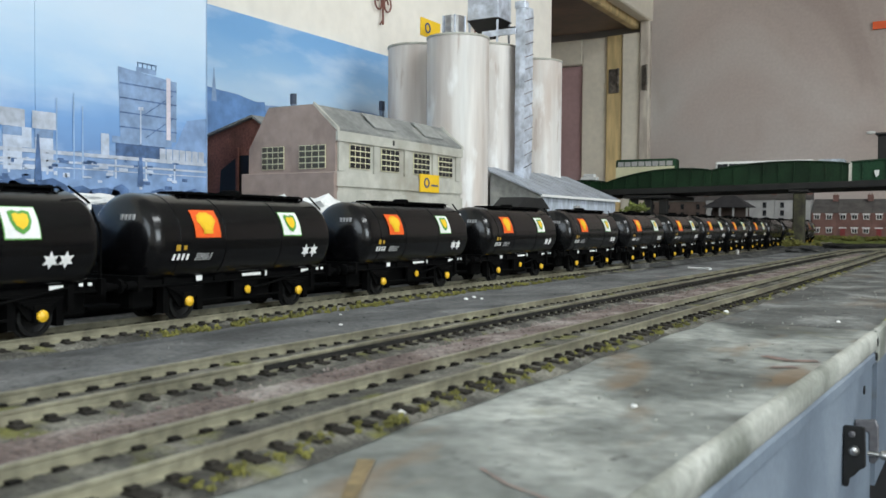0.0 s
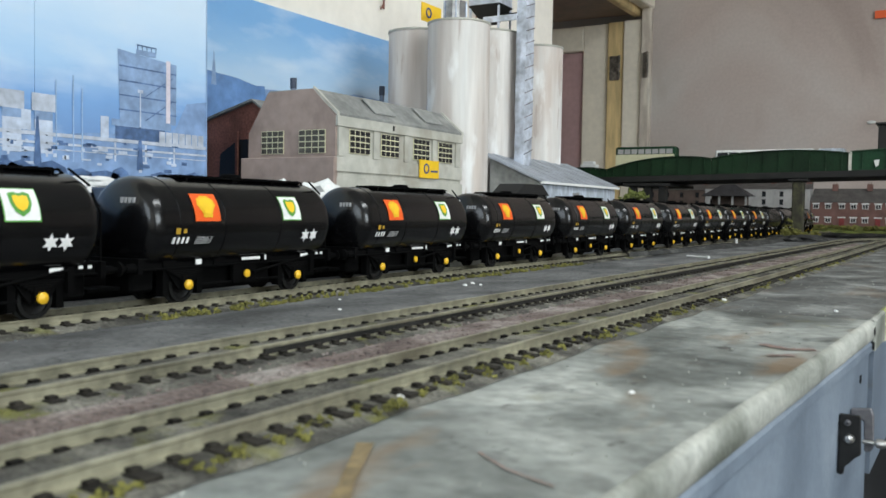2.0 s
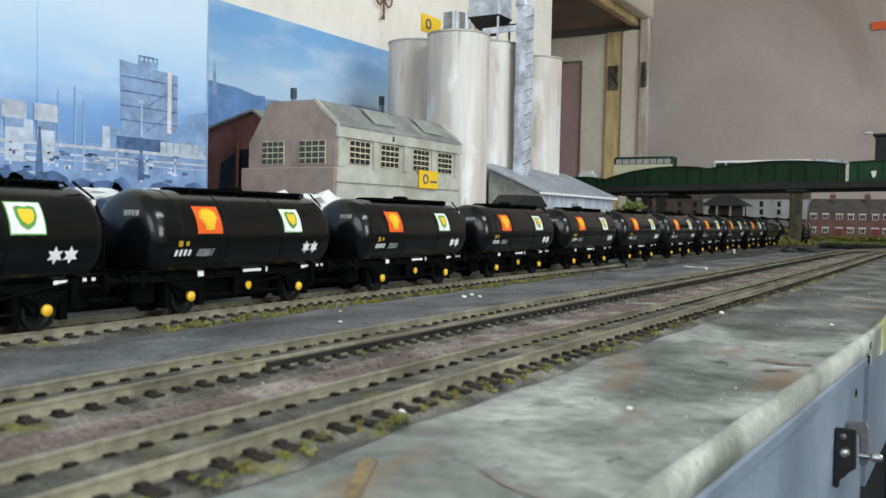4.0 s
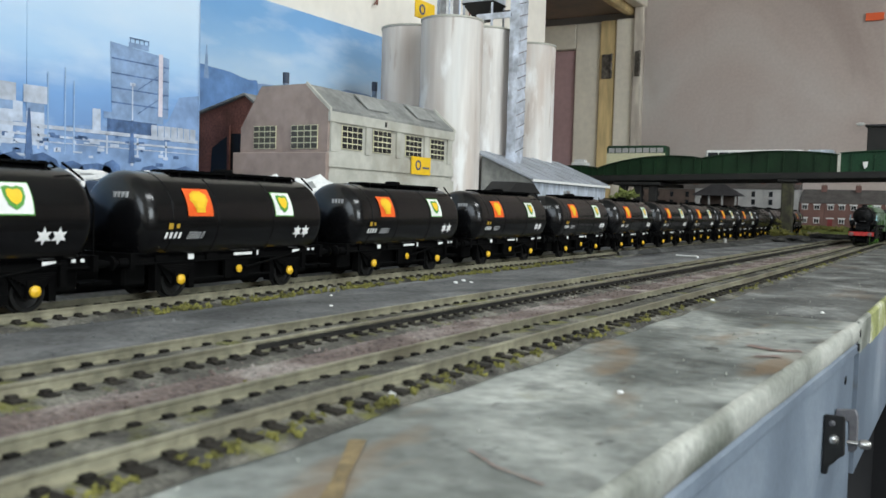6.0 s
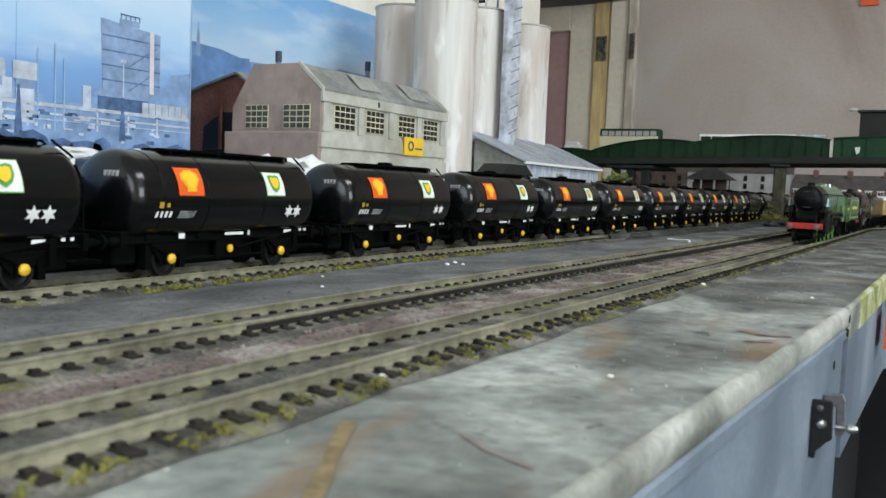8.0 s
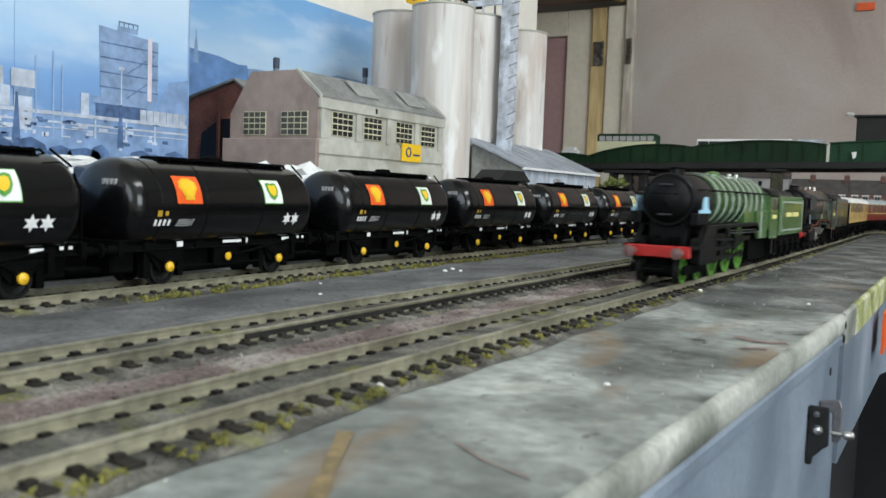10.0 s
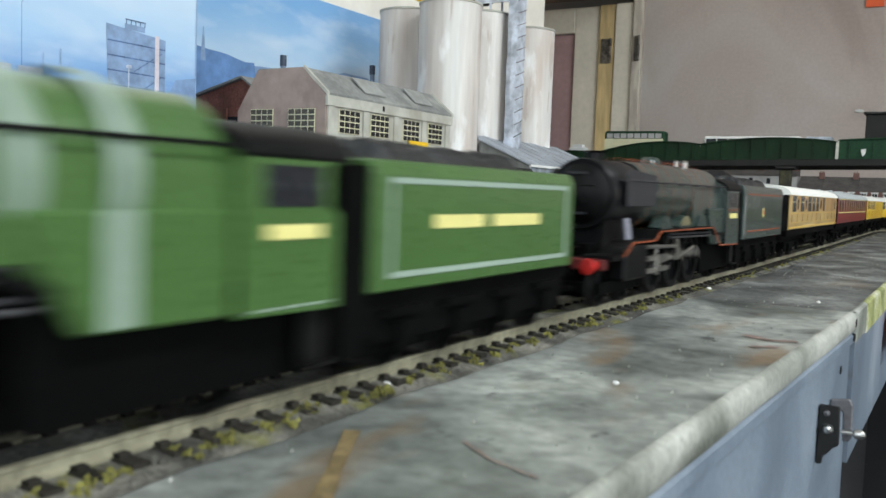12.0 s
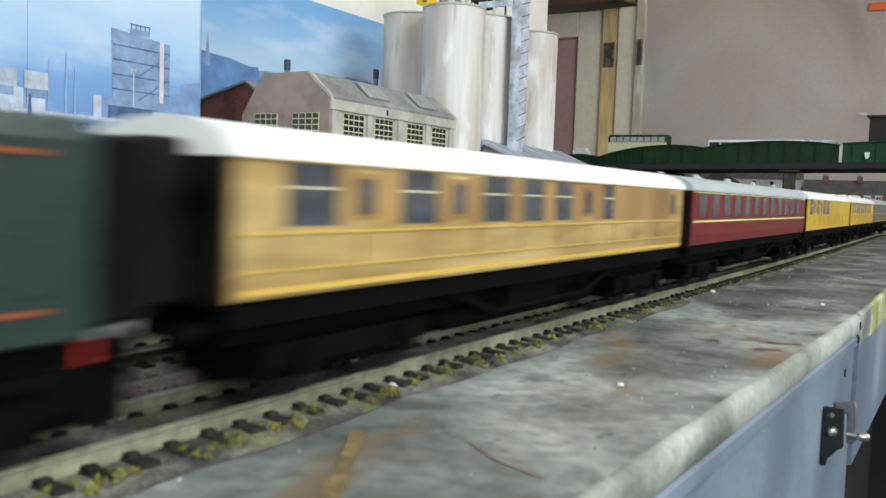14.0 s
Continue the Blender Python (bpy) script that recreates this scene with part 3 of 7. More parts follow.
M["photo_sky_1"] = picture_mat("printed_hazy_sky", -0.6, 0.483, 0.30, 3.0,
                               [(0.10, (0.055, 0.13, 0.26)), (0.24, (0.16, 0.28, 0.51)), (0.38, (0.20, 0.37, 0.66)), (0.50, (0.39, 0.58, 0.80)), (0.66, (0.57, 0.71, 0.85)), (0.9, (0.69, 0.785, 0.87))])
M["photo_sky_2"] = picture_mat("printed_blue_sky", 0.4, 0.9, 0.30, 8.0,
                               [(0.20, (0.15, 0.26, 0.44)), (0.45, (0.28, 0.43, 0.62)), (0.56, (0.50, 0.63, 0.76)), (0.68, (0.30, 0.50, 0.74)), (0.82, (0.20, 0.41, 0.70)), (0.95, (0.17, 0.37, 0.67))])
BD1, BD2 = -0.500, -0.584
bd1 = thing("backdrop_1", "glossy photograph backdrop of a hazy blue industrial skyline", "backdrop", kind="structure")
part("sheet", boxes((BD1 - 0.004, BD1, -0.65, 0.06, 0.0005, 0.46), (BD1 - 0.004, BD1 - 0.0001, 0.06, 0.339, 0.0005, 0.46)), M["photo_sky_1"], bd1)
part("sheet", boxes((BD1 - 0.004, BD1 + 0.0003, 0.3392, 0.483, 0.0005, 0.46)), M["photo_sky_1"], bd1)
bd2 = thing("backdrop_2", "photograph backdrop of blue hills and pale cloud", "backdrop", kind="structure")
bm = bmesh.new()
prism(bm, [(0.34, 0.0005), (0.91, 0.0005), (0.91, 0.237), (0.34, 0.235)], "x", BD2 - 0.004, BD2)
part("sheet", bm, M["photo_sky_2"], bd2)


# what the photographs show, printed shapes on the sheets
M.update(
    ink_grey=mat("printed_blue_grey", (0.25, 0.36, 0.55), 0.35, fine=200, coarse=50, vary=0.15, bump=0.0),
    ink_dark=mat("printed_navy", (0.10, 0.175, 0.34), 0.35, fine=200, coarse=70, vary=0.35, bump=0.0),
    ink_mid=mat("printed_mid_blue", (0.25, 0.38, 0.62), 0.35, fine=90, coarse=30, vary=0.25, bump=0.0),
    ink_hill=mat("printed_hill_blue", (0.13, 0.25, 0.49), 0.35, fine=90, coarse=24, vary=0.25, bump=0.0),
    ink_pale=mat("printed_pale_blue", (0.33, 0.48, 0.70), 0.35, vary=0.15, bump=0.0),
    ink_white=mat("printed_white", (0.54, 0.61, 0.73), 0.35, fine=200, coarse=60, vary=0.18, bump=0.0),
    ink_cream=mat("printed_cream", (0.52, 0.57, 0.66), 0.35, fine=200, coarse=60, vary=0.2, bump=0.0),
    ink_pink=mat("printed_pink_white", (0.72, 0.66, 0.72), 0.35, vary=0.1, bump=0.0),
)
PX = BD1 + 0.0005


def printed(name, ink, rows, layer=1, parent=None, kind=""):
    bm = bmesh.new()
    for y0, y1, z0, z1 in rows:
        box(bm, PX + 0.00008 * layer, PX + 0.00008 * layer + 0.00005, y0, y1, z0, z1)
    return part(name, bm, M[ink], parent or bd1, kind=kind)


def outline(name, ink, pts, layer, x=None, parent=None):
    bm = bmesh.new()
    x = PX + 0.00008 * layer if x is None else x
    prism(bm, pts, "x", x, x + 0.00005)
    return part(name, bm, M[ink], parent or bd1)


rnd = random.Random(21)
ridge = [(-0.20 + k * 0.02, 0.088 + 0.010 * noise.noise((k * 0.31, 2.0, 0))) for k in range(35)]
outline("printed_haze", "ink_mid", [(-0.20, 0.052), (0.4825, 0.052), (0.4825, 0.1195), (0.463, 0.116), (0.453, 0.098)] + ridge[::-1][2:], 1)
outline("printed_holder", "ink_grey", [(0.4030, 0.099), (0.4525, 0.099), (0.4530, 0.1430), (0.4010, 0.1470)], 2)
printed("printed_holder_bands", "ink_dark", [(0.4022, 0.4528, z, z + 0.0010) for z in (0.1055, 0.1155, 0.1255, 0.1355)], 3, kind="stuff")
for a, b, z in ((0.404, 0.450, 0.1000), (0.404, 0.450, 0.1170)):
    outline("printed_brace", "ink_dark", [(a + 0.02, z), (a + 0.0212, z), (b, z + 0.0160), (b - 0.0012, z + 0.0160)], 4)
printed("printed_holder_top", "ink_grey", [(0.4165, 0.4340, 0.1456, 0.1492)], 2)
printed("printed_railing", "ink_dark", [(0.4175 + k * 0.0040, 0.4182 + k * 0.0040, 0.1490, 0.1525) for k in range(5)] + [(0.417, 0.4345, 0.1519, 0.1526)], 3, kind="stuff")
printed("printed_stair", "ink_pink", [(0.4432, 0.4470, 0.1000, 0.1450)], 5)
printed("printed_base", "ink_dark", [(0.3990, 0.4420, 0.0850, 0.0945)], 3)
printed("printed_base_roof", "ink_grey", [(0.3960, 0.4480, 0.0945, 0.0990)], 3)
printed("printed_block", "ink_white", [(0.3870, 0.3935, 0.0845, 0.1000)], 4)
for k in range(7):
    printed("printed_bay", "ink_cream", [(0.4370 + k * 0.0062, 0.4424 + k * 0.0062, 0.0830, 0.0935)], 4)
printed("printed_pipe", "ink_cream", [(0.02, 0.482, 0.0832, 0.0856), (0.02, 0.482, 0.0780, 0.0794), (0.02, 0.482, 0.0746, 0.0752)], 5, kind="stuff")
printed("printed_pipe_post", "ink_white", [(0.06 + k * 0.026, 0.0615 + k * 0.026, 0.0700, 0.0840) for k in range(16)], 5, kind="stuff")
for y in (0.273, 0.315, 0.3365):
    w = 0.0165
    printed("printed_cooling_tower", "ink_cream", [(y, y + w, 0.0985, 0.1095)], 4)
    printed("printed_tower_band", "ink_grey", [(y + 0.002, y + w - 0.002, 0.0930, 0.0984)], 4)
    printed("printed_tower_foot", "ink_white", [(y + 0.002, y + w - 0.002, 0.0720, 0.0929)], 4)
printed("printed_block", "ink_white", [(0.3235, 0.3360, 0.0860, 0.0985)], 3)
for y, z in ((0.4195, 0.1205), (0.3655, 0.1240), (0.3722, 0.1160), (0.353, 0.1195)):
    printed("printed_mast", "ink_pale" if y < 0.4 else "ink_white", [(y, y + 0.0010, 0.0680, z)], 6)
printed("printed_lamp", "ink_white", [(0.4178, 0.4224, 0.1190, 0.1212)], 6)
for y in (0.3395, 0.4190):
    outline("printed_pylon", "ink_dark", [(y - 0.0022, 0.0650), (y + 0.0034, 0.0650), (y + 0.0014, 0.0950), (y, 0.0950)], 7)
for k in range(24):
    y = 0.03 + k * 0.019 + rnd.uniform(-0.008, 0.008)
    w, h = rnd.uniform(0.010, 0.020), rnd.uniform(0.002, 0.011)
    outline("printed_mound", "ink_dark", [(y - w, 0.050), (y + w, 0.050), (y + w * 0.6, 0.058 + h * 0.6), (y + w * 0.1, 0.058 + h), (y - w * 0.5, 0.058 + h * 0.7)], 8)
bits = [(y, y + rnd.uniform(0.002, 0.008), z, z + rnd.uniform(0.001, 0.0028)) for y, z in ((rnd.uniform(0.02, 0.475), rnd.uniform(0.060, 0.079)) for _ in range(70))]
printed("printed_roofs", "ink_white", bits, 7, kind="stuff")
bits = [(y, y + rnd.uniform(0.002, 0.007), z, z + rnd.uniform(0.001, 0.003)) for y, z in ((rnd.uniform(0.02, 0.475), rnd.uniform(0.062, 0.084)) for _ in range(60))]
printed("printed_shadows", "ink_dark", bits, 6, kind="stuff")
# pale strip paints the faint glare along the glossy sheet's edge
printed("printed_margin", "ink_pale", [(0.4822, 0.4829, 0.052, 0.46)], 9)
hill = [(0.34 + k * 0.012, 0.155 + 0.012 * math.exp(-((k - 39) / 5.0) ** 2) + 0.0025 * noise.noise((k * 0.5, 5, 0))) for k in range(48)]
outline("printed_hill", "ink_mid", [(0.34, 0.05), (0.904, 0.05)] + hill[::-1], 1, BD2 + 0.0001, bd2)
hill = [(0.34 + k * 0.012, 0.177 - 0.0008 * k + 0.003 * noise.noise((k * 0.4, 9, 0))) for k in range(26)]
outline("printed_hill", "ink_hill", [(0.34, 0.05), (0.66, 0.05)] + hill[::-1], 2, BD2 + 0.0002, bd2)
outline("printed_pylon", "ink_grey", [(0.5700, 0.1500), (0.5765, 0.1500), (0.5737, 0.1800), (0.5727, 0.1800)], 3, BD2 + 0.0003, bd2)


# ---- tracks ----
def smooth_line(ky, kx, n=521, y0=-1.2, y1=1.4, radius=0.6, turn=math.pi / 2, straight=2.5):
    """A line along +y through the given knots, then a curve to the right and a straight run."""
    ys = np.linspace(y0, y1, n)
    xs = np.interp(ys, ky, kx)
    xs = np.convolve(np.pad(xs, 20, mode="edge"), np.ones(41) / 41, "valid")
    h = math.atan2(xs[-1] - xs[-30], ys[-1] - ys[-30])
    th = np.linspace(0, turn - h, 300)[1:]
    ax = xs[-1] + radius * (np.cos(h) - np.cos(h + th))
    ay = ys[-1] + radius * (np.sin(h + th) - np.sin(h))
    e = np.linspace(0, straight, 60)[1:]
    x = np.r_[xs, ax, ax[-1] + e * math.sin(turn)]
    y = np.r_[ys, ay, ay[-1] + e * math.cos(turn)]
    s = np.r_[0, np.cumsum(np.hypot(np.diff(x), np.diff(y)))]
    return s - np.interp(0, y[:n], s[:n]), x, y


NEAR = smooth_line([-1.2, 0.1, 0.25, 0.45, 0.65, 0.95, 1.25, 1.4], [-0.113, -0.113, -0.1118, -0.1075, -0.104, -0.100, -0.097, -0.0955])
MID = smooth_line([-1.2, 0.1, 0.3, 0.5, 0.7, 0.95, 1.25, 1.4], [-0.1645, -0.1645, -0.164, -0.161, -0.158, -0.154, -0.150, -0.148], radius=0.653)
TANKS = smooth_line([-1.2, 0.06, 0.16, 0.23, 0.3, 0.4, 0.5, 0.7, 2.3], [-0.2520, -0.2528, -0.2552, -0.2595, -0.2632, -0.2660, -0.2660, -0.2647, -0.2645], y1=2.25, turn=0.02, straight=0.01)
RAIL_Z = 0.0045


def on_line(line, s):
    """The point and the unit direction at a distance along a line."""
    d = 0.004
    x, y = np.interp(s, line[0], line[1]), np.interp(s, line[0], line[2])
    x2, y2 = np.interp(s + d, line[0], line[1]), np.interp(s + d, line[0], line[2])
    x1, y1 = np.interp(s - d, line[0], line[1]), np.interp(s - d, line[0], line[2])
    q = math.hypot(x2 - x1, y2 - y1)
    return (float(x), float(y)), (float(x2 - x1) / q, float(y2 - y1) / q)


def lay_track(line, s0, s1, label, stuff_from):
    track = thing("railway_track", label, "railway track", group="model railway tracks")
    ss = np.arange(s0, s1, 0.02)
    places = [on_line(line, s) for s in ss]
    pts, nrm = [p for p, _ in places], [(d[1], -d[0]) for _, d in places]
    for side in (-1, 1):
        c = side * 0.00865
        bm = bmesh.new()
        sweep(bm, [(c - 0.0011, 0.0016), (c + 0.0011, 0.0016), (c + 0.0011, 0.0021), (c + 0.0004, 0.0024), (c + 0.0004, 0.0037), (c + 0.0007, 0.0040),
                   (c + 0.0007, 0.0045), (c - 0.0007, 0.0045), (c - 0.0007, 0.0040), (c - 0.0004, 0.0037), (c - 0.0004, 0.0024), (c - 0.0011, 0.0021)], pts, nrm)
        part("rail", bm, M["rail"], track)
        # middle track only: a darker strip along the near rail's outer side
        if side > 0 and line is MID:
            bm = bmesh.new()
            k = int((0.18 - s0) / 0.02)
            sweep(bm, [(c + 0.0005, 0.0022), (c + 0.0012, 0.0022), (c + 0.0010, 0.0036), (c + 0.0005, 0.0036)], pts[k:k + 55], nrm[k:k + 55])
            part("rail_web", bm, M["web"], track, "dark strip along the rail side")
    bm = bmesh.new()
    wob = [random.uniform(-0.0015, 0.0015) for _ in ss]
    sweep(bm, [(-0.0190, 0.0002), (0.0190, 0.0002), (0.0160, 0.0010), (0.0125, 0.0015), (0.0078, 0.0017), (0.0055, 0.00215), (-0.0055, 0.00215), (-0.0078, 0.0017), (-0.0125, 0.0015), (-0.0160, 0.0010)], [(p[0] + w, p[1]) for p, w in zip(pts, wob)], nrm)
    part("ballast_bed", bm, M["ballast"], track, "dirty grey-brown ballast")
    rnd = random.Random(int(1000 * abs(pts[0][0])))
    bm = bmesh.new()
    s = s0 + 0.0078
    while s < min(s1, 1.25):
        (x, y), (dx, dy) = on_line(line, s)
        for u0, u1 in ((-0.0138, -0.0098), (-0.0074, -0.0024), (-0.0024, 0.0026), (0.0026, 0.0074), (0.0098, 0.0140)):
            if rnd.random() < 0.15:
                continue
            h = rnd.uniform(0.0016, 0.0026) if abs(u0 + u1) < 0.016 else rnd.uniform(0.0012, 0.0020)
            w = rnd.uniform(0.0014, 0.0021)
            ring = []
            for k in range(7):
                a = 6.283 * k / 7
                pu, pv = (u0 + u1) / 2 + (u1 - u0) * 0.58 * math.cos(a) * rnd.uniform(0.8, 1.1), w * math.sin(a) * rnd.uniform(0.8, 1.1)
                ring.append((x + dy * pu + dx * pv, y - dx * pu + dy * pv))
            lo = [bm.verts.new((px, py, 0.0008)) for px, py in ring]
            cx, cy = sum(p for p, _ in ring) / 7, sum(q for _, q in ring) / 7
            hi = [bm.verts.new((cx + (px - cx) * 0.75, cy + (py - cy) * 0.75, h * rnd.uniform(0.8, 1.05))) for px, py in ring]
            for k in range(7):
                bm.faces.new((lo[k], lo[(k + 1) % 7], hi[(k + 1) % 7], hi[k]))
            bm.faces.new(hi)
        s += 0.0076
    part("heaped_ballast", bm, M["ballast"], track, "mossy ballast heaped between the sleepers", kind="stuff")
    half = 0.0150 if line is NEAR else 0.0134
    bm = bmesh.new()
    box(bm, -half, half, -0.0016, 0.0016, 0.0006, 0.0019)
    for sx in (-0.00865, 0.00865):
        for o in (-0.0019, 0.0019):
            box(bm, sx + o - 0.0008, sx + o + 0.0008, -0.0010, 0.0010, 0.0019, 0.0026)
    me = finish(bm, "sleeper", M["sleeper"])
    rest = bmesh.new()
    s = s0 + 0.004
    while s < s1 - 0.003:
        (x, y), (dx, dy) = on_line(line, s)
        jig = random.uniform(-0.03, 0.03)
        m = Matrix.Translation((x, y, random.uniform(-0.0002, 0.0002))) @ Matrix.Rotation(math.atan2(-dx, dy) + jig, 4, "Z")
        if s < stuff_from:
            ob = new("sleeper", me)
            ob.parent, ob.matrix_basis = track, m
        else:
            for v in (m @ Vector((0, 0, 0)),):
                vs = box(rest, -half, half, -0.0016, 0.0016, 0.0006, 0.0019)
                for w in vs:
                    w.co = m @ w.co
        s += 0.0076
    part("far_sleepers", rest, M["sleeper"], track, kind="stuff")
    return track


lay_track(NEAR, -0.55, 4.7, "tarnished rails on black mossy sleepers beside the board edge", 1.55)
lay_track(MID, -0.55, 4.7, "tarnished empty rails on black sleepers beside the pinkish ballast", 1.55)
lay_track(TANKS, -0.45, 2.2, "tarnished rails on black sleepers under the tank wagons", 1.55)


def strip(name, xs0, xs1, y0, y1, z, material, label, steps=90):
    """A thin uneven layer of scenic material on the board."""
    bm = bmesh.new()
    rows = []
    for k in range(steps + 1):
        y = y0 + (y1 - y0) * k / steps
        a, b = xs0(y) + random.uniform(-0.0018, 0.0018), xs1(y) + random.uniform(-0.0018, 0.0018)
        rows.append([bm.verts.new((a + (b - a) * j / 6, y, z * (0.25 if j in (0, 6) else random.uniform(0.75, 1.25)))) for j in range(7)])
    for r0, r1 in zip(rows, rows[1:]):
        for j in range(6):
            bm.faces.new((r0[j], r0[j + 1], r1[j + 1], r1[j]))
    return tagged(solid(name, bm, material, smooth=True), label, "ground cover", kind="structure")


def line_x(line):
    return lambda y: float(np.interp(y, line[2][:520], line[1][:520]))


near_x, mid_x, tank_x = line_x(NEAR), line_x(MID), line_x(TANKS)
strip("ground_cover", lambda y: mid_x(y) + 0.0165, lambda y: near_x(y) - 0.0165, -0.5, 1.38, 0.0010, M["pink"], "pinkish brown fine ballast between the tracks")
strip("ground_cover_2", lambda y: tank_x(y) + 0.0185, lambda y: mid_x(y) - 0.0165, -0.5, 1.75, 0.0009, M["yard"], "dark grey dusty yard surface between the tracks")
strip("ground_cover_3", lambda y: -0.45, lambda y: tank_x(y) - 0.0185, -0.5, 1.75, 0.0008, M["yard"], "dark grey dusty ground behind the tank wagons")

strip("ground_cover_4", lambda y: tank_x(y) + 0.0135, lambda y: tank_x(y) + 0.0135 + 0.030 * min(1.0, (y - 0.72) * 2.5), 0.74, 1.52, 0.0046, M["dark_earth"], "dark uneven earth bank along the siding")


# ---- tank wagons ----
def patch(bm, r, cz, cy, ca, outline):
    """A flat shape of (along, up) offsets in metres laid on a barrel's side, at the angle ca above its middle."""
    vs = []
    for u, w in outline:
        a = ca + w / r
        vs.append(bm.verts.new((r * math.cos(a), cy + u, cz + r * math.sin(a))))
    c = bm.verts.new((r * math.cos(ca), cy, cz + r * math.sin(ca)))
    for k in range(len(vs)):
        bm.faces.new((c, vs[k], vs[(k + 1) % len(vs)]))


def square(w, h, n=6):
    e = [(-w + 2 * w * k / n, -h) for k in range(n)] + [(w, -h + 2 * h * k / n) for k in range(n)]
    return e + [(-u, -v) for u, v in e]


SHIELD = [(-0.0036, 0.0034), (-0.0018, 0.0040), (0, 0.0034), (0.0018, 0.0040), (0.0036, 0.0034), (0.0036, 0.0002), (0.0024, -0.0024), (0, -0.0040), (-0.0024, -0.0024), (-0.0036, 0.0002)]
SHELL = [(0.0047 * math.sin(a) * (1.05 if k % 2 else 0.95), 0.0012 + 0.0034 * math.cos(a) * (1.05 if k % 2 else 0.95)) for k, a in
         enumerate(np.linspace(-2.1, 2.1, 13))] + [(0.0024, -0.0028), (0.0024, -0.0042), (-0.0024, -0.0042), (-0.0024, -0.0028)]
STAR = [((0.0024 if k % 2 == 0 else 0.0012) * math.sin(math.pi * k / 6), (0.0024 if k % 2 == 0 else 0.0012) * math.cos(math.pi * k / 6)) for k in range(12)]


def wheel_mesh(r, width, spokes=0, hub=0.002):
    """A flanged wheel about the x axis: solid disc or spoked."""
    bm = bmesh.new()
    w = width / 2
    inner = r * 0.80
    turned(bm, [(inner, -w), (r + 0.0009, -w), (r + 0.0009, -w * 0.55), (r, -w * 0.35), (r, w), (inner, w), (inner, -w)], "x", segments=28)
    turned(bm, [(0.0001, -w), (hub, -w), (hub, w * 1.2), (0.0001, w * 1.2)], "x", segments=12)
    if spokes:
        for k in range(spokes):
            a = 2 * math.pi * k / spokes
            rod(bm, (0, hub * 0.8 * math.cos(a), hub * 0.8 * math.sin(a)), (0, inner * 1.02 * math.cos(a), inner * 1.02 * math.sin(a)), 0.00045, 5)
    else:
        turned(bm, [(hub * 0.9, 0.0), (inner * 0.6, -w * 0.4), (inner * 1.01, w * 0.3)], "x", segments=28)
        turned(bm, [(hub * 0.9, -w * 0.3), (inner * 0.6, -w * 0.6), (inner * 1.01, -w * 0.3)], "x", segments=28)
    return bm


def buffers(parent, y, z, out, material, spacing=0.0114, head=0.0026):
    for sx in (-1, 1):
        bm = bmesh.new()
        turned(bm, [(0.0001, y), (0.0016, y), (0.0014, y + out * 0.004), (0.0009, y + out * 0.004), (0.0009, y + out * 0.006), (head, y + out * 0.0063),
                    (head * 0.9, y + out * 0.0072), (0.0001, y + out * 0.0076)], "y", (sx * spacing, 0, z), 14)
        part("buffer", bm, material, parent, smooth=True)


TANK_R, TANK_Z = 0.0175, 0.0292


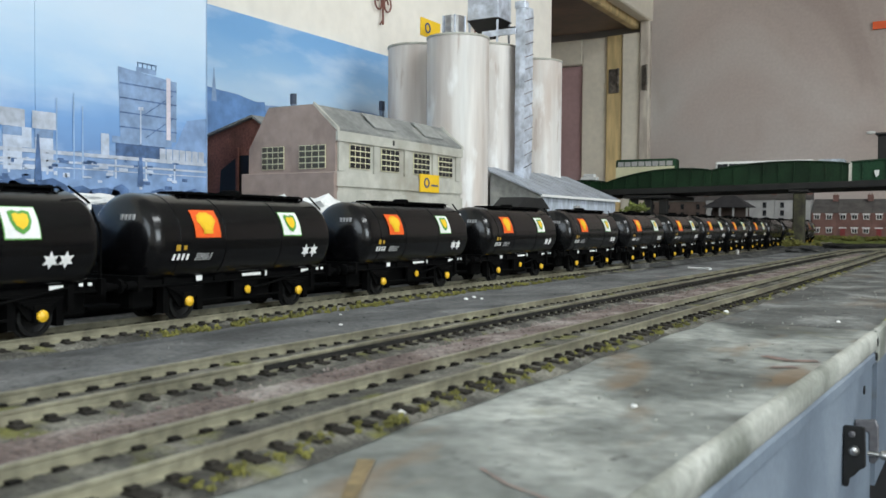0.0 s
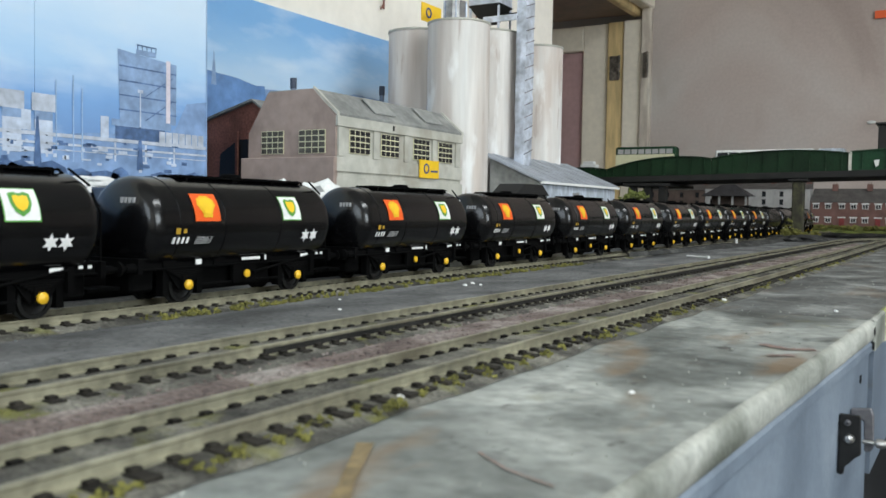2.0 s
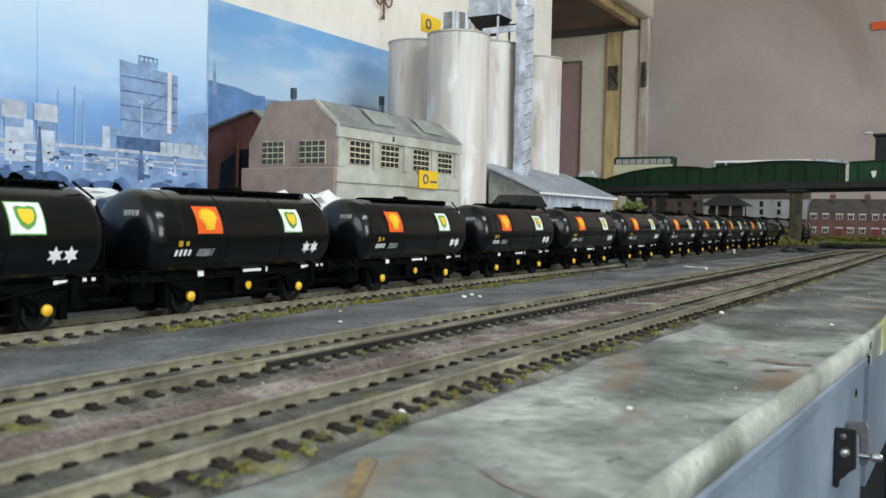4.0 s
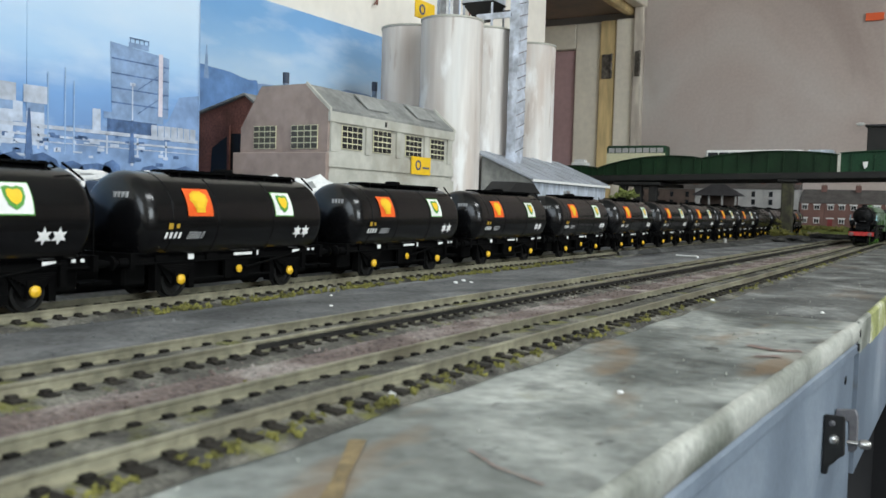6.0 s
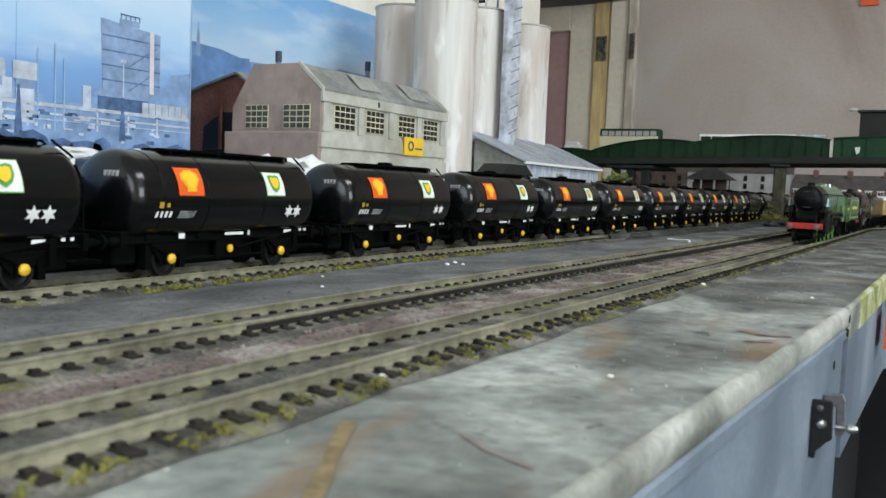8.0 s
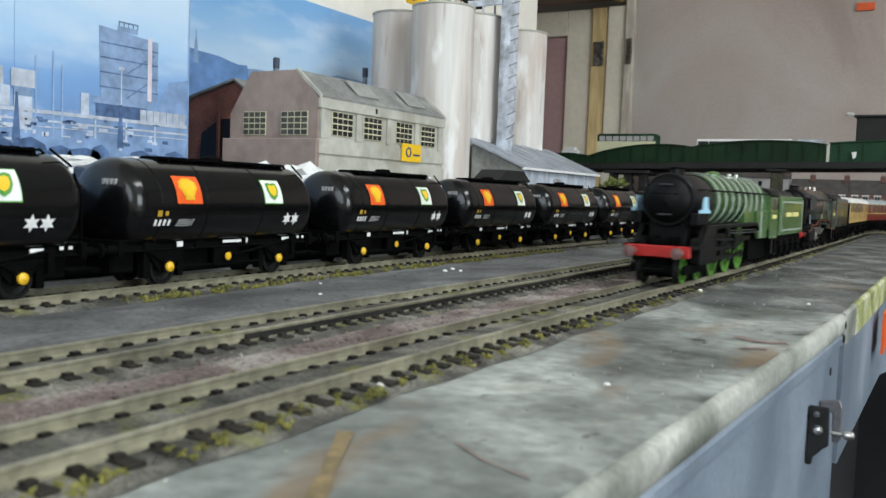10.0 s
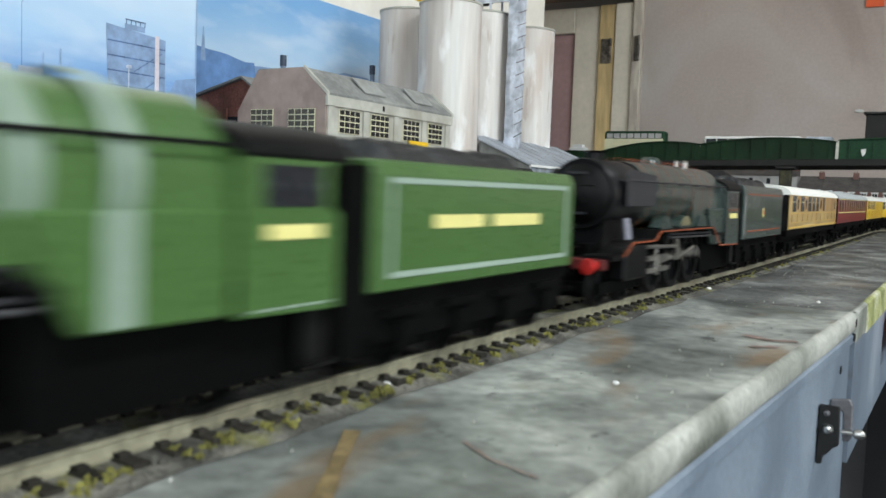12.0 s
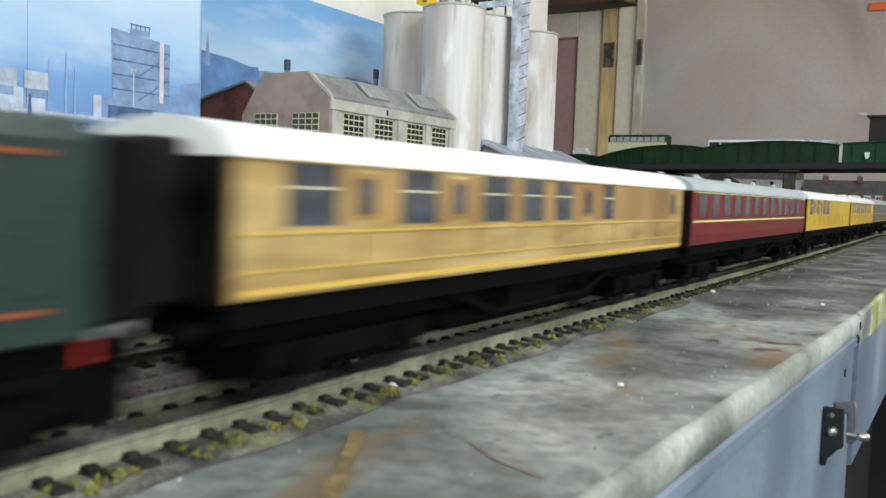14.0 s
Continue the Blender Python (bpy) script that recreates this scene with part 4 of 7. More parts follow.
def tank_wagon(lettered=True):
    w = thing("tank_wagon", "black oil tank wagon with orange and white emblem squares" if lettered else "plain unlettered black oil tank wagon on the rails",
              "tank wagon", group="rake of tank wagons")
    half, r = 0.0560, TANK_R
    bm = bmesh.new()
    # a dished end, a knuckle of 6 mm, then the straight barrel
    knuckle, dish = 0.0475, math.radians(65)
    edge = r - 0.006 * (1 - math.cos(dish))
    sphere = edge / math.cos(dish)
    prof = [(max(0.0001, sphere * math.sin(a)), knuckle + 0.006 * math.sin(dish) + sphere * (math.cos(a) - math.sin(dish))) for a in np.linspace(0, math.pi / 2 - dish, 5)[:-1]]
    prof += [(r - 0.006 * (1 - math.cos(a)), knuckle + 0.006 * math.sin(a)) for a in np.linspace(dish, 0, 9)]
    prof = [(q, -y) for q, y in prof] + [(r, -0.02), (r, 0.0), (r, 0.02)] + prof[::-1]
    seams = [(-0.0400, 1), (-0.0165, 1), (0.0165, 1)]
    turned(bm, prof, "y", (0, 0, TANK_Z), 48)
    barrel = part("barrel", bm, M["tank"], w, "satin black barrel with domed ends", smooth=True)
    for y, _ in seams:
        bm = bmesh.new()
        turned(bm, [(r - 0.0002, y - 0.0006), (r + 0.0002, y - 0.0005), (r + 0.0002, y + 0.0005), (r - 0.0002, y + 0.0006)], "y", (0, 0, TANK_Z), 48)
        part("seam", bm, M["tank"], barrel)
    # catwalk and filler on top
    top = TANK_Z + r
    walkway = part("walkway", boxes((-0.0058, 0.0058, -0.030, 0.045, top + 0.0002, top + 0.0008)), M["chassis"], w)
    slat_mesh = finish(boxes((-0.0060, 0.0060, -0.0004, 0.0004, top + 0.0008, top + 0.0012)), "slat", M["chassis"])
    for k in range(14):
        ob = new("slat", slat_mesh)
        ob.parent, ob.location = walkway, (0, -0.0285 + k * 0.0054, 0)
    for y in (-0.026, 0.0, 0.024, 0.042):
        part("bracket", boxes((-0.0052, 0.0052, y, y + 0.0012, top - 0.0022, top + 0.0002)), M["chassis"], walkway)
    bm = bmesh.new()
    turned(bm, [(0.0042, top - 0.002), (0.0042, top + 0.0020), (0.0036, top + 0.0026), (0.0001, top + 0.0028)], "z", (0, 0.004, 0), 16)
    part("filler", bm, M["chassis"], w, smooth=True)
    # end ladder
    bm = bmesh.new()
    for x in (0.004, 0.0095):
        pts = [(x, 0.0575, 0.0165), (x, 0.0577, 0.033), (x, 0.0530, 0.0425), (x, 0.0450, top + 0.0008)]
        for a, b in zip(pts, pts[1:]):
            rod(bm, a, b, 0.00045, 5)
    ladder = part("ladder", bm, M["chassis"], w)
    bm = bmesh.new()
    rod(bm, (0.004, 0.0576, 0.019), (0.0095, 0.0576, 0.019), 0.00035, 5)
    rung_mesh = finish(bm, "rung", M["chassis"])
    for k in range(7):
        ob = new("rung", rung_mesh)
        ob.parent, ob.location = ladder, (0, 0, k * 0.0028)
    part("ladder_label", boxes((0.0103, 0.0106, 0.0515, 0.0532, 0.0400, 0.0420)), M["white"], w, "small white plates by the ladder")
    # underframe
    bm = bmesh.new()
    for sx in (-1, 1):
        for z0, z1, o in ((0.0128, 0.0134, 0.0118), (0.0134, 0.0166, 0.0106), (0.0166, 0.0172, 0.0118)):
            box(bm, sx * 0.0098 if sx > 0 else -o, o if sx > 0 else -0.0098, -0.0555, 0.0555, z0, z1)
    for y in (-0.0565, 0.0545):
        box(bm, -0.0135, 0.0135, y, y + 0.002, 0.0118, 0.0172)
    for y in (-0.040, -0.014, 0.014, 0.040):
        box(bm, -0.0115, 0.0115, y - 0.003, y + 0.003, 0.0135, 0.0168)
        prism(bm, [(-0.011, 0.0168), (0.011, 0.0168), (0.0135, 0.0205), (-0.0135, 0.0205)], "y", y - 0.0022, y + 0.0022)
    part("underframe", bm, M["chassis"], w)
    for sx in (-1, 1):
        for y in (-0.0325, 0.0325):
            bm = bmesh.new()
            x = sx * 0.0108
            prism(bm, [(y - 0.0095, 0.0132), (y + 0.0095, 0.0132), (y + 0.0032, 0.0052), (y - 0.0032, 0.0052)], "x", x - 0.0006, x + 0.0006)
            box(bm, min(x, x + sx * 0.0022), max(x, x + sx * 0.0022), y - 0.0024, y + 0.0024, 0.0048, 0.0102)
            for k in range(5):
                box(bm, min(x, x + sx * 0.0018), max(x, x + sx * 0.0018), y - 0.0085 + k * 0.0013, y + 0.0085 - k * 0.0013, 0.0116 - k * 0.0007, 0.0122 - k * 0.0007)
            part("axle_guard", bm, M["chassis"], w)
            bm = bmesh.new()
            turned(bm, [(0.0001, 0.0), (0.0019, 0.0), (0.0019, sx * 0.0008), (0.0013, sx * 0.0013), (0.0001, sx * 0.0017)], "x", (sx * 0.0131, y, 0.0068), 14)
            part("axle_cap", bm, M["amber"], w, "yellow axle cap", smooth=True)
    # brake blocks, rigging and reservoir under the frame
    for y in (-0.0325, 0.0325):
        for o in (-1, 1):
            for sx in (-1, 1):
                part("brake_block", boxes((min(sx * 0.0070, sx * 0.0105), max(sx * 0.0070, sx * 0.0105), y + o * 0.0085 - 0.0014, y + o * 0.0085 + 0.0014, 0.0028, 0.0130)), M["chassis"], w)
    part("rigging", boxes((-0.0068, 0.0068, -0.0215, 0.0215, 0.0034, 0.0135)), M["chassis"], w, bevel=0.001)
    part("end_rigging", boxes((-0.0068, 0.0068, -0.054, -0.043, 0.0045, 0.0135)), M["chassis"], w, bevel=0.001)
    part("end_rigging", boxes((-0.0068, 0.0068, 0.043, 0.054, 0.0045, 0.0135)), M["chassis"], w, bevel=0.001)
    for y in (-0.0325, 0.0325):
        for sx in (-1, 1):
            bm = wheel_mesh(0.0062, 0.0026)
            bmesh.ops.translate(bm, vec=(sx * 0.0085, y, 0.0062), verts=bm.verts)
            part("wheel", bm, M["wheel"], w)
        bm = bmesh.new()
        rod(bm, (-0.0082, y, 0.0062), (0.0082, y, 0.0062), 0.0012, 8)
        part("axle", bm, M["chassis"], w)
    # brake gear on the near side
    bm = bmesh.new()
    rod(bm, (0.0126, 0.004, 0.0095), (0.0126, 0.043, 0.0150), 0.00055, 6)
    box(bm, 0.0118, 0.0130, 0.042, 0.0445, 0.0075, 0.0160)
    rod(bm, (0.0100, -0.026, 0.006), (0.0100, 0.026, 0.006), 0.0006, 6)
    box(bm, 0.0098, 0.0112, -0.006, 0.008, 0.0055, 0.0128)
    part("brake_lever", bm, M["chassis"], w)
    bm = bmesh.new()
    turned(bm, [(0.0001, 0.0), (0.0016, 0.0), (0.0016, 0.0006), (0.0001, 0.0009)], "x", (0.0128, 0.0, 0.0092), 12)
    part("brake_wheel", bm, M["amber"], w, "small yellow brake wheel")
    buffers(w, -0.0565, 0.0140, -1, M["chassis"])
    buffers(w, 0.0565, 0.0140, 1, M["chassis"])
    for o in (-1, 1):
        a, b = sorted((o * 0.0565, o * 0.0655))
        hook = part("coupling", boxes((-0.0045, 0.0045, a, b, 0.0062, 0.0072)), M["chassis"], w)
        a, b = sorted((o * 0.050, o * 0.066))
        part("hook", boxes((-0.0008, 0.0008, a, b, 0.0052, 0.0061)), M["chassis"], hook)
    # small plates on the sole bar
    for y0, y1, z0, z1 in ((-0.0275, -0.0245, 0.0140, 0.0160), (-0.002, 0.009, 0.0146, 0.0157), (0.012, 0.013, 0.0142, 0.0162), (0.036, 0.041, 0.0143, 0.0158),
                           (0.047, 0.0485, 0.0150, 0.0161), (0.0505, 0.052, 0.0150, 0.0161)):
        part("sole_bar_plate", boxes((0.0119, 0.0121, y0, y1, z0, z1)), M["white"], w, "small white plate")
    if lettered:
        q, a0 = r + 0.00035, 0.385
        for nm, y, layers in (("emblem", -0.0268, (("orange", square(0.0066, 0.0056), 0), ("amber", SHELL, 1), ("yellow", [(u * 0.72, v * 0.72 + 0.0003) for u, v in SHELL], 2))),
                              ("emblem", 0.0230, (("logo_green", square(0.0062, 0.0055), 0), ("white", square(0.0058, 0.0051), 1), ("logo_green", SHIELD, 2),
                                                  ("yellow", [(u * 0.70, v * 0.66 + 0.0002) for u, v in SHIELD], 3)))):
            first = None
            for mname, shape, k in layers:
                bm = bmesh.new()
                patch(bm, q + k * 0.00014, TANK_Z, y, a0, shape)
                p = part(nm if k == 0 else "device", bm, M[mname], first or w, "orange-red square with a yellow device" if mname == "orange" else
                         "white square with a green and yellow shield" if k == 0 else "")
                first = first or p
        for dy in (-0.0028, 0.0028):
            bm = bmesh.new()
            patch(bm, q, TANK_Z, 0.0355 + dy, -0.290, [(u * 1.28, v * 1.28) for u, v in STAR])
            part("star", bm, M["white"], w, "white six-pointed star")
        for dy, h, wd in ((-0.0018, 0.0011, 0.0011), (0.0016, 0.0008, 0.0008)):
            bm = bmesh.new()
            patch(bm, q, TANK_Z, -0.0400 + dy, -0.130, square(wd, h, 2))
            part("mark", bm, M["ochre_mark"], w)
        bm = bmesh.new()
        for k in range(4):
            patch(bm, q, TANK_Z, -0.0436 + k * 0.0022, -0.325, [(-0.0005, -0.0012), (0.0007, -0.0012), (0.0010, 0.0012), (-0.0002, 0.0012)])
        part("running_number", bm, M["white"], w, "row of pale bars")
        bm = bmesh.new()
        for k in range(4):
            for seg in range(4):
                patch(bm, q, TANK_Z, -0.0320 + seg * 0.0022 + k * 0.0003, -0.395 + k * 0.042, square(0.0011 if seg < 3 - k * 0.4 else 0.0006, 0.00022, 1))
        part("small_print", bm, M["grey_print"], w, "grey bars of small print")
        bm = bmesh.new()
        for k in range(4):
            a, b = -0.45 + k * 0.0, 0.0
            box(bm, 0.0030 + k * 0.0016, 0.0040 + k * 0.0016, -0.0552 + 0.0003 * k, -0.0540 + 0.0008 * k, 0.0368, 0.0388)
        part("end_number", bm, M["grey_print"], w, "pale bars on the end")
    return w


CENTRES = [0.0020, 0.1342, 0.2612, 0.3945, 0.5262, 0.6548, 0.7850, 0.9190, 1.0467, 1.1738, 1.3070, 1.4360, 1.5650, 1.6900, 1.8145]


def at_rails(line, y):
    x0, x, x1 = (float(np.interp(v, line[2][:520], line[1][:520])) for v in (y - 0.0325, y, y + 0.0325))
    return pose((x0 + x1) / 2, y, RAIL_Z, 0, 0, math.degrees(math.atan2(x0 - x1, 0.065)))


first_wagon = tank_wagon()
first_wagon.matrix_basis = at_rails(TANKS, CENTRES[0])
plain_wagon = tank_wagon(False)
plain_wagon.matrix_basis = at_rails(TANKS, CENTRES[11])
for k, y in enumerate(CENTRES):
    if k == 0 or k == 11:
        continue
    copy_thing(plain_wagon if k in (12, 13) else first_wagon, at_rails(TANKS, y) @ pose(random.uniform(-0.0004, 0.0004), 0, 0, 0, 0, random.uniform(-0.3, 0.3)))


# ---- works building ----
SX, SY0, SY1 = -0.400, 0.517, 0.703
PROFILE = [(-0.488, 0.0), (SX, 0.0), (SX, 0.109), (-0.422, 0.1300), (-0.466, 0.1290), (-0.486, 0.098)]


def grid_window(parent, cx, cy, cz, w, h, across, cols=4, rows=4, deep=0.0008):
    """A dark window with cream glazing bars. across: 'x' for a wall that faces -y, 'y' for one that faces +x."""
    def b(u0, u1, v0, v1, d0, d1):
        if across == "x":
            return (cx + u0, cx + u1, cy - d1, cy - d0, cz + v0, cz + v1)
        return (cx + d0, cx + d1, cy + u0, cy + u1, cz + v0, cz + v1)
    win = part("window", boxes(b(-w / 2, w / 2, -h / 2, h / 2, 0.0002, deep)), M["bar"], parent, "small-paned window with cream bars")
    bm = bmesh.new()
    for i in range(cols):
        for j in range(rows):
            u, v = -w / 2 + w * i / cols, -h / 2 + h * j / rows
            box(bm, *b(u + w * 0.022, u + w / cols - w * 0.022, v + h * 0.026, v + h / rows - h * 0.026, deep, deep + 0.0003))
    part("pane", bm, M["gable_pane" if across == "x" else "glass_dark"], win, "dark panes")


works = thing("works_building", "grey concrete works building with a brown gable and small-paned windows", "building")
bm = bmesh.new()
prism(bm, PROFILE[:2] + [(SX, 0.109), (-0.422, 0.128), (-0.466, 0.127), (-0.486, 0.096)], "y", SY0 + 0.001, SY1)
part("wall", bm, M["concrete"], works)
bm = bmesh.new()
prism(bm, PROFILE, "y", SY0 - 0.002, SY0 + 0.0009)
gab = part("gable", bm, M["gable"], works, "brown rendered gable end")
part("band", boxes((-0.4905, SX + 0.0022, SY0 - 0.0062, SY0 - 0.0021, 0.0, 0.0785)), M["gable"], works, "plinth band", bevel=0.0006)
for x0, x1, y0, y1 in ((SX, SX + 0.0016, SY0 - 0.002, SY1),):
    part("parapet", boxes((SX + 0.0002, SX + 0.0022, SY0 - 0.002, SY1, 0.1015, 0.1090)), M["concrete"], works)
    part("plinth", boxes((SX + 0.0002, SX + 0.0016, SY0 - 0.003, SY1, 0.0680, 0.0790)), M["concrete"], works)
    part("plinth", boxes((SX + 0.0002, SX + 0.0022, SY0 - 0.003, SY1, 0.0, 0.0640)), M["concrete"], works)
for k, y in enumerate((0.5205, 0.566, 0.610, 0.6545, 0.6955)):
    part("pilaster", boxes((SX + 0.0002, SX + 0.0017, y - 0.0035, y + 0.0035, 0.0795, 0.1012)), M["concrete"], works)
bm = bmesh.new()
prism(bm, [(SX + 0.0005, 0.1094), (-0.4215, 0.1285), (-0.423, 0.1305), (SX + 0.0005, 0.1112)], "y", SY0 - 0.001, SY1 + 0.001)
roof = part("roof", bm, M["shed_roof"], works, "grey sheet roof slope")
part("roof_flat", boxes((-0.466, -0.423, SY0 - 0.001, SY1 + 0.001, 0.1285, 0.1302)), M["shed_roof"], works)
for y in (0.572, 0.648):
    bm = bmesh.new()
    prism(bm, [(SX - 0.0045, 0.1163), (-0.4185, 0.1288), (-0.4185, 0.1298), (SX - 0.0045, 0.1173)], "y", y, y + 0.030)
    part("skylight", bm, M["roof_light"], roof, "dusty roof light")
for y in (SY0 - 0.0015, SY1):
    bm = bmesh.new()
    prism(bm, [(SX + 0.0015, 0.1088), (-0.4217, 0.1288), (-0.4217, 0.1318), (SX + 0.0015, 0.1118)], "y", y, y + 0.0026)
    part("verge", bm, M["concrete"], works, "pale verge board")
for x, w in ((-0.4605, 0.0225), (-0.4215, 0.0255)):
    grid_window(works, x, SY0 - 0.0021, 0.0902, w, 0.0178, "x", 4, 4)
for y, w in ((0.5447, 0.0265), (0.586, 0.0255), (0.6338, 0.0255), (0.674, 0.024)):
    grid_window(works, SX + 0.0002, y, 0.0912, w, 0.0180, "y", 4, 4)
part("vent", boxes((SX + 0.002, SX + 0.0028, 0.5875, 0.5895, 0.1035, 0.1075)), M["black"], works)
sign = thing("yellow_sign", "yellow notice board with a blue ring on the works wall", "sign")
part("board", boxes((SX + 0.0024, SX + 0.0036, 0.628, 0.6585, 0.0675, 0.0828)), M["yellow"], sign)
M["blue_print"] = mat("blue_print", (0.03, 0.06, 0.22), 0.5, vary=0.1, bump=0.0)
bm = bmesh.new()
turned(bm, [(0.0030, 0.0), (0.0043, 0.0), (0.0043, 0.0004), (0.0030, 0.0004), (0.0030, 0.0)], "x", (SX + 0.0037, 0.6375, 0.0755), 20)
part("ring", bm, M["blue_print"], sign)
part("lettering", boxes((SX + 0.0037, SX + 0.0040, 0.645, 0.656, 0.0728, 0.0742)), M["blue_print"], sign, "dark bar of small lettering")
for nm, y, z in (("works_chimney", 0.637, 0.162), ("works_chimney", 0.783, 0.173)):
    c = thing(nm, "thin grey stove-pipe chimney with a dark cap", "chimney", group="stove-pipe chimneys")
    bm = bmesh.new()
    turned(bm, [(0.0030, 0.0), (0.0026, z - 0.010)], "z", (-0.545, y, 0), 12, caps=True)
    part("pipe", bm, M["pipe"], c, smooth=True)
    bm = bmesh.new()
    turned(bm, [(0.0031, z - 0.0098), (0.0031, z)], "z", (-0.545, y, 0), 12, caps=True)
    part("cap", bm, M["navy_cap"], c, smooth=True)

# ---- brick shed behind ----
shed = thing("brick_shed", "dark red brick shed with a grey roof and black panel for the dark inside of the bay", "shed")
bm = bmesh.new()
prism(bm, [(-0.580, 0.0), (-0.505, 0.0), (-0.505, 0.1185), (-0.523, 0.1300), (-0.580, 0.1150)], "y", 0.560, 0.66)
part("wall", bm, M["red_brick"], shed)
bm = bmesh.new()
prism(bm, [(-0.5225, 0.1300), (-0.582, 0.1144), (-0.582, 0.1164), (-0.5225, 0.1322)], "y", 0.556, 0.662)
part("roof", bm, M["shed_roof"], shed)
bm = bmesh.new()
prism(bm, [(-0.5222, 0.1322), (-0.5222, 0.1302), (-0.503, 0.1178), (-0.503, 0.1198)], "y", 0.556, 0.662)
part("roof", bm, M["shed_roof"], shed)
# flat black panel on the wall gives the bay its shaded inside
bm = bmesh.new()
prism(bm, [(-0.566, 0.0), (-0.5055, 0.0), (-0.5055, 0.0980), (-0.539, 0.0980), (-0.560, 0.0860)], "y", 0.5580, 0.5597)
part("bay", bm, M["black"], shed, "black panel for the dark inside of the bay")
part("post", boxes((-0.5405, -0.5380, 0.5560, 0.5578, 0.0, 0.105)), M["red_brick"], shed)

# ---- silos ----
def silo(x, y, r, h, label):
    s = thing("grain_silo", label, "silo", group="cluster of white silos")
    bm = bmesh.new()
    prof = [(r, 0.0)] + [(r, h * k / 5 - 0.0003) for k in range(1, 6)] + [(r * 0.97, h), (0.0001, h + r * 0.07)]
    turned(bm, prof, "z", (x, y, 0), 48)
    part("barrel", bm, M["silo"], s, smooth=True)
    bm = bmesh.new()
    turned(bm, [(r + 0.0001, h - 0.0018), (r + 0.0009, h - 0.0015), (r + 0.0009, h + 0.0002), (r * 0.96, h + 0.0006)], "z", (x, y, 0), 48)
    part("rim", bm, M["concrete"], s, "grey metal rim", smooth=True)
    return s


silo(-0.4920, 0.7725, 0.0310, 0.2235, "tall streaky cream silo behind the works building")
silo(-0.4298, 0.7485, 0.0305, 0.2225, "tall streaky white silo beside the works building")
silo(-0.4320, 0.8183, 0.0290, 0.2260, "tall streaky white silo with cream stains beside the tower")
silo(-0.4325, 0.9380, 0.0300, 0.2300, "tall streaky white silo beyond the elevator tower")

can = thing("silo_vent", "shiny foil ventilator drum on a silo top", "ventilator")
bm = bmesh.new()
turned(bm, [(0.0112, 0.2225), (0.0112, 0.2420), (0.0104, 0.2422), (0.0104, 0.2300), (0.0001, 0.2300)], "z", (-0.430, 0.740, 0), 10)
part("drum", bm, M["shiny"], can)
for a in range(5):
    bm = bmesh.new()
    c, q = math.cos(a * 1.257 + 0.3) * 0.0114, math.sin(a * 1.257 + 0.3) * 0.0114
    rod(bm, (-0.430 + c, 0.740 + q, 0.2226), (-0.430 + c, 0.740 + q, 0.2424), 0.0008, 6)
    part("rib", bm, M["tin"], can)
sign_2 = thing("yellow_sign", "yellow notice board with a blue ring on the silo top", "sign")
part("board", boxes((-0.4715, -0.4702, 0.744, 0.781, 0.2300, 0.2480)), M["yellow"], sign_2)
part("post", boxes((-0.4735, -0.4715, 0.761, 0.764, 0.2230, 0.2460)), M["concrete"], sign_2)
bm = bmesh.new()
turned(bm, [(0.0036, 0.0), (0.0052, 0.0), (0.0052, 0.0005), (0.0036, 0.0005), (0.0036, 0.0)], "x", (-0.4700, 0.756, 0.239), 20)
part("ring", bm, M["blue_print"], sign_2)

hopper = thing("roof_hopper", "dull tinplate hopper box standing on the silos", "hopper")
hx, hy = -0.432, 0.818
bm = boxes((hx - 0.018, hx + 0.018, hy - 0.0150, hy + 0.0150, 0.2535, 0.2790))
part("box", bm, M["tin"], hopper, bevel=0.0006)
bm = boxes((hx - 0.013, hx + 0.013, hy - 0.010, hy + 0.010, 0.2791, 0.2815))
part("lid", bm, M["shiny"], hopper, bevel=0.0005)
bm = bmesh.new()
lo = [bm.verts.new((hx + a * 0.006, hy + b * 0.006, 0.2360)) for a, b in ((-1, -1), (1, -1), (1, 1), (-1, 1))]
hi = [bm.verts.new((hx + a * 0.0185, hy + b * 0.0155, 0.2533)) for a, b in ((-1, -1), (1, -1), (1, 1), (-1, 1))]
for k in range(4):
    bm.faces.new((lo[k], lo[(k + 1) % 4], hi[(k + 1) % 4], hi[k]))
bm.faces.new(lo[::-1])
bm.faces.new(hi)
part("funnel", bm, M["dark_beam"], hopper)
for a in (-1, 1):
    for b in (-1, 1):
        bm = boxes((hx + a * 0.0165 - 0.0009, hx + a * 0.0165 + 0.0009, hy + b * 0.0135 - 0.0009, hy + b * 0.0135 + 0.0009, 0.2260, 0.2534))
        part("leg", bm, M["tin"], hopper)
tower = thing("elevator_tower", "tall square tower of embossed crumpled tinplate", "tower")
tx, ty = -0.3905, 0.8168
bm = bmesh.new()
rnd = random.Random(3)
rings = []
for k in range(27):
    z = 0.2630 * k / 26
    j = lambda: rnd.uniform(-0.0005, 0.0005)
    rings.append([bm.verts.new((tx + a * 0.0052 + j(), ty + b * 0.0100 + j(), z)) for a, b in ((-1, -1), (0, -1.04), (1, -1), (1.06, 0), (1, 1), (0, 1), (-1, 1), (-1, 0))])
for r0, r1 in zip(rings, rings[1:]):
    for k in range(8):
        bm.faces.new((r0[k], r0[(k + 1) % 8], r1[(k + 1) % 8], r1[k]))
bm.faces.new(rings[-1])
part("casing", bm, M["tin"], tower)
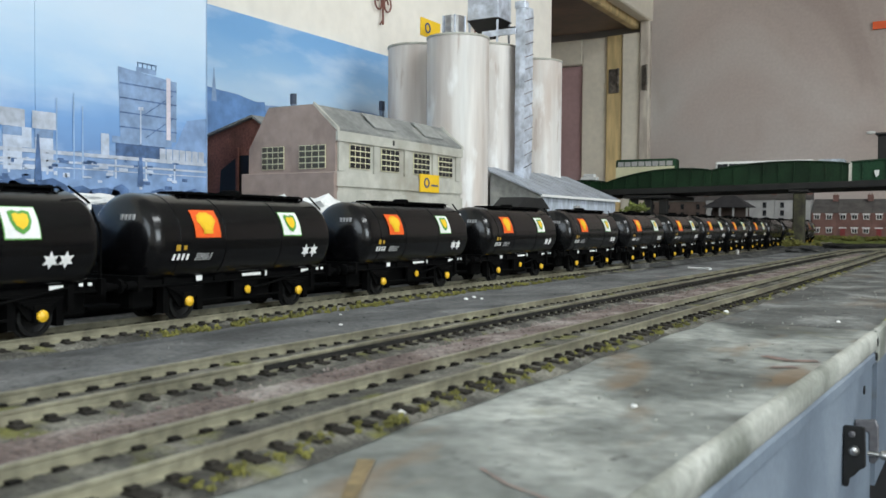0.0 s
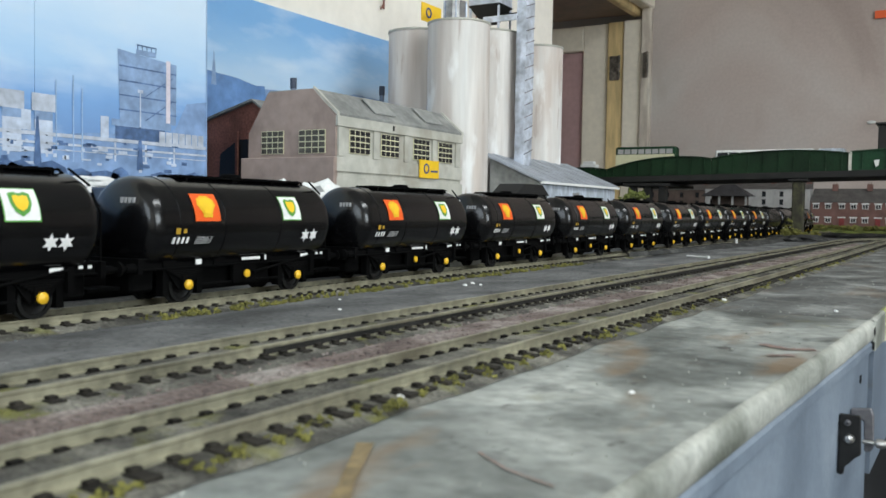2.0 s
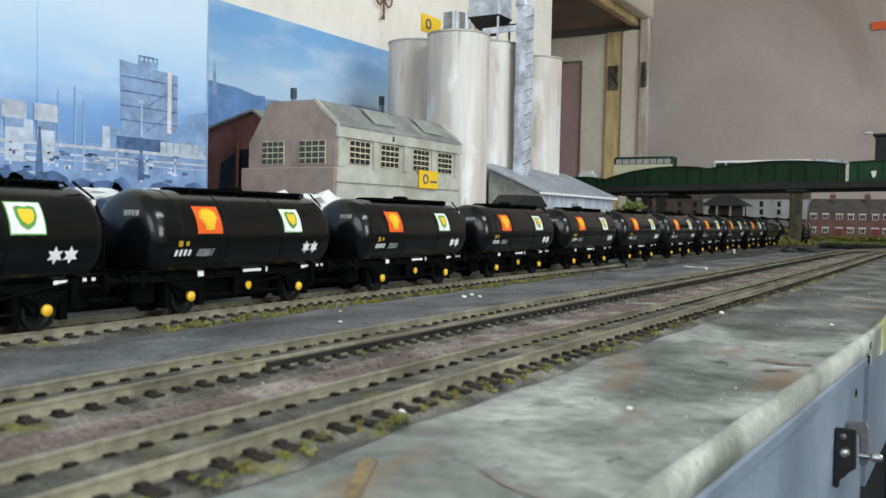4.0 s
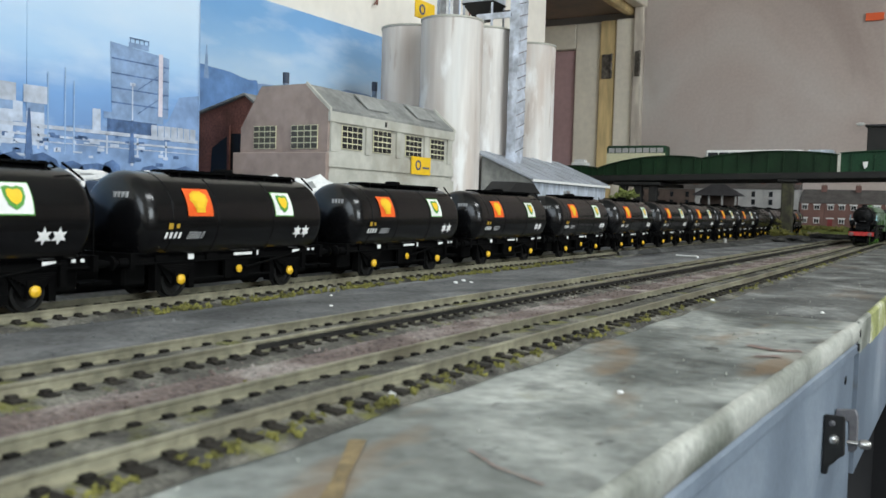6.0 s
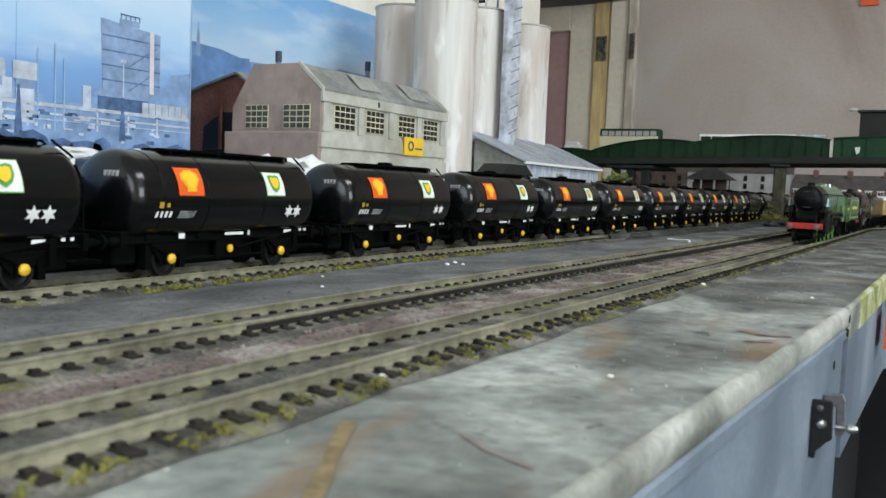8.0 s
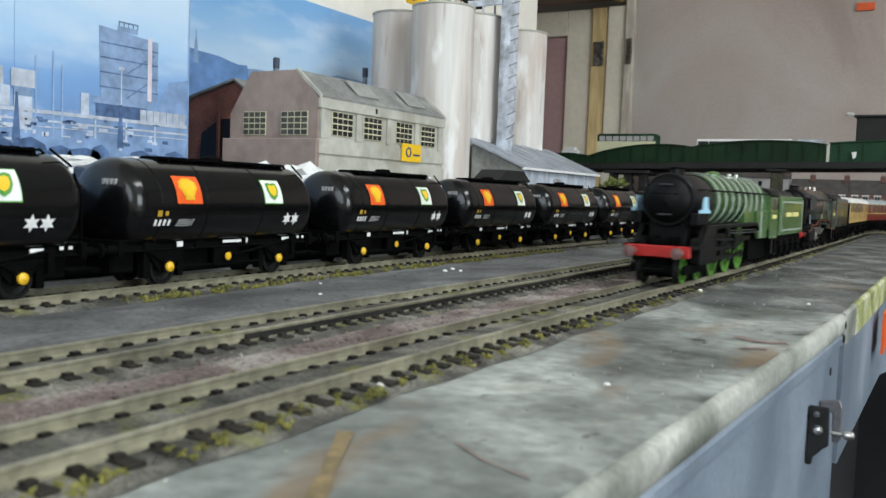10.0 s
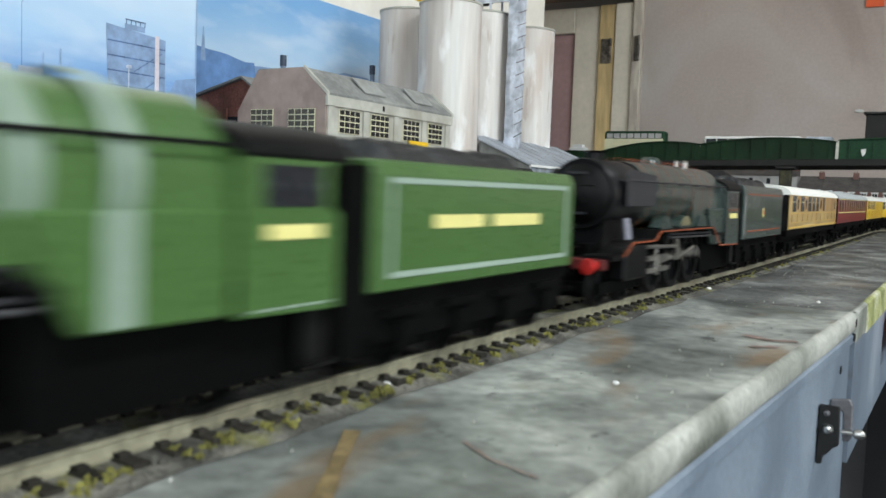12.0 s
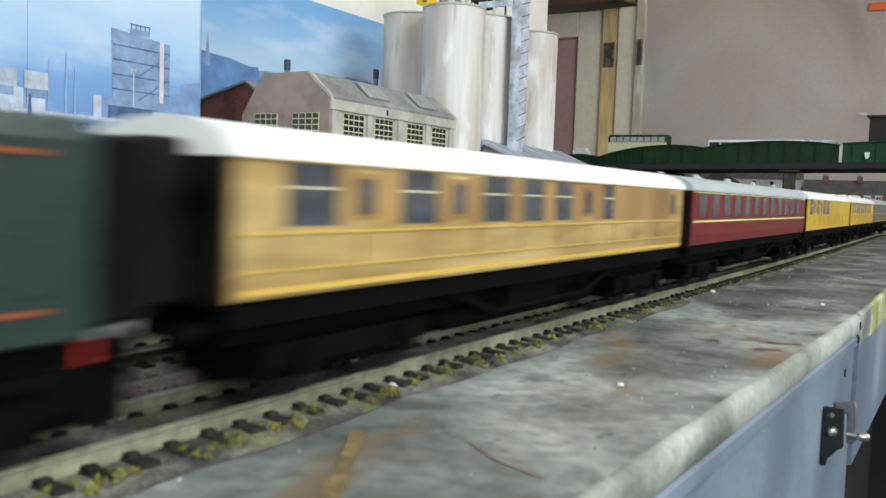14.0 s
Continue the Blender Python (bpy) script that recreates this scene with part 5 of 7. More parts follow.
for k in range(13):
    z = 0.098 + k * 0.0125
    bm = bmesh.new()
    rod(bm, (tx + 0.0056, ty - 0.0095, z), (tx + 0.0056, ty + 0.0095, z + 0.006), 0.0006, 5)
    part("rib", bm, M["shiny"], tower)
part("cap", boxes((tx - 0.0062, tx + 0.0062, ty - 0.0112, ty - 0.002, 0.2600, 0.2680)), M["tin"], tower, bevel=0.001)
conv = thing("grain_conveyor", "sloping dark metal conveyor between hopper and tower", "conveyor")
bm = bmesh.new()
prism(bm, [(0.806, 0.2360), (0.822, 0.2430), (0.822, 0.2465), (0.806, 0.2395)], "x", -0.4330, -0.3945)
part("trough", bm, M["dark_beam"], conv)
part("side", boxes((-0.4330, -0.3945, 0.8035, 0.8058, 0.2345, 0.2405)), M["tin"], conv)

lean = thing("loading_shed", "lean-to loading shed with a blue-grey tin roof", "shed")
bm = bmesh.new()
prism(bm, [(-0.402, 0.0), (-0.347, 0.0), (-0.347, 0.0685), (-0.402, 0.0925)], "y", 0.768, 0.975)
part("wall", bm, M["whitewash"], lean, "streaky whitewashed wall")
bm = bmesh.new()
prism(bm, [(-0.4015, 0.0), (-0.3475, 0.0), (-0.3475, 0.0680), (-0.4015, 0.0920)], "y", 0.7655, 0.7678)
part("end_wall", bm, M["shed_roof"], lean, "grey end wall")
bm = bmesh.new()
prism(bm, [(-0.410, 0.0962), (-0.343, 0.0680), (-0.343, 0.0695), (-0.410, 0.0978)], "y", 0.760, 0.980)
roof_l = part("roof", bm, M["tin_roof"], lean)
for k in range(10):
    y = 0.764 + k * 0.0236
    bm = bmesh.new()
    prism(bm, [(-0.410, 0.0979), (-0.343, 0.0696), (-0.343, 0.0701), (-0.410, 0.0984)], "y", y, y + 0.0016)
    part("seam", bm, M["tin_roof"], roof_l)
part("eave", boxes((-0.3445, -0.3425, 0.760, 0.980, 0.0668, 0.0692)), M["white"], lean)
part("chute", boxes((-0.3465, -0.3430, 0.846, 0.856, 0.048, 0.060)), M["steel"], lean)

# crumpled paper and a low blue wall behind the wagons
def paper(x, y, z, sx, sy, sz, seed):
    t = thing("crumpled_paper", "crumpled white paper lying behind the tank wagons", "paper", group="scraps of white paper")
    bm = bmesh.new()
    bmesh.ops.create_icosphere(bm, subdivisions=3, radius=1.0)
    for v in bm.verts:
        n = noise.noise(v.co * 2.1 + Vector((seed, 0, 0))) * 0.45 + noise.noise(v.co * 5 + Vector((0, seed, 0))) * 0.25
        v.co = Vector((v.co.x * sx, v.co.y * sy, v.co.z * sz)) * (1 + n)
    bmesh.ops.translate(bm, vec=(x, y, z), verts=bm.verts)
    part("sheet", bm, M["foam"], t)


M["navy"] = mat("dull_navy_paint", (0.030, 0.052, 0.095), 0.7, fine=200, coarse=30, vary=0.3, bump=0.1)
low = tagged(solid("low_wall", boxes((-0.330, -0.312, -0.30, 0.505, 0.0, 0.0478)), M["navy"], bevel=0.001), "low blue-grey painted strip behind the wagons", "low wall")
# black strip stands in for the shadow low down behind the wagons
tagged(solid("skirting_strip", boxes((-0.3115, -0.3095, -0.30, 0.505, 0.0012, 0.0235)), M["chassis"]), "black strip for the shade at the foot of the low strip", "low wall")
paper(-0.318, 0.395, 0.047, 0.012, 0.020, 0.0085, 1.0)
paper(-0.322, 0.365, 0.050, 0.007, 0.010, 0.005, 2.0)
paper(-0.322, 0.285, 0.0500, 0.006, 0.024, 0.0035, 3.0)
paper(-0.324, 0.245, 0.0495, 0.006, 0.016, 0.003, 4.0)
paper(-0.345, 0.470, 0.048, 0.012, 0.014, 0.006, 5.0)
paper(-0.330, 0.545, 0.046, 0.012, 0.010, 0.007, 6.0)
tagged(solid("plinth", boxes((-0.37, -0.30, 0.506, 0.74, 0.0, 0.040)), M["concrete"], bevel=0.001), "grey loading bank beneath the works building", "loading bank")

cover = thing("loading_cover", "low black tapered cover standing behind the tank wagons", "cover")
part("base", boxes((-0.305, -0.285, 0.588, 0.642, 0.0, 0.0525)), M["dark_beam"], cover)
bm = bmesh.new()
prism(bm, [(0.584, 0.0527), (0.646, 0.0527), (0.632, 0.0612), (0.599, 0.0612)], "x", -0.306, -0.284)
part("top", bm, M["dark_beam"], cover, bevel=0.0006)
for x, y, sx, sy, h in ((-0.205, 1.42, 0.040, 0.05, 0.010), (-0.255, 1.47, 0.045, 0.04, 0.008), (-0.150, 1.72, 0.085, 0.05, 0.009), (-0.060, 1.80, 0.080, 0.04, 0.008)):
    bm = bmesh.new()
    bmesh.ops.create_icosphere(bm, subdivisions=4, radius=1.0)
    for v in bm.verts:
        k = 1 + 0.35 * noise.noise(v.co * 2.3 + Vector((x * 40, y, 0))) + 0.15 * noise.noise(v.co * 7 + Vector((x * 40, y, 0)))
        v.co = Vector((x + v.co.x * sx * k, y + v.co.y * sy * k, max(-0.001, v.co.z * h * k)))
    tagged(solid("earth_heap", bm, M["dark_earth"], smooth=True), "low rough heap of dark earth beside the bridge", "earth heap", kind="structure")

# ---- road bridge ----
BY = 1.55
bridge = thing("road_bridge", "dark green plate girder road bridge across the tracks", "bridge")
def girder(x0, x1, h0, hm, h1, y, material, label, posts):
    bm = bmesh.new()
    n = 14
    topline = [(x0 + (x1 - x0) * k / n, (h0 + (h1 - h0) * k / n) + (hm - (h0 + h1) / 2) * math.sin(math.pi * k / n) ** 0.8) for k in range(n + 1)]
    prism(bm, [(x0, 0.1055), (x1, 0.1055)] + topline[::-1], "y", y, y + 0.003)
    g = part("girder", bm, M[material], bridge, label)
    bm = bmesh.new()
    prism(bm, [(u, v + 0.0002) for u, v in topline] + [(u, v + 0.0018) for u, v in topline[::-1]], "y", y - 0.0035, y + 0.0065)
    part("top_flange", bm, M[material], g)
    for k in range(posts):
        u = x0 + (x1 - x0) * (k + 0.5) / posts
        h = float(np.interp(u, [p for p, _ in topline], [q for _, q in topline]))
        part("stiffener", boxes((u - 0.0007, u + 0.0007, y - 0.0022, y - 0.0001, 0.1056, h - 0.0002)), M[material], g)


for y in (BY, BY + 0.16):
    girder(-0.655, -0.568, 0.1180, 0.1235, 0.1180, y, "bridge", "short dark green girder", 4)
    girder(-0.567, -0.377, 0.1180, 0.1365, 0.1320, y, "bridge", "hog-backed dark green girder", 8)
    girder(-0.376, -0.156, 0.1320, 0.1412, 0.1324, y, "bridge", "hog-backed dark green girder", 9)
    girder(-0.155, 0.12, 0.1353, 0.1385, 0.1350, y, "bridge_side", "mid green girder", 8)
part("deck", boxes((-0.70, 0.30, BY - 0.006, BY + 0.172, 0.0945, 0.1054)), M["dark_beam"], bridge, "black-brown deck beam", bevel=0.001)
part("end_post", boxes((-0.158, -0.1535, BY - 0.003, BY - 0.0005, 0.1056, 0.1360)), M["concrete"], bridge, "pale joint post")
# the road climbs a little towards the right-hand bank
for ob in bridge.children_recursive:
    for v in ob.data.vertices:
        v.co.z += 0.021 * (v.co.x + 0.567)
for x, _ in ((-0.233, True), (0.075, False)):
    pr = part("pier", boxes((x - 0.0092, x + 0.0092, BY - 0.004, BY + 0.014, 0.0, 0.0955)), M["pier"], bridge, "mossy stone pier", bevel=0.002)
    part("pier_cap", boxes((x - 0.0165, x + 0.0165, BY - 0.008, BY + 0.020, 0.0957, 0.1010)), M["dark_beam"], pr, bevel=0.002)
for x in (-0.520, -0.492, -0.464):
    part("trestle_leg", boxes((x - 0.007, x + 0.007, BY + 0.004, BY + 0.018, 0.0, 0.0880)), M["dark_beam"], bridge, bevel=0.001)
part("trestle_cap", boxes((-0.536, -0.448, BY - 0.004, BY + 0.160, 0.0882, 0.0943)), M["dark_beam"], bridge, bevel=0.001)

def toy_bus(name, label, x0, x1, y, z0, z1, paint, glass_rows):
    b = thing(name, label, "bus", group="vehicles on the bridge")
    bm = boxes((x0, x1, y, y + 0.030, z0, z1))
    body = part("body", bm, M[paint], b, bevel=0.003)
    part("lower_panel", boxes((x0 + 0.001, x1 - 0.001, y - 0.0004, y, z0 + 0.004, z1 - 0.0145)), M["bar"], body, "cream lower panel")
    n = 8
    for k in range(n):
        u0 = x0 + 0.004 + (x1 - x0 - 0.008) * k / n
        part("window", boxes((u0 + 0.001, u0 + (x1 - x0 - 0.008) / n - 0.001, y - 0.0003, y + 0.0002, z1 - 0.0135, z1 - 0.0045)), M[glass_rows], body)
    for u in (x0 + 0.02, x1 - 0.02):
        bm = bmesh.new()
        turned(bm, [(0.0001, y - 0.0005), (0.0060, y - 0.0005), (0.0060, y + 0.005), (0.0001, y + 0.005)], "y", (u, 0, z0), 14)
        part("wheel", bm, M["black"], b)


DECK = 0.1056
toy_bus("toy_bus", "dark green model bus with pale windows on the bridge", -0.577, -0.461, BY + 0.07, DECK + 0.006, 0.1655, "bridge_side", "house_white")
toy_bus("toy_coach", "white model coach on the bridge", -0.388, -0.221, BY + 0.07, DECK + 0.006, 0.1560, "window_frame", "glass_dark")
van = thing("toy_lorry", "pale grey-green model lorry on the bridge", "lorry", group="vehicles on the bridge")
part("body", boxes((-0.214, -0.172, BY + 0.07, BY + 0.10, DECK + 0.010, 0.1555)), M["whitewash"], van, bevel=0.002)
for u in (-0.205, -0.182):
    bm = bmesh.new()
    turned(bm, [(0.0001, BY + 0.069), (0.0060, BY + 0.069), (0.0060, BY + 0.075), (0.0001, BY + 0.075)], "y", (u, 0, DECK + 0.006), 14)
    part("wheel", bm, M["black"], van)
car = thing("toy_car", "white model car on the bridge approach", "car", group="vehicles on the bridge")
part("body", boxes((-0.645, -0.612, BY + 0.06, BY + 0.076, DECK + 0.004, 0.1330), (-0.640, -0.618, BY + 0.061, BY + 0.075, 0.1330, 0.1390)), M["window_frame"], car, bevel=0.001)
part("wheels", boxes((-0.640, -0.634, BY + 0.0595, BY + 0.0765, DECK, DECK + 0.008), (-0.623, -0.617, BY + 0.0595, BY + 0.0765, DECK, DECK + 0.008)), M["black"], car, bevel=0.001)
cabin = thing("signal_cabin", "dark green and black signal cabin on the bridge", "signal cabin")
part("wall", boxes((-0.118, -0.040, BY + 0.02, BY + 0.09, DECK, 0.1880)), M["dark_beam"], cabin, bevel=0.001)
part("roof", boxes((-0.122, -0.036, BY + 0.016, BY + 0.094, 0.1882, 0.1920)), M["black"], cabin, bevel=0.001)
gull = thing("paper_scrap", "white scrap hanging on the bridge girder", "paper")
bm = bmesh.new()
prism(bm, [(-0.121, 0.1300), (-0.113, 0.1310), (-0.114, 0.1220), (-0.118, 0.1190)], "y", BY - 0.0052, BY - 0.0040)
part("sheet", bm, M["foam"], gull)

# ---- terraced houses beyond the bridge ----
HY = 2.25
def terrace(name, label, x0, x1, base, eave, ridge, wall, doors, step, group="terraced houses"):
    h = thing(name, label, "terraced house", group=group)
    body = part("wall", boxes((x0, x1, HY, HY + 0.05, 0.0, eave)), M[wall], h)
    bm = bmesh.new()
    prism(bm, [(HY - 0.003, eave), (HY + 0.05, ridge), (HY + 0.053, ridge), (HY + 0.053, eave)], "x", x0, x1)
    roof_p = part("roof", bm, M["slate"], h)
    ch = part("chimney", boxes((x1 - 0.013, x1 - 0.001, HY + 0.036, HY + 0.052, ridge - 0.006, ridge + 0.010)), M["house_brick"], roof_p)
    for k in range(2):
        bm = bmesh.new()
        turned(bm, [(0.0014, ridge + 0.010), (0.0012, ridge + 0.0145)], "z", (x1 - 0.010 + k * 0.005, HY + 0.044, 0), 8, caps=True)
        part("chimney_pot", bm, M["gable"], ch)
    mid = (base + eave) / 2
    for u in step:
        for z, on in ((eave - (0.0155 if wall == "house_brick" else 0.019), True), (base + 0.010, u not in doors)):
            if on and wall != "house_brick":
                part("window", boxes((u - 0.0042, u + 0.0042, HY - 0.0012, HY - 0.0002, z, z + 0.013)), M["glass_dark"], body)
            elif on:
                w = part("window", boxes((u - 0.0065, u + 0.0065, HY - 0.0012, HY - 0.0002, z, z + 0.0115)), M["window_frame"], body)
                part("pane", boxes((u - 0.0050, u - 0.0006, HY - 0.0018, HY - 0.0012, z + 0.0012, z + 0.0103)), M["glass_dark"], w)
                part("pane", boxes((u + 0.0006, u + 0.0050, HY - 0.0018, HY - 0.0012, z + 0.0012, z + 0.0103)), M["glass_dark"], w)
                part("lintel", boxes((u - 0.0085, u + 0.0085, HY - 0.0020, HY - 0.0002, z + 0.0116, z + 0.0140)), M["window_frame"], body)
    for k, u in enumerate(doors):
        d = part("door", boxes((u - 0.0055, u + 0.0055, HY - 0.0014, HY - 0.0002, base, base + 0.021)), M["door_red" if k == 0 else "window_frame"], body)
        part("lintel", boxes((u - 0.0085, u + 0.0085, HY - 0.0022, HY - 0.0002, base + 0.0212, base + 0.0238)), M["window_frame"], body)
    return h


M["door_red"] = mat("faded_red_door", (0.22, 0.03, 0.03), 0.6, vary=0.2)
terrace("terraced_house", "red brick terraced house with white lintels and slate roof", -0.309, -0.2535, 0.014, 0.072, 0.106, "house_brick", [], [-0.297, -0.270])
terrace("terraced_house", "red brick terraced house with a red front door", -0.253, -0.178, 0.014, 0.072, 0.106, "house_brick", [-0.240], [-0.240, -0.215, -0.190])
terrace("terraced_house", "red brick terraced house with a pale front door", -0.1775, -0.100, 0.014, 0.072, 0.106, "house_brick", [-0.188 + 0.025], [-0.163, -0.140, -0.115])
terrace("terraced_house", "red brick terraced house with white lintels at the row end", -0.0995, -0.02, 0.014, 0.072, 0.106, "house_brick", [-0.085], [-0.085, -0.060, -0.035])
for k in range(3):
    x0 = -0.560 + k * 0.083
    terrace("terraced_house", "white rendered terraced house with a slate roof", x0, x0 + 0.0825, 0.055, 0.1035, 0.122, "house_white", [], [x0 + 0.018, x0 + 0.060])
M["gable_dim"] = mat("printed_brown_brick", (0.12, 0.085, 0.07), 0.85, fine=400, coarse=40, vary=0.3)
for k in range(2):
    x0 = -0.715 + k * 0.077
    terrace("terraced_house", "dark brown brick terraced house with a slate roof", x0, x0 + 0.0765, 0.05, 0.100, 0.120, "gable_dim", [], [x0 + 0.018, x0 + 0.058])
pav = thing("station_pavilion", "small pavilion with a hipped slate roof on posts", "pavilion")
py = 2.05
bm = bmesh.new()
base_v = [bm.verts.new(p) for p in ((-0.520, py, 0.082), (-0.410, py, 0.082), (-0.410, py + 0.07, 0.082), (-0.520, py + 0.07, 0.082))]
top_v = [bm.verts.new(p) for p in ((-0.480, py + 0.034, 0.109), (-0.450, py + 0.034, 0.109))]
for f in ((0, 1, 5, 4), (1, 2, 5), (2, 3, 4, 5), (3, 0, 4)):
    bm.faces.new([(base_v + top_v)[i] for i in f])
bm.faces.new(base_v[::-1])
part("roof", bm, M["dark_slate"], pav)
for u in (-0.510, -0.480, -0.450, -0.420):
    part("post", boxes((u - 0.002, u + 0.002, py + 0.006, py + 0.010, 0.0, 0.0818)), M["house_white"], pav)
part("wall", boxes((-0.505, -0.425, py + 0.04, py + 0.06, 0.0, 0.0818)), M["gable_dim"], pav)
bm = bmesh.new()
rnd = random.Random(9)
rows = []
for k in range(60):
    x = -0.72 + k * 0.0205
    rows.append([bm.verts.new((x, y, z + rnd.uniform(-0.003, 0.003))) for y, z in ((2.19, -0.003), (2.205, 0.006), (2.22, 0.011), (2.235, 0.014), (2.249, 0.016))])
for r0, r1 in zip(rows, rows[1:]):
    for j in range(4):
        bm.faces.new((r0[j], r1[j], r1[j + 1], r0[j + 1]))
tagged(solid("grass_bank", bm, M["grass"], smooth=True), "yellow-green grass bank before the terraced houses", "grass bank", kind="structure")


def tufts(name, label, places, material, size, seed, blades=10):
    """Loose tufts of scenic foam: small ragged leaves round each place."""
    rnd = random.Random(seed)
    bm = bmesh.new()
    for x, y, z, s in places:
        for k in range(blades):
            a, r = rnd.uniform(0, 6.283), rnd.uniform(0, s)
            c = Vector((x + r * math.cos(a), y + r * math.sin(a), z + rnd.uniform(0, s * 0.9) * (1 - r / s * 0.7)))
            q = Euler((rnd.uniform(0, 3), rnd.uniform(0, 3), rnd.uniform(0, 3))).to_matrix()
            w = size * rnd.uniform(0.6, 1.3)
            vs = [bm.verts.new(c + q @ Vector(p) * w) for p in ((-1, -0.6, 0), (1, -0.6, 0.2), (0.2, 1, 0), (0, 0, 0.9))]
            for f in ((0, 1, 2), (0, 1, 3), (1, 2, 3), (2, 0, 3)):
                bm.faces.new([vs[i] for i in f])
    return tagged(solid(name, bm, material), label, "moss", kind="stuff")


rnd = random.Random(11)
tufts("pier_moss", "yellow-green moss clump at the foot of the bridge pier", [(-0.232 + rnd.uniform(-0.026, 0.026), BY - 0.010 + rnd.uniform(-0.012, 0.006), rnd.uniform(0, 0.010), 0.012) for _ in range(26)],
      M["moss"], 0.0028, 4, 26)
tufts("pier_creeper", "yellow-green moss growing up the pier", [(-0.245 + rnd.uniform(-0.005, 0.004), BY - 0.0055, rnd.uniform(0.0, 0.035), 0.004) for _ in range(16)], M["moss"], 0.0016, 5, 10)
tufts("bank_grass", "ragged yellow-green grass along the bank", [(rnd.uniform(-0.36, -0.05), rnd.uniform(2.20, 2.24), 0.010, 0.009) for _ in range(90)], M["moss"], 0.0035, 6, 12)
tufts("shed_bush", "green bush beside the loading shed", [(-0.352 + rnd.uniform(-0.010, 0.010), 1.05 + rnd.uniform(-0.02, 0.02), rnd.uniform(0.03, 0.062), 0.010) for _ in range(24)], M["grass"], 0.003, 8, 16)


# ---- trains ----
M.update(
    loco_green=mat("apple_green_paint", (0.060, 0.130, 0.036), 0.30, coat=0.3, fine=700, coarse=40, vary=0.06, bump=0.02),
    wheel_green=mat("bright_green_wheel", (0.070, 0.20, 0.02), 0.5, fine=500, coarse=90, vary=0.15, bump=0.05),
    lining=mat("pale_green_lining", (0.29, 0.37, 0.31), 0.45, vary=0.06, bump=0.0),
    dark_green=mat("dark_brunswick_green", (0.025, 0.043, 0.037), 0.30, coat=0.35, fine=500, coarse=40, vary=0.2, bump=0.03),
    orange_line=mat("orange_lining", (0.26, 0.060, 0.020), 0.5, vary=0.08, bump=0.0),
    loco_black=mat("sooty_black_paint", (0.0032, 0.0032, 0.0035), 0.5, spec=0.14, fine=600, coarse=50, vary=0.3, bump=0.08),
    smokebox_black=mat("satin_smokebox_black", (0.0060, 0.0060, 0.0070), 0.34, spec=0.45, fine=600, coarse=50, vary=0.3, bump=0.05),
    deflector=mat("slate_grey_plate", (0.024, 0.024, 0.028), 0.45, fine=500, coarse=50, vary=0.2, bump=0.03),
    beam_red=mat("buffer_beam_red", (0.42, 0.014, 0.010), 0.45, fine=500, coarse=60, vary=0.15, bump=0.03),
    beam_dull=mat("grimy_buffer_beam_red", (0.15, 0.012, 0.010), 0.55, fine=500, coarse=90, vary=0.4, bump=0.05),
    buffer_steel=mat("dulled_buffer_steel", (0.22, 0.12, 0.115), 0.45, 0.3, vary=0.3),
    pale_blue=mat("pale_blue_flat", (0.34, 0.60, 0.74), 0.4, vary=0.06, bump=0.0),
    gear=mat("oily_valve_gear_steel", (0.20, 0.19, 0.17), 0.4, 0.6, fine=400, coarse=80, vary=0.35, bump=0.1),
    coal=mat("loose_coal", (0.012, 0.012, 0.013), 0.45, fine=300, coarse=90, vary=0.5, bump=0.9, depth=0.002),
    brass=mat("dull_brass", (0.30, 0.27, 0.15), 0.4, 0.4, vary=0.3),
    stay_grey=mat("stay_grey_paint", (0.26, 0.26, 0.31), 0.45, vary=0.15),
    cream=mat("cream_lettering", (0.72, 0.66, 0.25), 0.5, vary=0.08, bump=0.0),
    teak=mat("varnished_teak", (0.40, 0.22, 0.062), 0.33, fine=140, coarse=48, vary=0.24, tint=(0.64, 0.47, 0.20), stretch=(1, 0.25, 1.6), bump=0.03),
    teak_red=mat("reddish_teak_panel", (0.37, 0.17, 0.05), 0.33, fine=140, coarse=40, vary=0.3, tint=(0.55, 0.34, 0.13), stretch=(1, 1, 0.3), bump=0.03),
    teak_line=mat("golden_yellow_beading", (0.64, 0.42, 0.09), 0.4, vary=0.05, bump=0.0),
    teak_dark=mat("dark_teak_door", (0.34, 0.19, 0.06), 0.4, fine=160, coarse=26, vary=0.2, bump=0.03),
    amber_teak=mat("bright_ochre_coach", (0.66, 0.42, 0.02), 0.35, fine=160, coarse=26, vary=0.15, stretch=(1, 0.25, 1.6), bump=0.03),
    maroon=mat("crimson_lake_coach", (0.17, 0.014, 0.016), 0.35, fine=300, coarse=30, vary=0.15, bump=0.02),
    roof_white=mat("off_white_coach_roof", (0.80, 0.79, 0.74), 0.55, fine=300, coarse=30, vary=0.06, bump=0.05),
    roof_grey=mat("pale_grey_coach_roof", (0.42, 0.45, 0.46), 0.55, fine=300, coarse=30, vary=0.08, bump=0.05),
    coach_glass=mat("dim_coach_window", (0.085, 0.09, 0.10), 0.12, fine=300, coarse=60, vary=0.4, bump=0.0),
)

blotch(M["teak"], (0.34, 0.15, 0.035), 26.0, 0.52, 0.70, 0.6, (1, 0.35, 1), (3, 1, 0))
blotch(M["amber_teak"], (0.40, 0.20, 0.015), 30.0, 0.56, 0.70, 0.5, (1, 0.3, 1), (3, 1, 0))
blotch(M["loco_black"], (0.016, 0.015, 0.014), 60.0, 0.54, 0.70, 0.7, (1, 0.5, 1), (1, 1, 0))


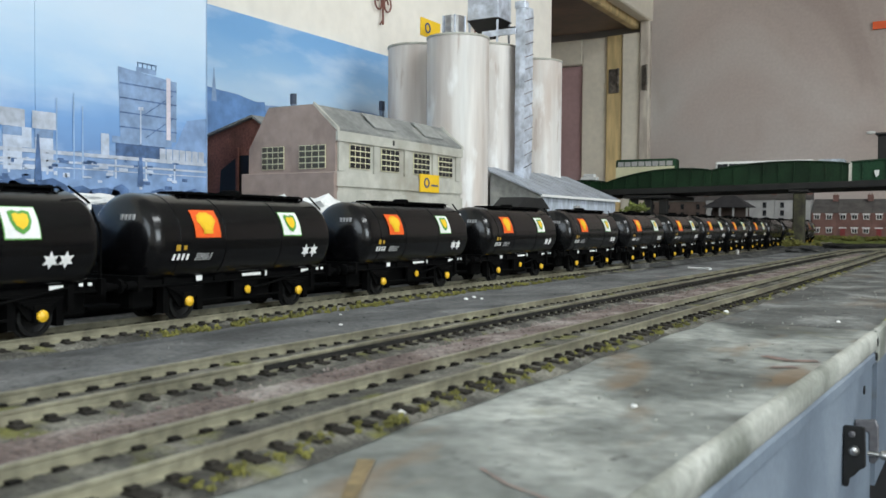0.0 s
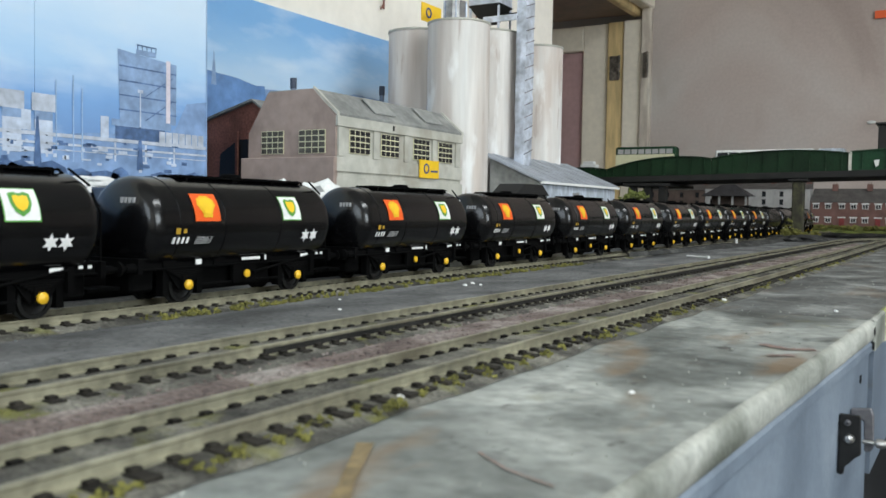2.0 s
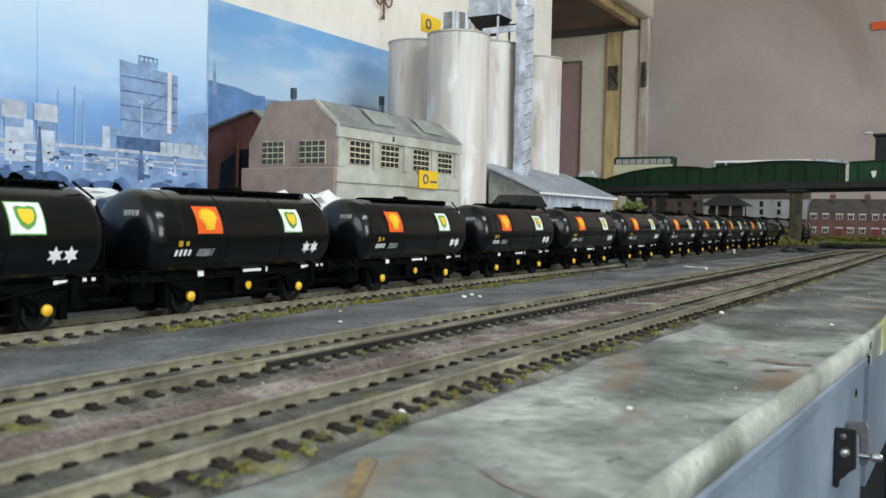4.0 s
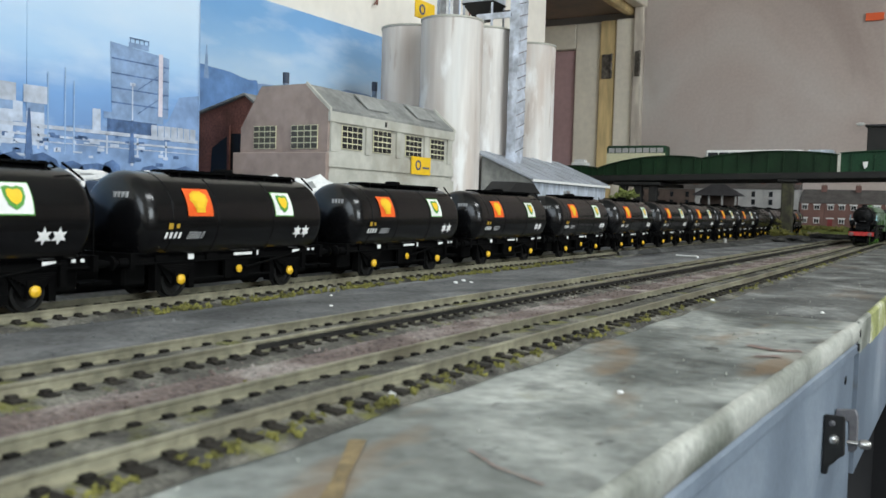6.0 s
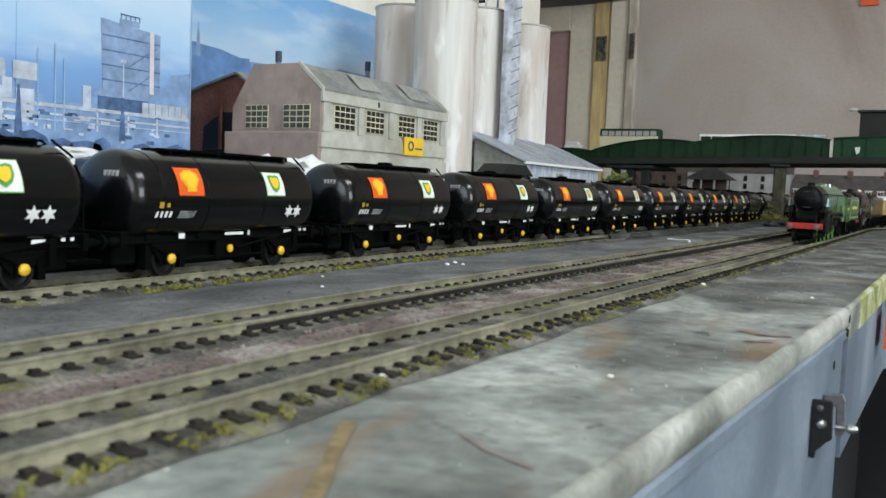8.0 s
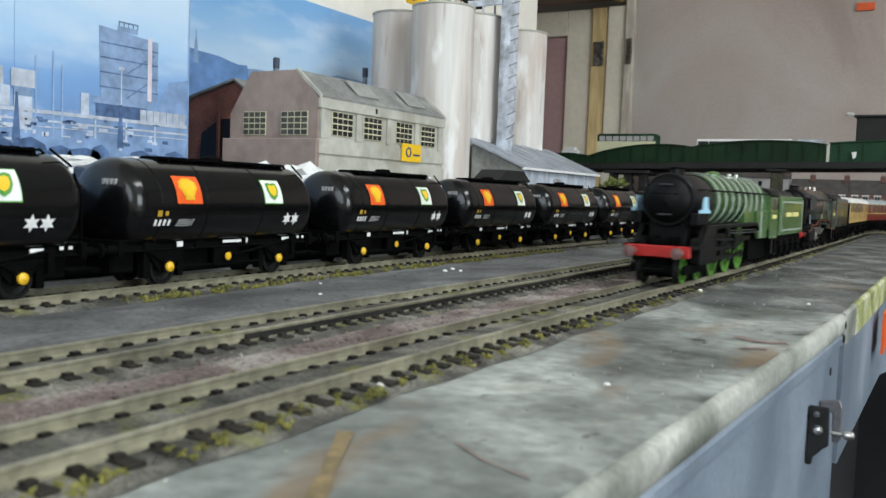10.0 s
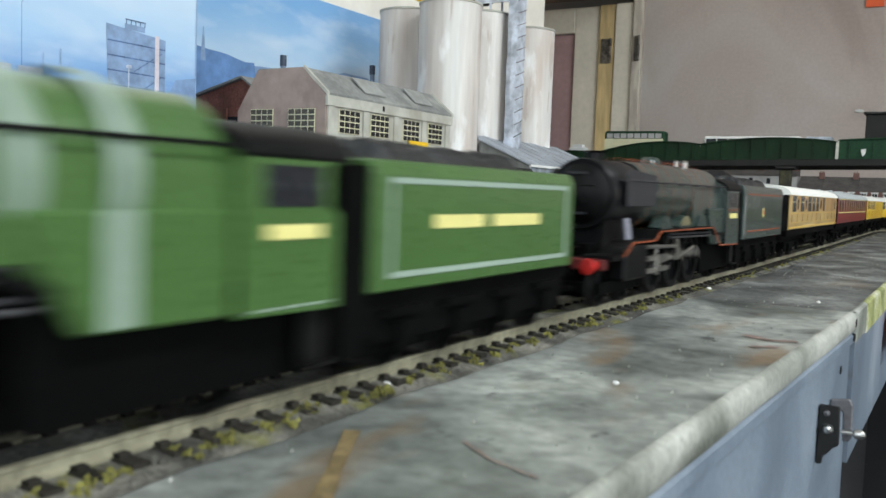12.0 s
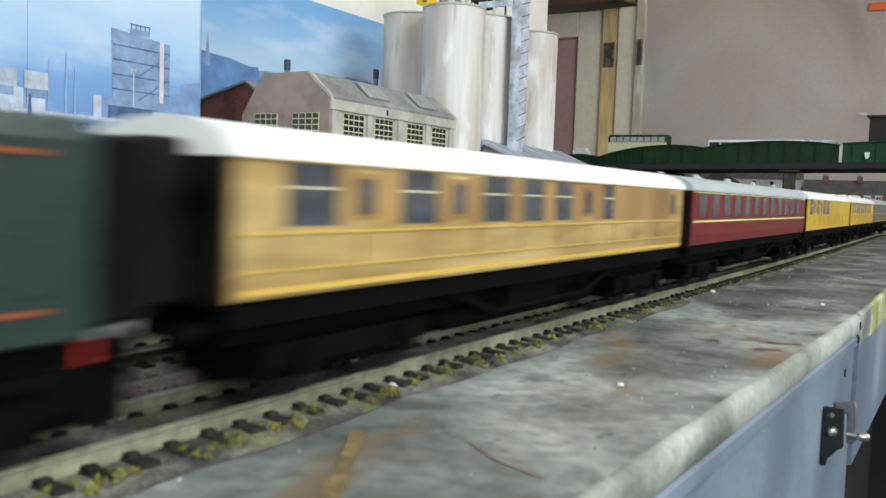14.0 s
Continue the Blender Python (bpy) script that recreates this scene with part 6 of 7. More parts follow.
def axle_pair(parent, y, r, rim, face, spokes, width=0.0028):
    """An axle with two wheels, set so that it turns about its own middle."""
    bm = bmesh.new()
    rod(bm, (-0.0078, 0, 0), (0.0078, 0, 0), 0.0012, 8)
    axle = part("axle", bm, M["chassis"], parent)
    axle.location = (0, y, r)
    for sx in (-1, 1):
        bm = wheel_mesh(r, width, spokes, hub=r * 0.17)
        if spokes:
            # balance weight between the spokes
            prism(bm, [(-r * 0.55, -r * 0.60), (r * 0.55, -r * 0.60), (r * 0.34, -r * 0.82), (-r * 0.34, -r * 0.82)], "x", -0.0004, 0.0006)
            turned(bm, [(0.0001, 0.0), (r * 0.10, 0.0), (r * 0.10, 0.0022), (0.0001, 0.0022)], "x", (0, r * 0.32, 0), 10)
        if sx < 0:
            for v in bm.verts:
                v.co.x = -v.co.x
        bmesh.ops.translate(bm, vec=(sx * 0.0088, 0, 0), verts=bm.verts)
        for f in bm.faces:
            c = f.calc_center_median()
            f.material_index = 1 if math.hypot(c.y, c.z) > r * 0.93 else 0
        ob = part("wheel", bm, M[face], axle, smooth=True)
        ob.data.materials.append(M[rim])
    return axle


def rounded_box(bm, x, y0, y1, z0, z1, crown, n=8):
    """A body with upright sides and a crowned top."""
    pts = [(-x, z0), (x, z0)]
    pts += [(x * math.cos(a), z1 + crown * math.sin(a)) for a in np.linspace(0, math.pi, n)]
    prism(bm, pts, "y", y0, y1)


def locomotive(name, label, body, dark_front, stripes, lining, wheel_face, gear, fronts, y_cab, y_end, y_skirt, drivers):
    """An express engine: y runs back from the buffer beam to the cab's rear, z up from the rails."""
    e = thing(name, label, "steam locomotive", group="double-headed engines")
    zc, r = 0.0386, 0.0126
    y_box, y_barrel, y_fire = 0.0135, 0.053, 0.120
    # boiler
    bm = bmesh.new()
    turned(bm, [(r - 0.0004, y_box), (r, y_box + 0.0006), (r, y_barrel)], "y", (0, 0, zc), 40)
    smokebox = part("smokebox", bm, M[dark_front], e, "sooty black smokebox", smooth=True)
    bm = bmesh.new()
    turned(bm, [(0.0001, y_box - 0.0042), (r * 0.45, y_box - 0.0036), (r * 0.80, y_box - 0.0014), (r * 0.86, y_box), (r - 0.0003, y_box)], "y", (0, 0, zc), 32)
    rod(bm, (-0.006, y_box - 0.0035, zc + 0.003), (0.006, y_box - 0.0035, zc + 0.003), 0.0005, 6)
    rod(bm, (0, y_box - 0.0040, zc), (0.003, y_box - 0.0048, zc - 0.003), 0.0005, 6)
    part("smokebox_door", bm, M["loco_black"], smokebox, smooth=True)
    for z in (zc + 0.0072, zc - 0.0068):
        part("lamp_iron", boxes((-0.0032, 0.0032, y_box - 0.0042, y_box - 0.0034, z - 0.0004, z + 0.0004)), M["deflector"], smokebox)
    bm = bmesh.new()
    turned(bm, [(r, y_barrel), (r + 0.0002, y_barrel + 0.001), (r + 0.0008, y_fire), (r + 0.0011, y_cab)], "y", (0, 0, zc + 0.0004), 40)
    boiler = part("boiler", bm, M[body], e, smooth=True)
    bm = bmesh.new()
    rounded_box(bm, r + 0.0012, y_fire, y_cab, 0.0250, zc, r + 0.0014, 20)
    part("firebox", bm, M[body], e, smooth=True)
    for sx in (-1, 1):
        bm = bmesh.new()
        prism(bm, [(y_skirt - 0.006, 0.0340), (y_skirt - 0.002, 0.0260), (y_skirt + 0.004, 0.0170), (y_cab, 0.0166), (y_cab, 0.0340)], "x", *sorted((sx * 0.0128, sx * 0.0152)))
        part("firebox_side", bm, M[body], e, bevel=0.0006)
    for k in range(8 if stripes == "lining" else 7):
        y = y_barrel + 0.0010 + k * 0.0154
        wide = 0.0020 if stripes == "lining" else 0.00010
        bm = bmesh.new()
        rr = r + 0.0013 + 0.0008 * (y - y_barrel) / 0.07
        turned(bm, [(rr, y), (rr + 0.00012, y + 0.0002), (rr + 0.00012, y + wide * 2), (rr, y + wide * 2 + 0.0002)], "y", (0, 0, zc + 0.0003), 40, arc=(-70, 250))
        part("boiler_band", bm, M[stripes], boiler, "pale boiler band" if stripes == "lining" else "thin lined boiler band", smooth=True)
    # mountings
    bm = bmesh.new()
    turned(bm, [(0.0036, zc + r - 0.001), (0.0032, zc + r + 0.0008), (0.0031, zc + r + 0.0022), (0.0037, zc + r + 0.0029), (0.0024, zc + r + 0.0029), (0.0022, zc + r + 0.0012)],
           "z", (0, 0.027, 0), 20)
    for v in bm.verts:
        v.co.y = 0.027 + (v.co.y - 0.027) * 1.7
    part("chimney", bm, M["loco_black"], smokebox, smooth=True)
    bm = bmesh.new()
    turned(bm, [(0.0045, zc + r - 0.001), (0.0040, zc + r + 0.0022), (0.0028, zc + r + 0.0036), (0.0001, zc + r + 0.0041)], "z", (0, 0.098, 0), 18)
    for v in bm.verts:
        v.co.y = 0.098 + (v.co.y - 0.098) * 1.5
    part("dome", bm, M[body], boiler, smooth=True)
    for x in (-0.002, 0.002):
        bm = bmesh.new()
        turned(bm, [(0.0014, zc + r), (0.0012, zc + r + 0.0038), (0.0016, zc + r + 0.0042), (0.0001, zc + r + 0.0046)], "z", (x, 0.148, 0), 10)
        part("safety_valve", bm, M["steel"], boiler)
    for sx in (-1, 1):
        bm = bmesh.new()
        rod(bm, (sx * (r + 0.0022), y_box + 0.006, zc + 0.0052), (sx * (r + 0.0026), y_cab, zc + 0.0056), 0.00045, 6)
        for k in range(6):
            y = y_box + 0.01 + k * 0.025
            rod(bm, (sx * (r - 0.001), y, zc + 0.0050), (sx * (r + 0.0024), y, zc + 0.0053), 0.0004, 5)
        part("handrail", bm, M["loco_black"] if stripes == "lining" else M["deflector"], e)
    # running plate
    for sx in (-1, 1):
        bm = bmesh.new()
        x0, x1 = sorted((sx * 0.0060, sx * 0.0165))
        if fronts == "black":
            prism(bm, [(0.001, 0.0180), (0.016, 0.0180), (0.026, 0.0272), (0.146, 0.0272), (0.152, 0.0240), (0.152, 0.0222), (0.144, 0.0252),
                       (0.046, 0.0252), (0.040, 0.0190), (0.028, 0.0170), (0.015, 0.0166), (0.001, 0.0166)], "x", *sorted((sx * 0.0138, sx * 0.0165)))
            box(bm, *sorted((sx * 0.006, sx * 0.0138)), 0.024, 0.150, 0.0262, 0.0272)
        else:
          prism(bm, [(0.001, 0.0180), (0.014, 0.0180), (0.024, 0.0225), (0.052, 0.0225), (0.060, 0.0258), (0.149, 0.0258), (0.159, 0.0225), (y_end, 0.0225),
                   (y_end, 0.0213), (0.158, 0.0213), (0.148, 0.0246), (0.061, 0.0246), (0.053, 0.0213), (0.025, 0.0213), (0.015, 0.0168), (0.001, 0.0168)], "x", x0, x1)
        part("running_plate", bm, M["loco_black"], e)
        bm = bmesh.new()
        q0, q1 = sorted((sx * 0.0166, sx * 0.0169))
        if fronts == "black":
            box(bm, q0, q1, 0.030, 0.146, 0.0268, 0.0272)
        else:
          prism(bm, [(0.014, 0.0176), (0.024, 0.0221), (0.052, 0.0221), (0.060, 0.0254), (0.149, 0.0254), (0.165, 0.0168), (y_end, 0.0160),
                   (y_end, 0.0154), (0.164, 0.0162), (0.1485, 0.0249), (0.061, 0.0249), (0.053, 0.0216), (0.025, 0.0216), (0.015, 0.0171)], "x", q0, q1)
        part("valance", bm, M["deflector" if fronts == "black" else lining], e, "lined edge of the running plate")
        bm = boxes((min(sx * 0.0035, sx * 0.0062), max(sx * 0.0035, sx * 0.0062), 0.004, y_end, 0.0075, 0.0215))
        part("main_frame", bm, M["chassis"], e)
        # splashers over the drivers
        for y in drivers if fronts != "black" else ():
            bm = bmesh.new()
            c0, c1 = sorted((sx * 0.0105, sx * 0.0148))
            prism(bm, [(y - 0.0085, 0.0258)] + [(y + 0.0115 * math.cos(a), 0.0195 + 0.0115 * math.sin(a)) for a in np.linspace(2.5, 0.64, 9)] + [(y + 0.0085, 0.0258)], "x", c0, c1)
            part("splasher", bm, M["loco_black"] if fronts == "black" else M[body], e)
        # cylinders
        bm = bmesh.new()
        c0, c1 = sorted((sx * 0.0100, sx * 0.0168))
        prism(bm, [(0.016, 0.0085), (0.044, 0.0085), (0.044, 0.0168), (0.041, 0.0212), (0.019, 0.0212), (0.016, 0.0168)], "x", c0, c1)
        part("cylinder", bm, M["loco_black"], e, bevel=0.001)
        # slide bars, connecting gear
        bm = bmesh.new()
        xg = sx * 0.0150
        for z in (0.0150, 0.0104):
            box(bm, xg - 0.0009, xg + 0.0009, 0.044, 0.076, z - 0.0009, z + 0.0009)
        part("slide_bar", bm, M[gear], e)
        bm = boxes((xg - 0.0012, xg + 0.0012, 0.057, 0.064, 0.0098, 0.0156))
        part("crosshead", bm, M[gear], e, bevel=0.0004)
        bm = bmesh.new()
        rod(bm, (xg - 0.0012 * sx, 0.062, 0.0128), (xg - 0.0012 * sx, drivers[1], 0.0150), 0.0011, 8)
        part("connecting_rod", bm, M[gear], e, smooth=True)
        bm = bmesh.new()
        rod(bm, (xg, 0.046, 0.0196), (xg, 0.092, 0.0184), 0.0008, 6)
        part("radius_rod", bm, M[gear], e, smooth=True)
        bm = bmesh.new()
        prism(bm, [(0.086, 0.0215), (0.0895, 0.0215), (0.0915, 0.0180), (0.0900, 0.0130), (0.0870, 0.0130), (0.0885, 0.0180)], "x", *sorted((xg, xg + sx * 0.0010)))
        part("expansion_link", bm, M[gear], e)
        bm = bmesh.new()
        rod(bm, (xg + sx * 0.0008, 0.0885, 0.0135), (xg + sx * 0.0008, drivers[1] + 0.012, 0.0175), 0.0007, 6)
        part("return_crank_rod", bm, M[gear], e, smooth=True)
        bm = bmesh.new()
        rod(bm, (xg, 0.060, 0.0200), (xg, 0.0585, 0.0090), 0.0008, 6)
        rod(bm, (xg, 0.0585, 0.0090), (xg, 0.0640, 0.0086), 0.0006, 6)
        part("combination_lever", bm, M[gear], e, smooth=True)
        bm = bmesh.new()
        prism(bm, [(0.074, 0.0250), (0.080, 0.0250), (0.080, 0.0205), (0.0775, 0.0160), (0.0775, 0.0095), (0.0755, 0.0095), (0.0755, 0.0160)], "x", *sorted((sx * 0.0125, sx * 0.0142)))
        part("gear_bracket", bm, M["loco_black"], e)
        bm = bmesh.new()
        for q, z in ((0.0148, 0.0236), (0.0152, 0.0222)):
            rod(bm, (sx * q, 0.078, z), (sx * q, 0.150, z - 0.0008), 0.0005, 6)
        part("pipe", bm, M["deflector"], e, smooth=True)
        # steps below the cab and sand pipes before the wheels
        for y in (y_end - 0.008,):
            bm = boxes((min(sx * 0.0140, sx * 0.0147), max(sx * 0.0140, sx * 0.0147), y, y + 0.007, 0.0055, 0.0165), (min(sx * 0.0140, sx * 0.0168), max(sx * 0.0140, sx * 0.0168), y - 0.0004, y + 0.0074, 0.0055, 0.0062))
            part("cab_step", bm, M["loco_black"], e)
        for y in drivers:
            bm = bmesh.new()
            rod(bm, (sx * 0.0092, y - 0.0150, 0.0215), (sx * 0.0092, y - 0.0125, 0.0030), 0.0005, 5)
            part("sand_pipe", bm, M["loco_black"], e)
            part("brake_block", boxes((min(sx * 0.0072, sx * 0.0104), max(sx * 0.0072, sx * 0.0104), y + 0.0136, y + 0.0150, 0.0070, 0.0150)), M["chassis"], e)
        if fronts == "black":
            bm = bmesh.new()
            prism(bm, [(0.040, 0.0225), (0.074, 0.0225), (0.080, 0.0205), (0.104, 0.0200), (0.138, 0.0198), (0.138, 0.0172), (0.104, 0.0165), (0.082, 0.0150), (0.074, 0.0120), (0.042, 0.0110)], "x",
                  *sorted((sx * 0.0128, sx * 0.0140)))
            part("gear_frame", bm, M["loco_black"], e, bevel=0.0004)
            # the stay is added to carry a flat pale blue shape
            plate = part("stay", boxes((min(sx * 0.0120, sx * 0.0157), max(sx * 0.0120, sx * 0.0157), 0.010, 0.030, 0.0272, 0.0330)), M["loco_black"], e, bevel=0.0004)
            bm = bmesh.new()
            d0, d1 = sorted((sx * 0.0157, sx * 0.0161))
            prism(bm, [(0.0105, 0.0328), (0.0310, 0.0328), (0.0310, 0.0344), (0.0268, 0.0344), (0.0250, 0.0404), (0.0180, 0.0404), (0.0160, 0.0344), (0.0105, 0.0344)], "x", d0, d1)
            part("pale_plate", bm, M["pale_blue"], plate, "flat pale blue shape on the stay")
        else:
            bm = bmesh.new()
            d0, d1 = sorted((sx * 0.0142, sx * 0.0149))
            prism(bm, [(0.022, 0.0345), (0.057, 0.0345), (0.058, 0.0360), (0.058, 0.0465), (0.024, 0.0478), (0.021, 0.0462)], "x", d0, d1)
            part("smoke_deflector", bm, M["deflector"], e, "slate grey wing-shaped deflector", bevel=0.0004)
            bm = bmesh.new()
            prism(bm, [(0.022, 0.0230), (0.028, 0.0230), (0.024, 0.0305), (0.019, 0.0305)], "x", d0, d1)
            part("step_plate", bm, M["stay_grey"], e, "pale grey stay plate")
            bm = bmesh.new()
            n0, n1 = sorted((sx * 0.0149, sx * 0.0153))
            prism(bm, [(drivers[1] + 0.0070 * math.cos(a), 0.0268 + 0.0040 * math.sin(a)) for a in np.linspace(0, math.pi, 12)], "x", n0, n1)
            part("nameplate", bm, M["brass"], e, "arched pale brass nameplate")
        # cab
        bm = bmesh.new()
        s0, s1 = sorted((sx * 0.0160, sx * 0.0167))
        prism(bm, [(y_cab, 0.0165), (y_end, 0.0160), (y_end, 0.0330), (y_end - 0.0025, 0.0345), (y_end - 0.0025, 0.0420), (y_end, 0.0425),
                   (y_end, 0.0440), (y_cab, 0.0440)], "x", s0, s1)
        cabside = part("cab_side", bm, M[body], e)
        part("cab_window", boxes((min(sx * 0.0167, sx * 0.0169), max(sx * 0.0167, sx * 0.0169), y_cab + 0.005, y_end - 0.0052, 0.0345, 0.0415)), M["glass_dark"], cabside)
        part("cab_number", boxes((min(sx * 0.0168, sx * 0.0170), max(sx * 0.0168, sx * 0.0170), y_cab + 0.006, y_end - 0.0055, 0.0290, 0.0315)), M["cream"], cabside, "pale bar")
        part("cab_lining", boxes((min(sx * 0.0168, sx * 0.0170), max(sx * 0.0168, sx * 0.0170), y_cab + 0.002, y_end - 0.002, 0.0330 if lining != "lining" else 0.0172, 0.0334 if lining != "lining" else 0.0175)),
             M[lining], cabside)
        if stripes == "lining":
            bm = bmesh.new()
            box(bm, *sorted((sx * 0.0152, sx * 0.0154)), y_skirt + 0.0075, y_skirt + 0.0122, 0.0175, 0.0340)
            part("firebox_band", bm, M["lining"], e, "broad pale line on the firebox")
    bm = boxes((-0.0159, 0.0159, y_cab, y_cab + 0.0012, 0.0225, 0.0440))
    part("cab_front", bm, M[body], e)
    bm = bmesh.new()
    pts = [(0.0172 * math.cos(a), 0.0432 + 0.0060 * math.sin(a)) for a in np.linspace(0, math.pi, 16)]
    prism(bm, pts + [(x * 0.96, z - 0.0009) for x, z in pts[::-1]], "y", y_cab - 0.001, y_end + 0.003)
    part("cab_roof", bm, M["loco_black"], e, "sooty curved cab roof", smooth=True)
    part("cab_floor", boxes((-0.0159, 0.0159, y_cab, y_end, 0.0165, 0.0225)), M["chassis"], e)
    # front end
    if fronts == "black":
        part("buffer_beam", boxes((-0.0152, 0.0152, 0.0, 0.0022, 0.0122, 0.0176)), M["beam_red"], e, "red buffer beam", bevel=0.0004)
    else:
        part("buffer_beam", boxes((-0.0148, 0.0148, 0.0, 0.0022, 0.0130, 0.0168)), M["beam_dull"], e, "dull dark red buffer beam", bevel=0.0004)
    buffers(e, 0.0, 0.0146, -1, M["buffer_steel"] if fronts == "black" else M["beam_red"], spacing=0.0110, head=0.0028)
    bm = boxes((-0.0045, 0.0045, -0.008, 0.0, 0.0060, 0.0072), (-0.0008, 0.0008, -0.008, 0.004, 0.0055, 0.0068))
    part("coupling", bm, M["chassis"], e)
    part("front_plate", boxes((-0.0160, 0.0160, 0.0022, 0.016, 0.0160, 0.0172)), M["loco_black"], e)
    part("bogie_frame", boxes((-0.0068, 0.0068, 0.0, 0.046, 0.0048, 0.0085), (-0.0125, -0.0115, 0.002, 0.044, 0.0045, 0.0085), (0.0115, 0.0125, 0.002, 0.044, 0.0045, 0.0085)), M["chassis"], e)
    part("saddle", boxes((-0.0085, 0.0085, 0.016, 0.050, 0.0170, 0.0300)), M["loco_black"], e)
    part("ash_pan", boxes((-0.0110, 0.0110, 0.150, y_end + 0.006, 0.0040, 0.0225)), M["chassis"], e)
    part("inside_gear", boxes((-0.0062, 0.0062, 0.004, 0.150, 0.0030, 0.0200)), M["chassis"], e)
    e_axles = []
    for y, rad, sp, face in ((0.0085, 0.0063, 10, wheel_face), (0.0345, 0.0063, 10, wheel_face), *((y, 0.0128, 18, wheel_face) for y in drivers), (y_cab, 0.0073, 12, "chassis")):
        e_axles.append((axle_pair(e, y, rad, "wheel", face, sp), rad))
    rods = []
    for sx in (-1, 1):
        bm = bmesh.new()
        box(bm, *sorted((sx * 0.0118, sx * 0.0124)), drivers[0], drivers[2], 0.0116, 0.0140)
        for y in drivers:
            turned(bm, [(0.0001, sx * 0.0116), (0.0022, sx * 0.0116), (0.0022, sx * 0.0127), (0.0001, sx * 0.0127)], "x", (0, y, 0.0128), 12)
        rods.append(part("coupling_rod", bm, M[gear], e))
    return e, e_axles, rods


def tender(name, label, body, lining, style):
    """An eight-wheeled tender, y back from its front edge."""
    t = thing(name, label, "tender", group="engine tenders")
    long, x = 0.1020 if style == "lettered" else 0.1105, 0.0165
    top = 0.0440 if style == "lettered" else 0.0462
    bm = bmesh.new()
    prism(bm, [(-x, 0.0172), (x, 0.0172), (x, top - 0.003), (x - 0.0012, top), (-x + 0.0012, top), (-x, top - 0.003)], "y", 0.0, long)
    tank = part("tank", bm, M[body], t, bevel=0.0005)
    bm = bmesh.new()
    rnd = random.Random(5)
    cols, rows = 12, 26
    grid = [[bm.verts.new((-0.0135 + 0.027 * i / cols, 0.006 + 0.066 * j / rows, top - 0.0005 + (0 if i in (0, cols) or j in (0, rows) else rnd.uniform(0.001, 0.0036)
             + 0.0022 * math.sin(math.pi * i / cols)))) for i in range(cols + 1)] for j in range(rows + 1)]
    for j in range(rows):
        for i in range(cols):
            bm.faces.new((grid[j][i], grid[j][i + 1], grid[j + 1][i + 1], grid[j + 1][i]))
    part("coal_load", bm, M["coal"], t, "heap of black coal")
    for sx in (-1, 1):
        s0, s1 = sorted((sx * (x + 0.0001), sx * (x + 0.0003)))
        y0, y1, z0, z1 = 0.005, long - 0.005, 0.0200, top - 0.0035
        if style == "lettered":
            for b in ((y0, y1, z1 - 0.0012, z1), (y0, y1, z0, z0 + 0.0012), (y0, y0 + 0.0012, z0 + 0.0012, z1 - 0.0012), (y1 - 0.0012, y1, z0 + 0.0012, z1 - 0.0012)):
                part("lining", boxes((s0, s1, *b)), M[lining], tank, "pale lining")
            for a, b in ((0.0225, 0.0455), (0.0505, 0.0775)):
                part("lettering", boxes((s0, s1, a, b, 0.0298, 0.0328)), M["cream"], tank, "cream bar of lettering")
        else:
            for z in (z1 - 0.0016, z0 + 0.0012):
                part("lining", boxes((s0, s1, y0 + 0.003, y1 - 0.003, z, z + 0.0007)), M[lining], tank, "thin orange lining")
            bm = bmesh.new()
            turned(bm, [(0.0001, s1), (0.0026, s1), (0.0026, s0), (0.0001, s0)], "x", (0, 0.050, 0.0315), 14)
            part("crest", bm, M["cream"], tank, "small round pale crest")
            bm = bmesh.new()
            turned(bm, [(0.0001, sx * (x + 0.0004)), (0.0017, sx * (x + 0.0004)), (0.0017, sx * (x + 0.0003)), (0.0001, sx * (x + 0.0003))], "x", (0, 0.050, 0.0318), 10)
            part("crest_centre", bm, M["beam_red"], tank)
            part("handrail", boxes((s0, s1 if sx > 0 else s1, 0.0015, 0.0022, 0.020, 0.040)), M["grey_print"], tank, "pale front handrail")
        f0, f1 = sorted((sx * 0.0126, sx * 0.0138))
        bm = bmesh.new()
        prism(bm, [(0.0, 0.0165), (long, 0.0165), (long, 0.0090), (long - 0.006, 0.0062), (0.006, 0.0062), (0.0, 0.0090)], "x", f0, f1)
        frame_part = part("frame", bm, M["chassis"], t)
        for k in range(4):
            y = 0.014 + k * (long - 0.028) / 3
            c0, c1 = sorted((sx * 0.0138, sx * 0.0158))
            part("axle_box", boxes((c0, c1, y - 0.0025, y + 0.0025, 0.0050, 0.0105), (c0, c1, y - 0.008, y + 0.008, 0.0118, 0.0135)), M["chassis"], frame_part)
    for k in range(4):
        axle_pair(t, 0.014 + k * (long - 0.028) / 3, 0.0063, "wheel", "chassis", 0)
    part("well", boxes((-0.0100, 0.0100, 0.002, long - 0.002, 0.0030, 0.0172)), M["chassis"], t)
    # solid black block added to make the gap before the tender dark
    part("fall_plate", boxes((-0.0150, 0.0150, -0.0085, -0.0002, 0.0050, 0.0425)), M["chassis"], t, "black block filling the dark gap ahead of the tender")
    part("buffer_beam", boxes((-0.0135, 0.0135, long, long + 0.0016, 0.0132, 0.0166)), M["chassis"] if style == "lettered" else M["beam_red"], t)
    buffers(t, long + 0.0016, 0.0146, 1, M["chassis"])
    if style != "lettered":
        part("rear_gangway", boxes((-0.0120, 0.0120, long + 0.0016, long + 0.0135, 0.0180, 0.0445)), M["loco_black"], t, "black bellows gangway", bevel=0.0006)
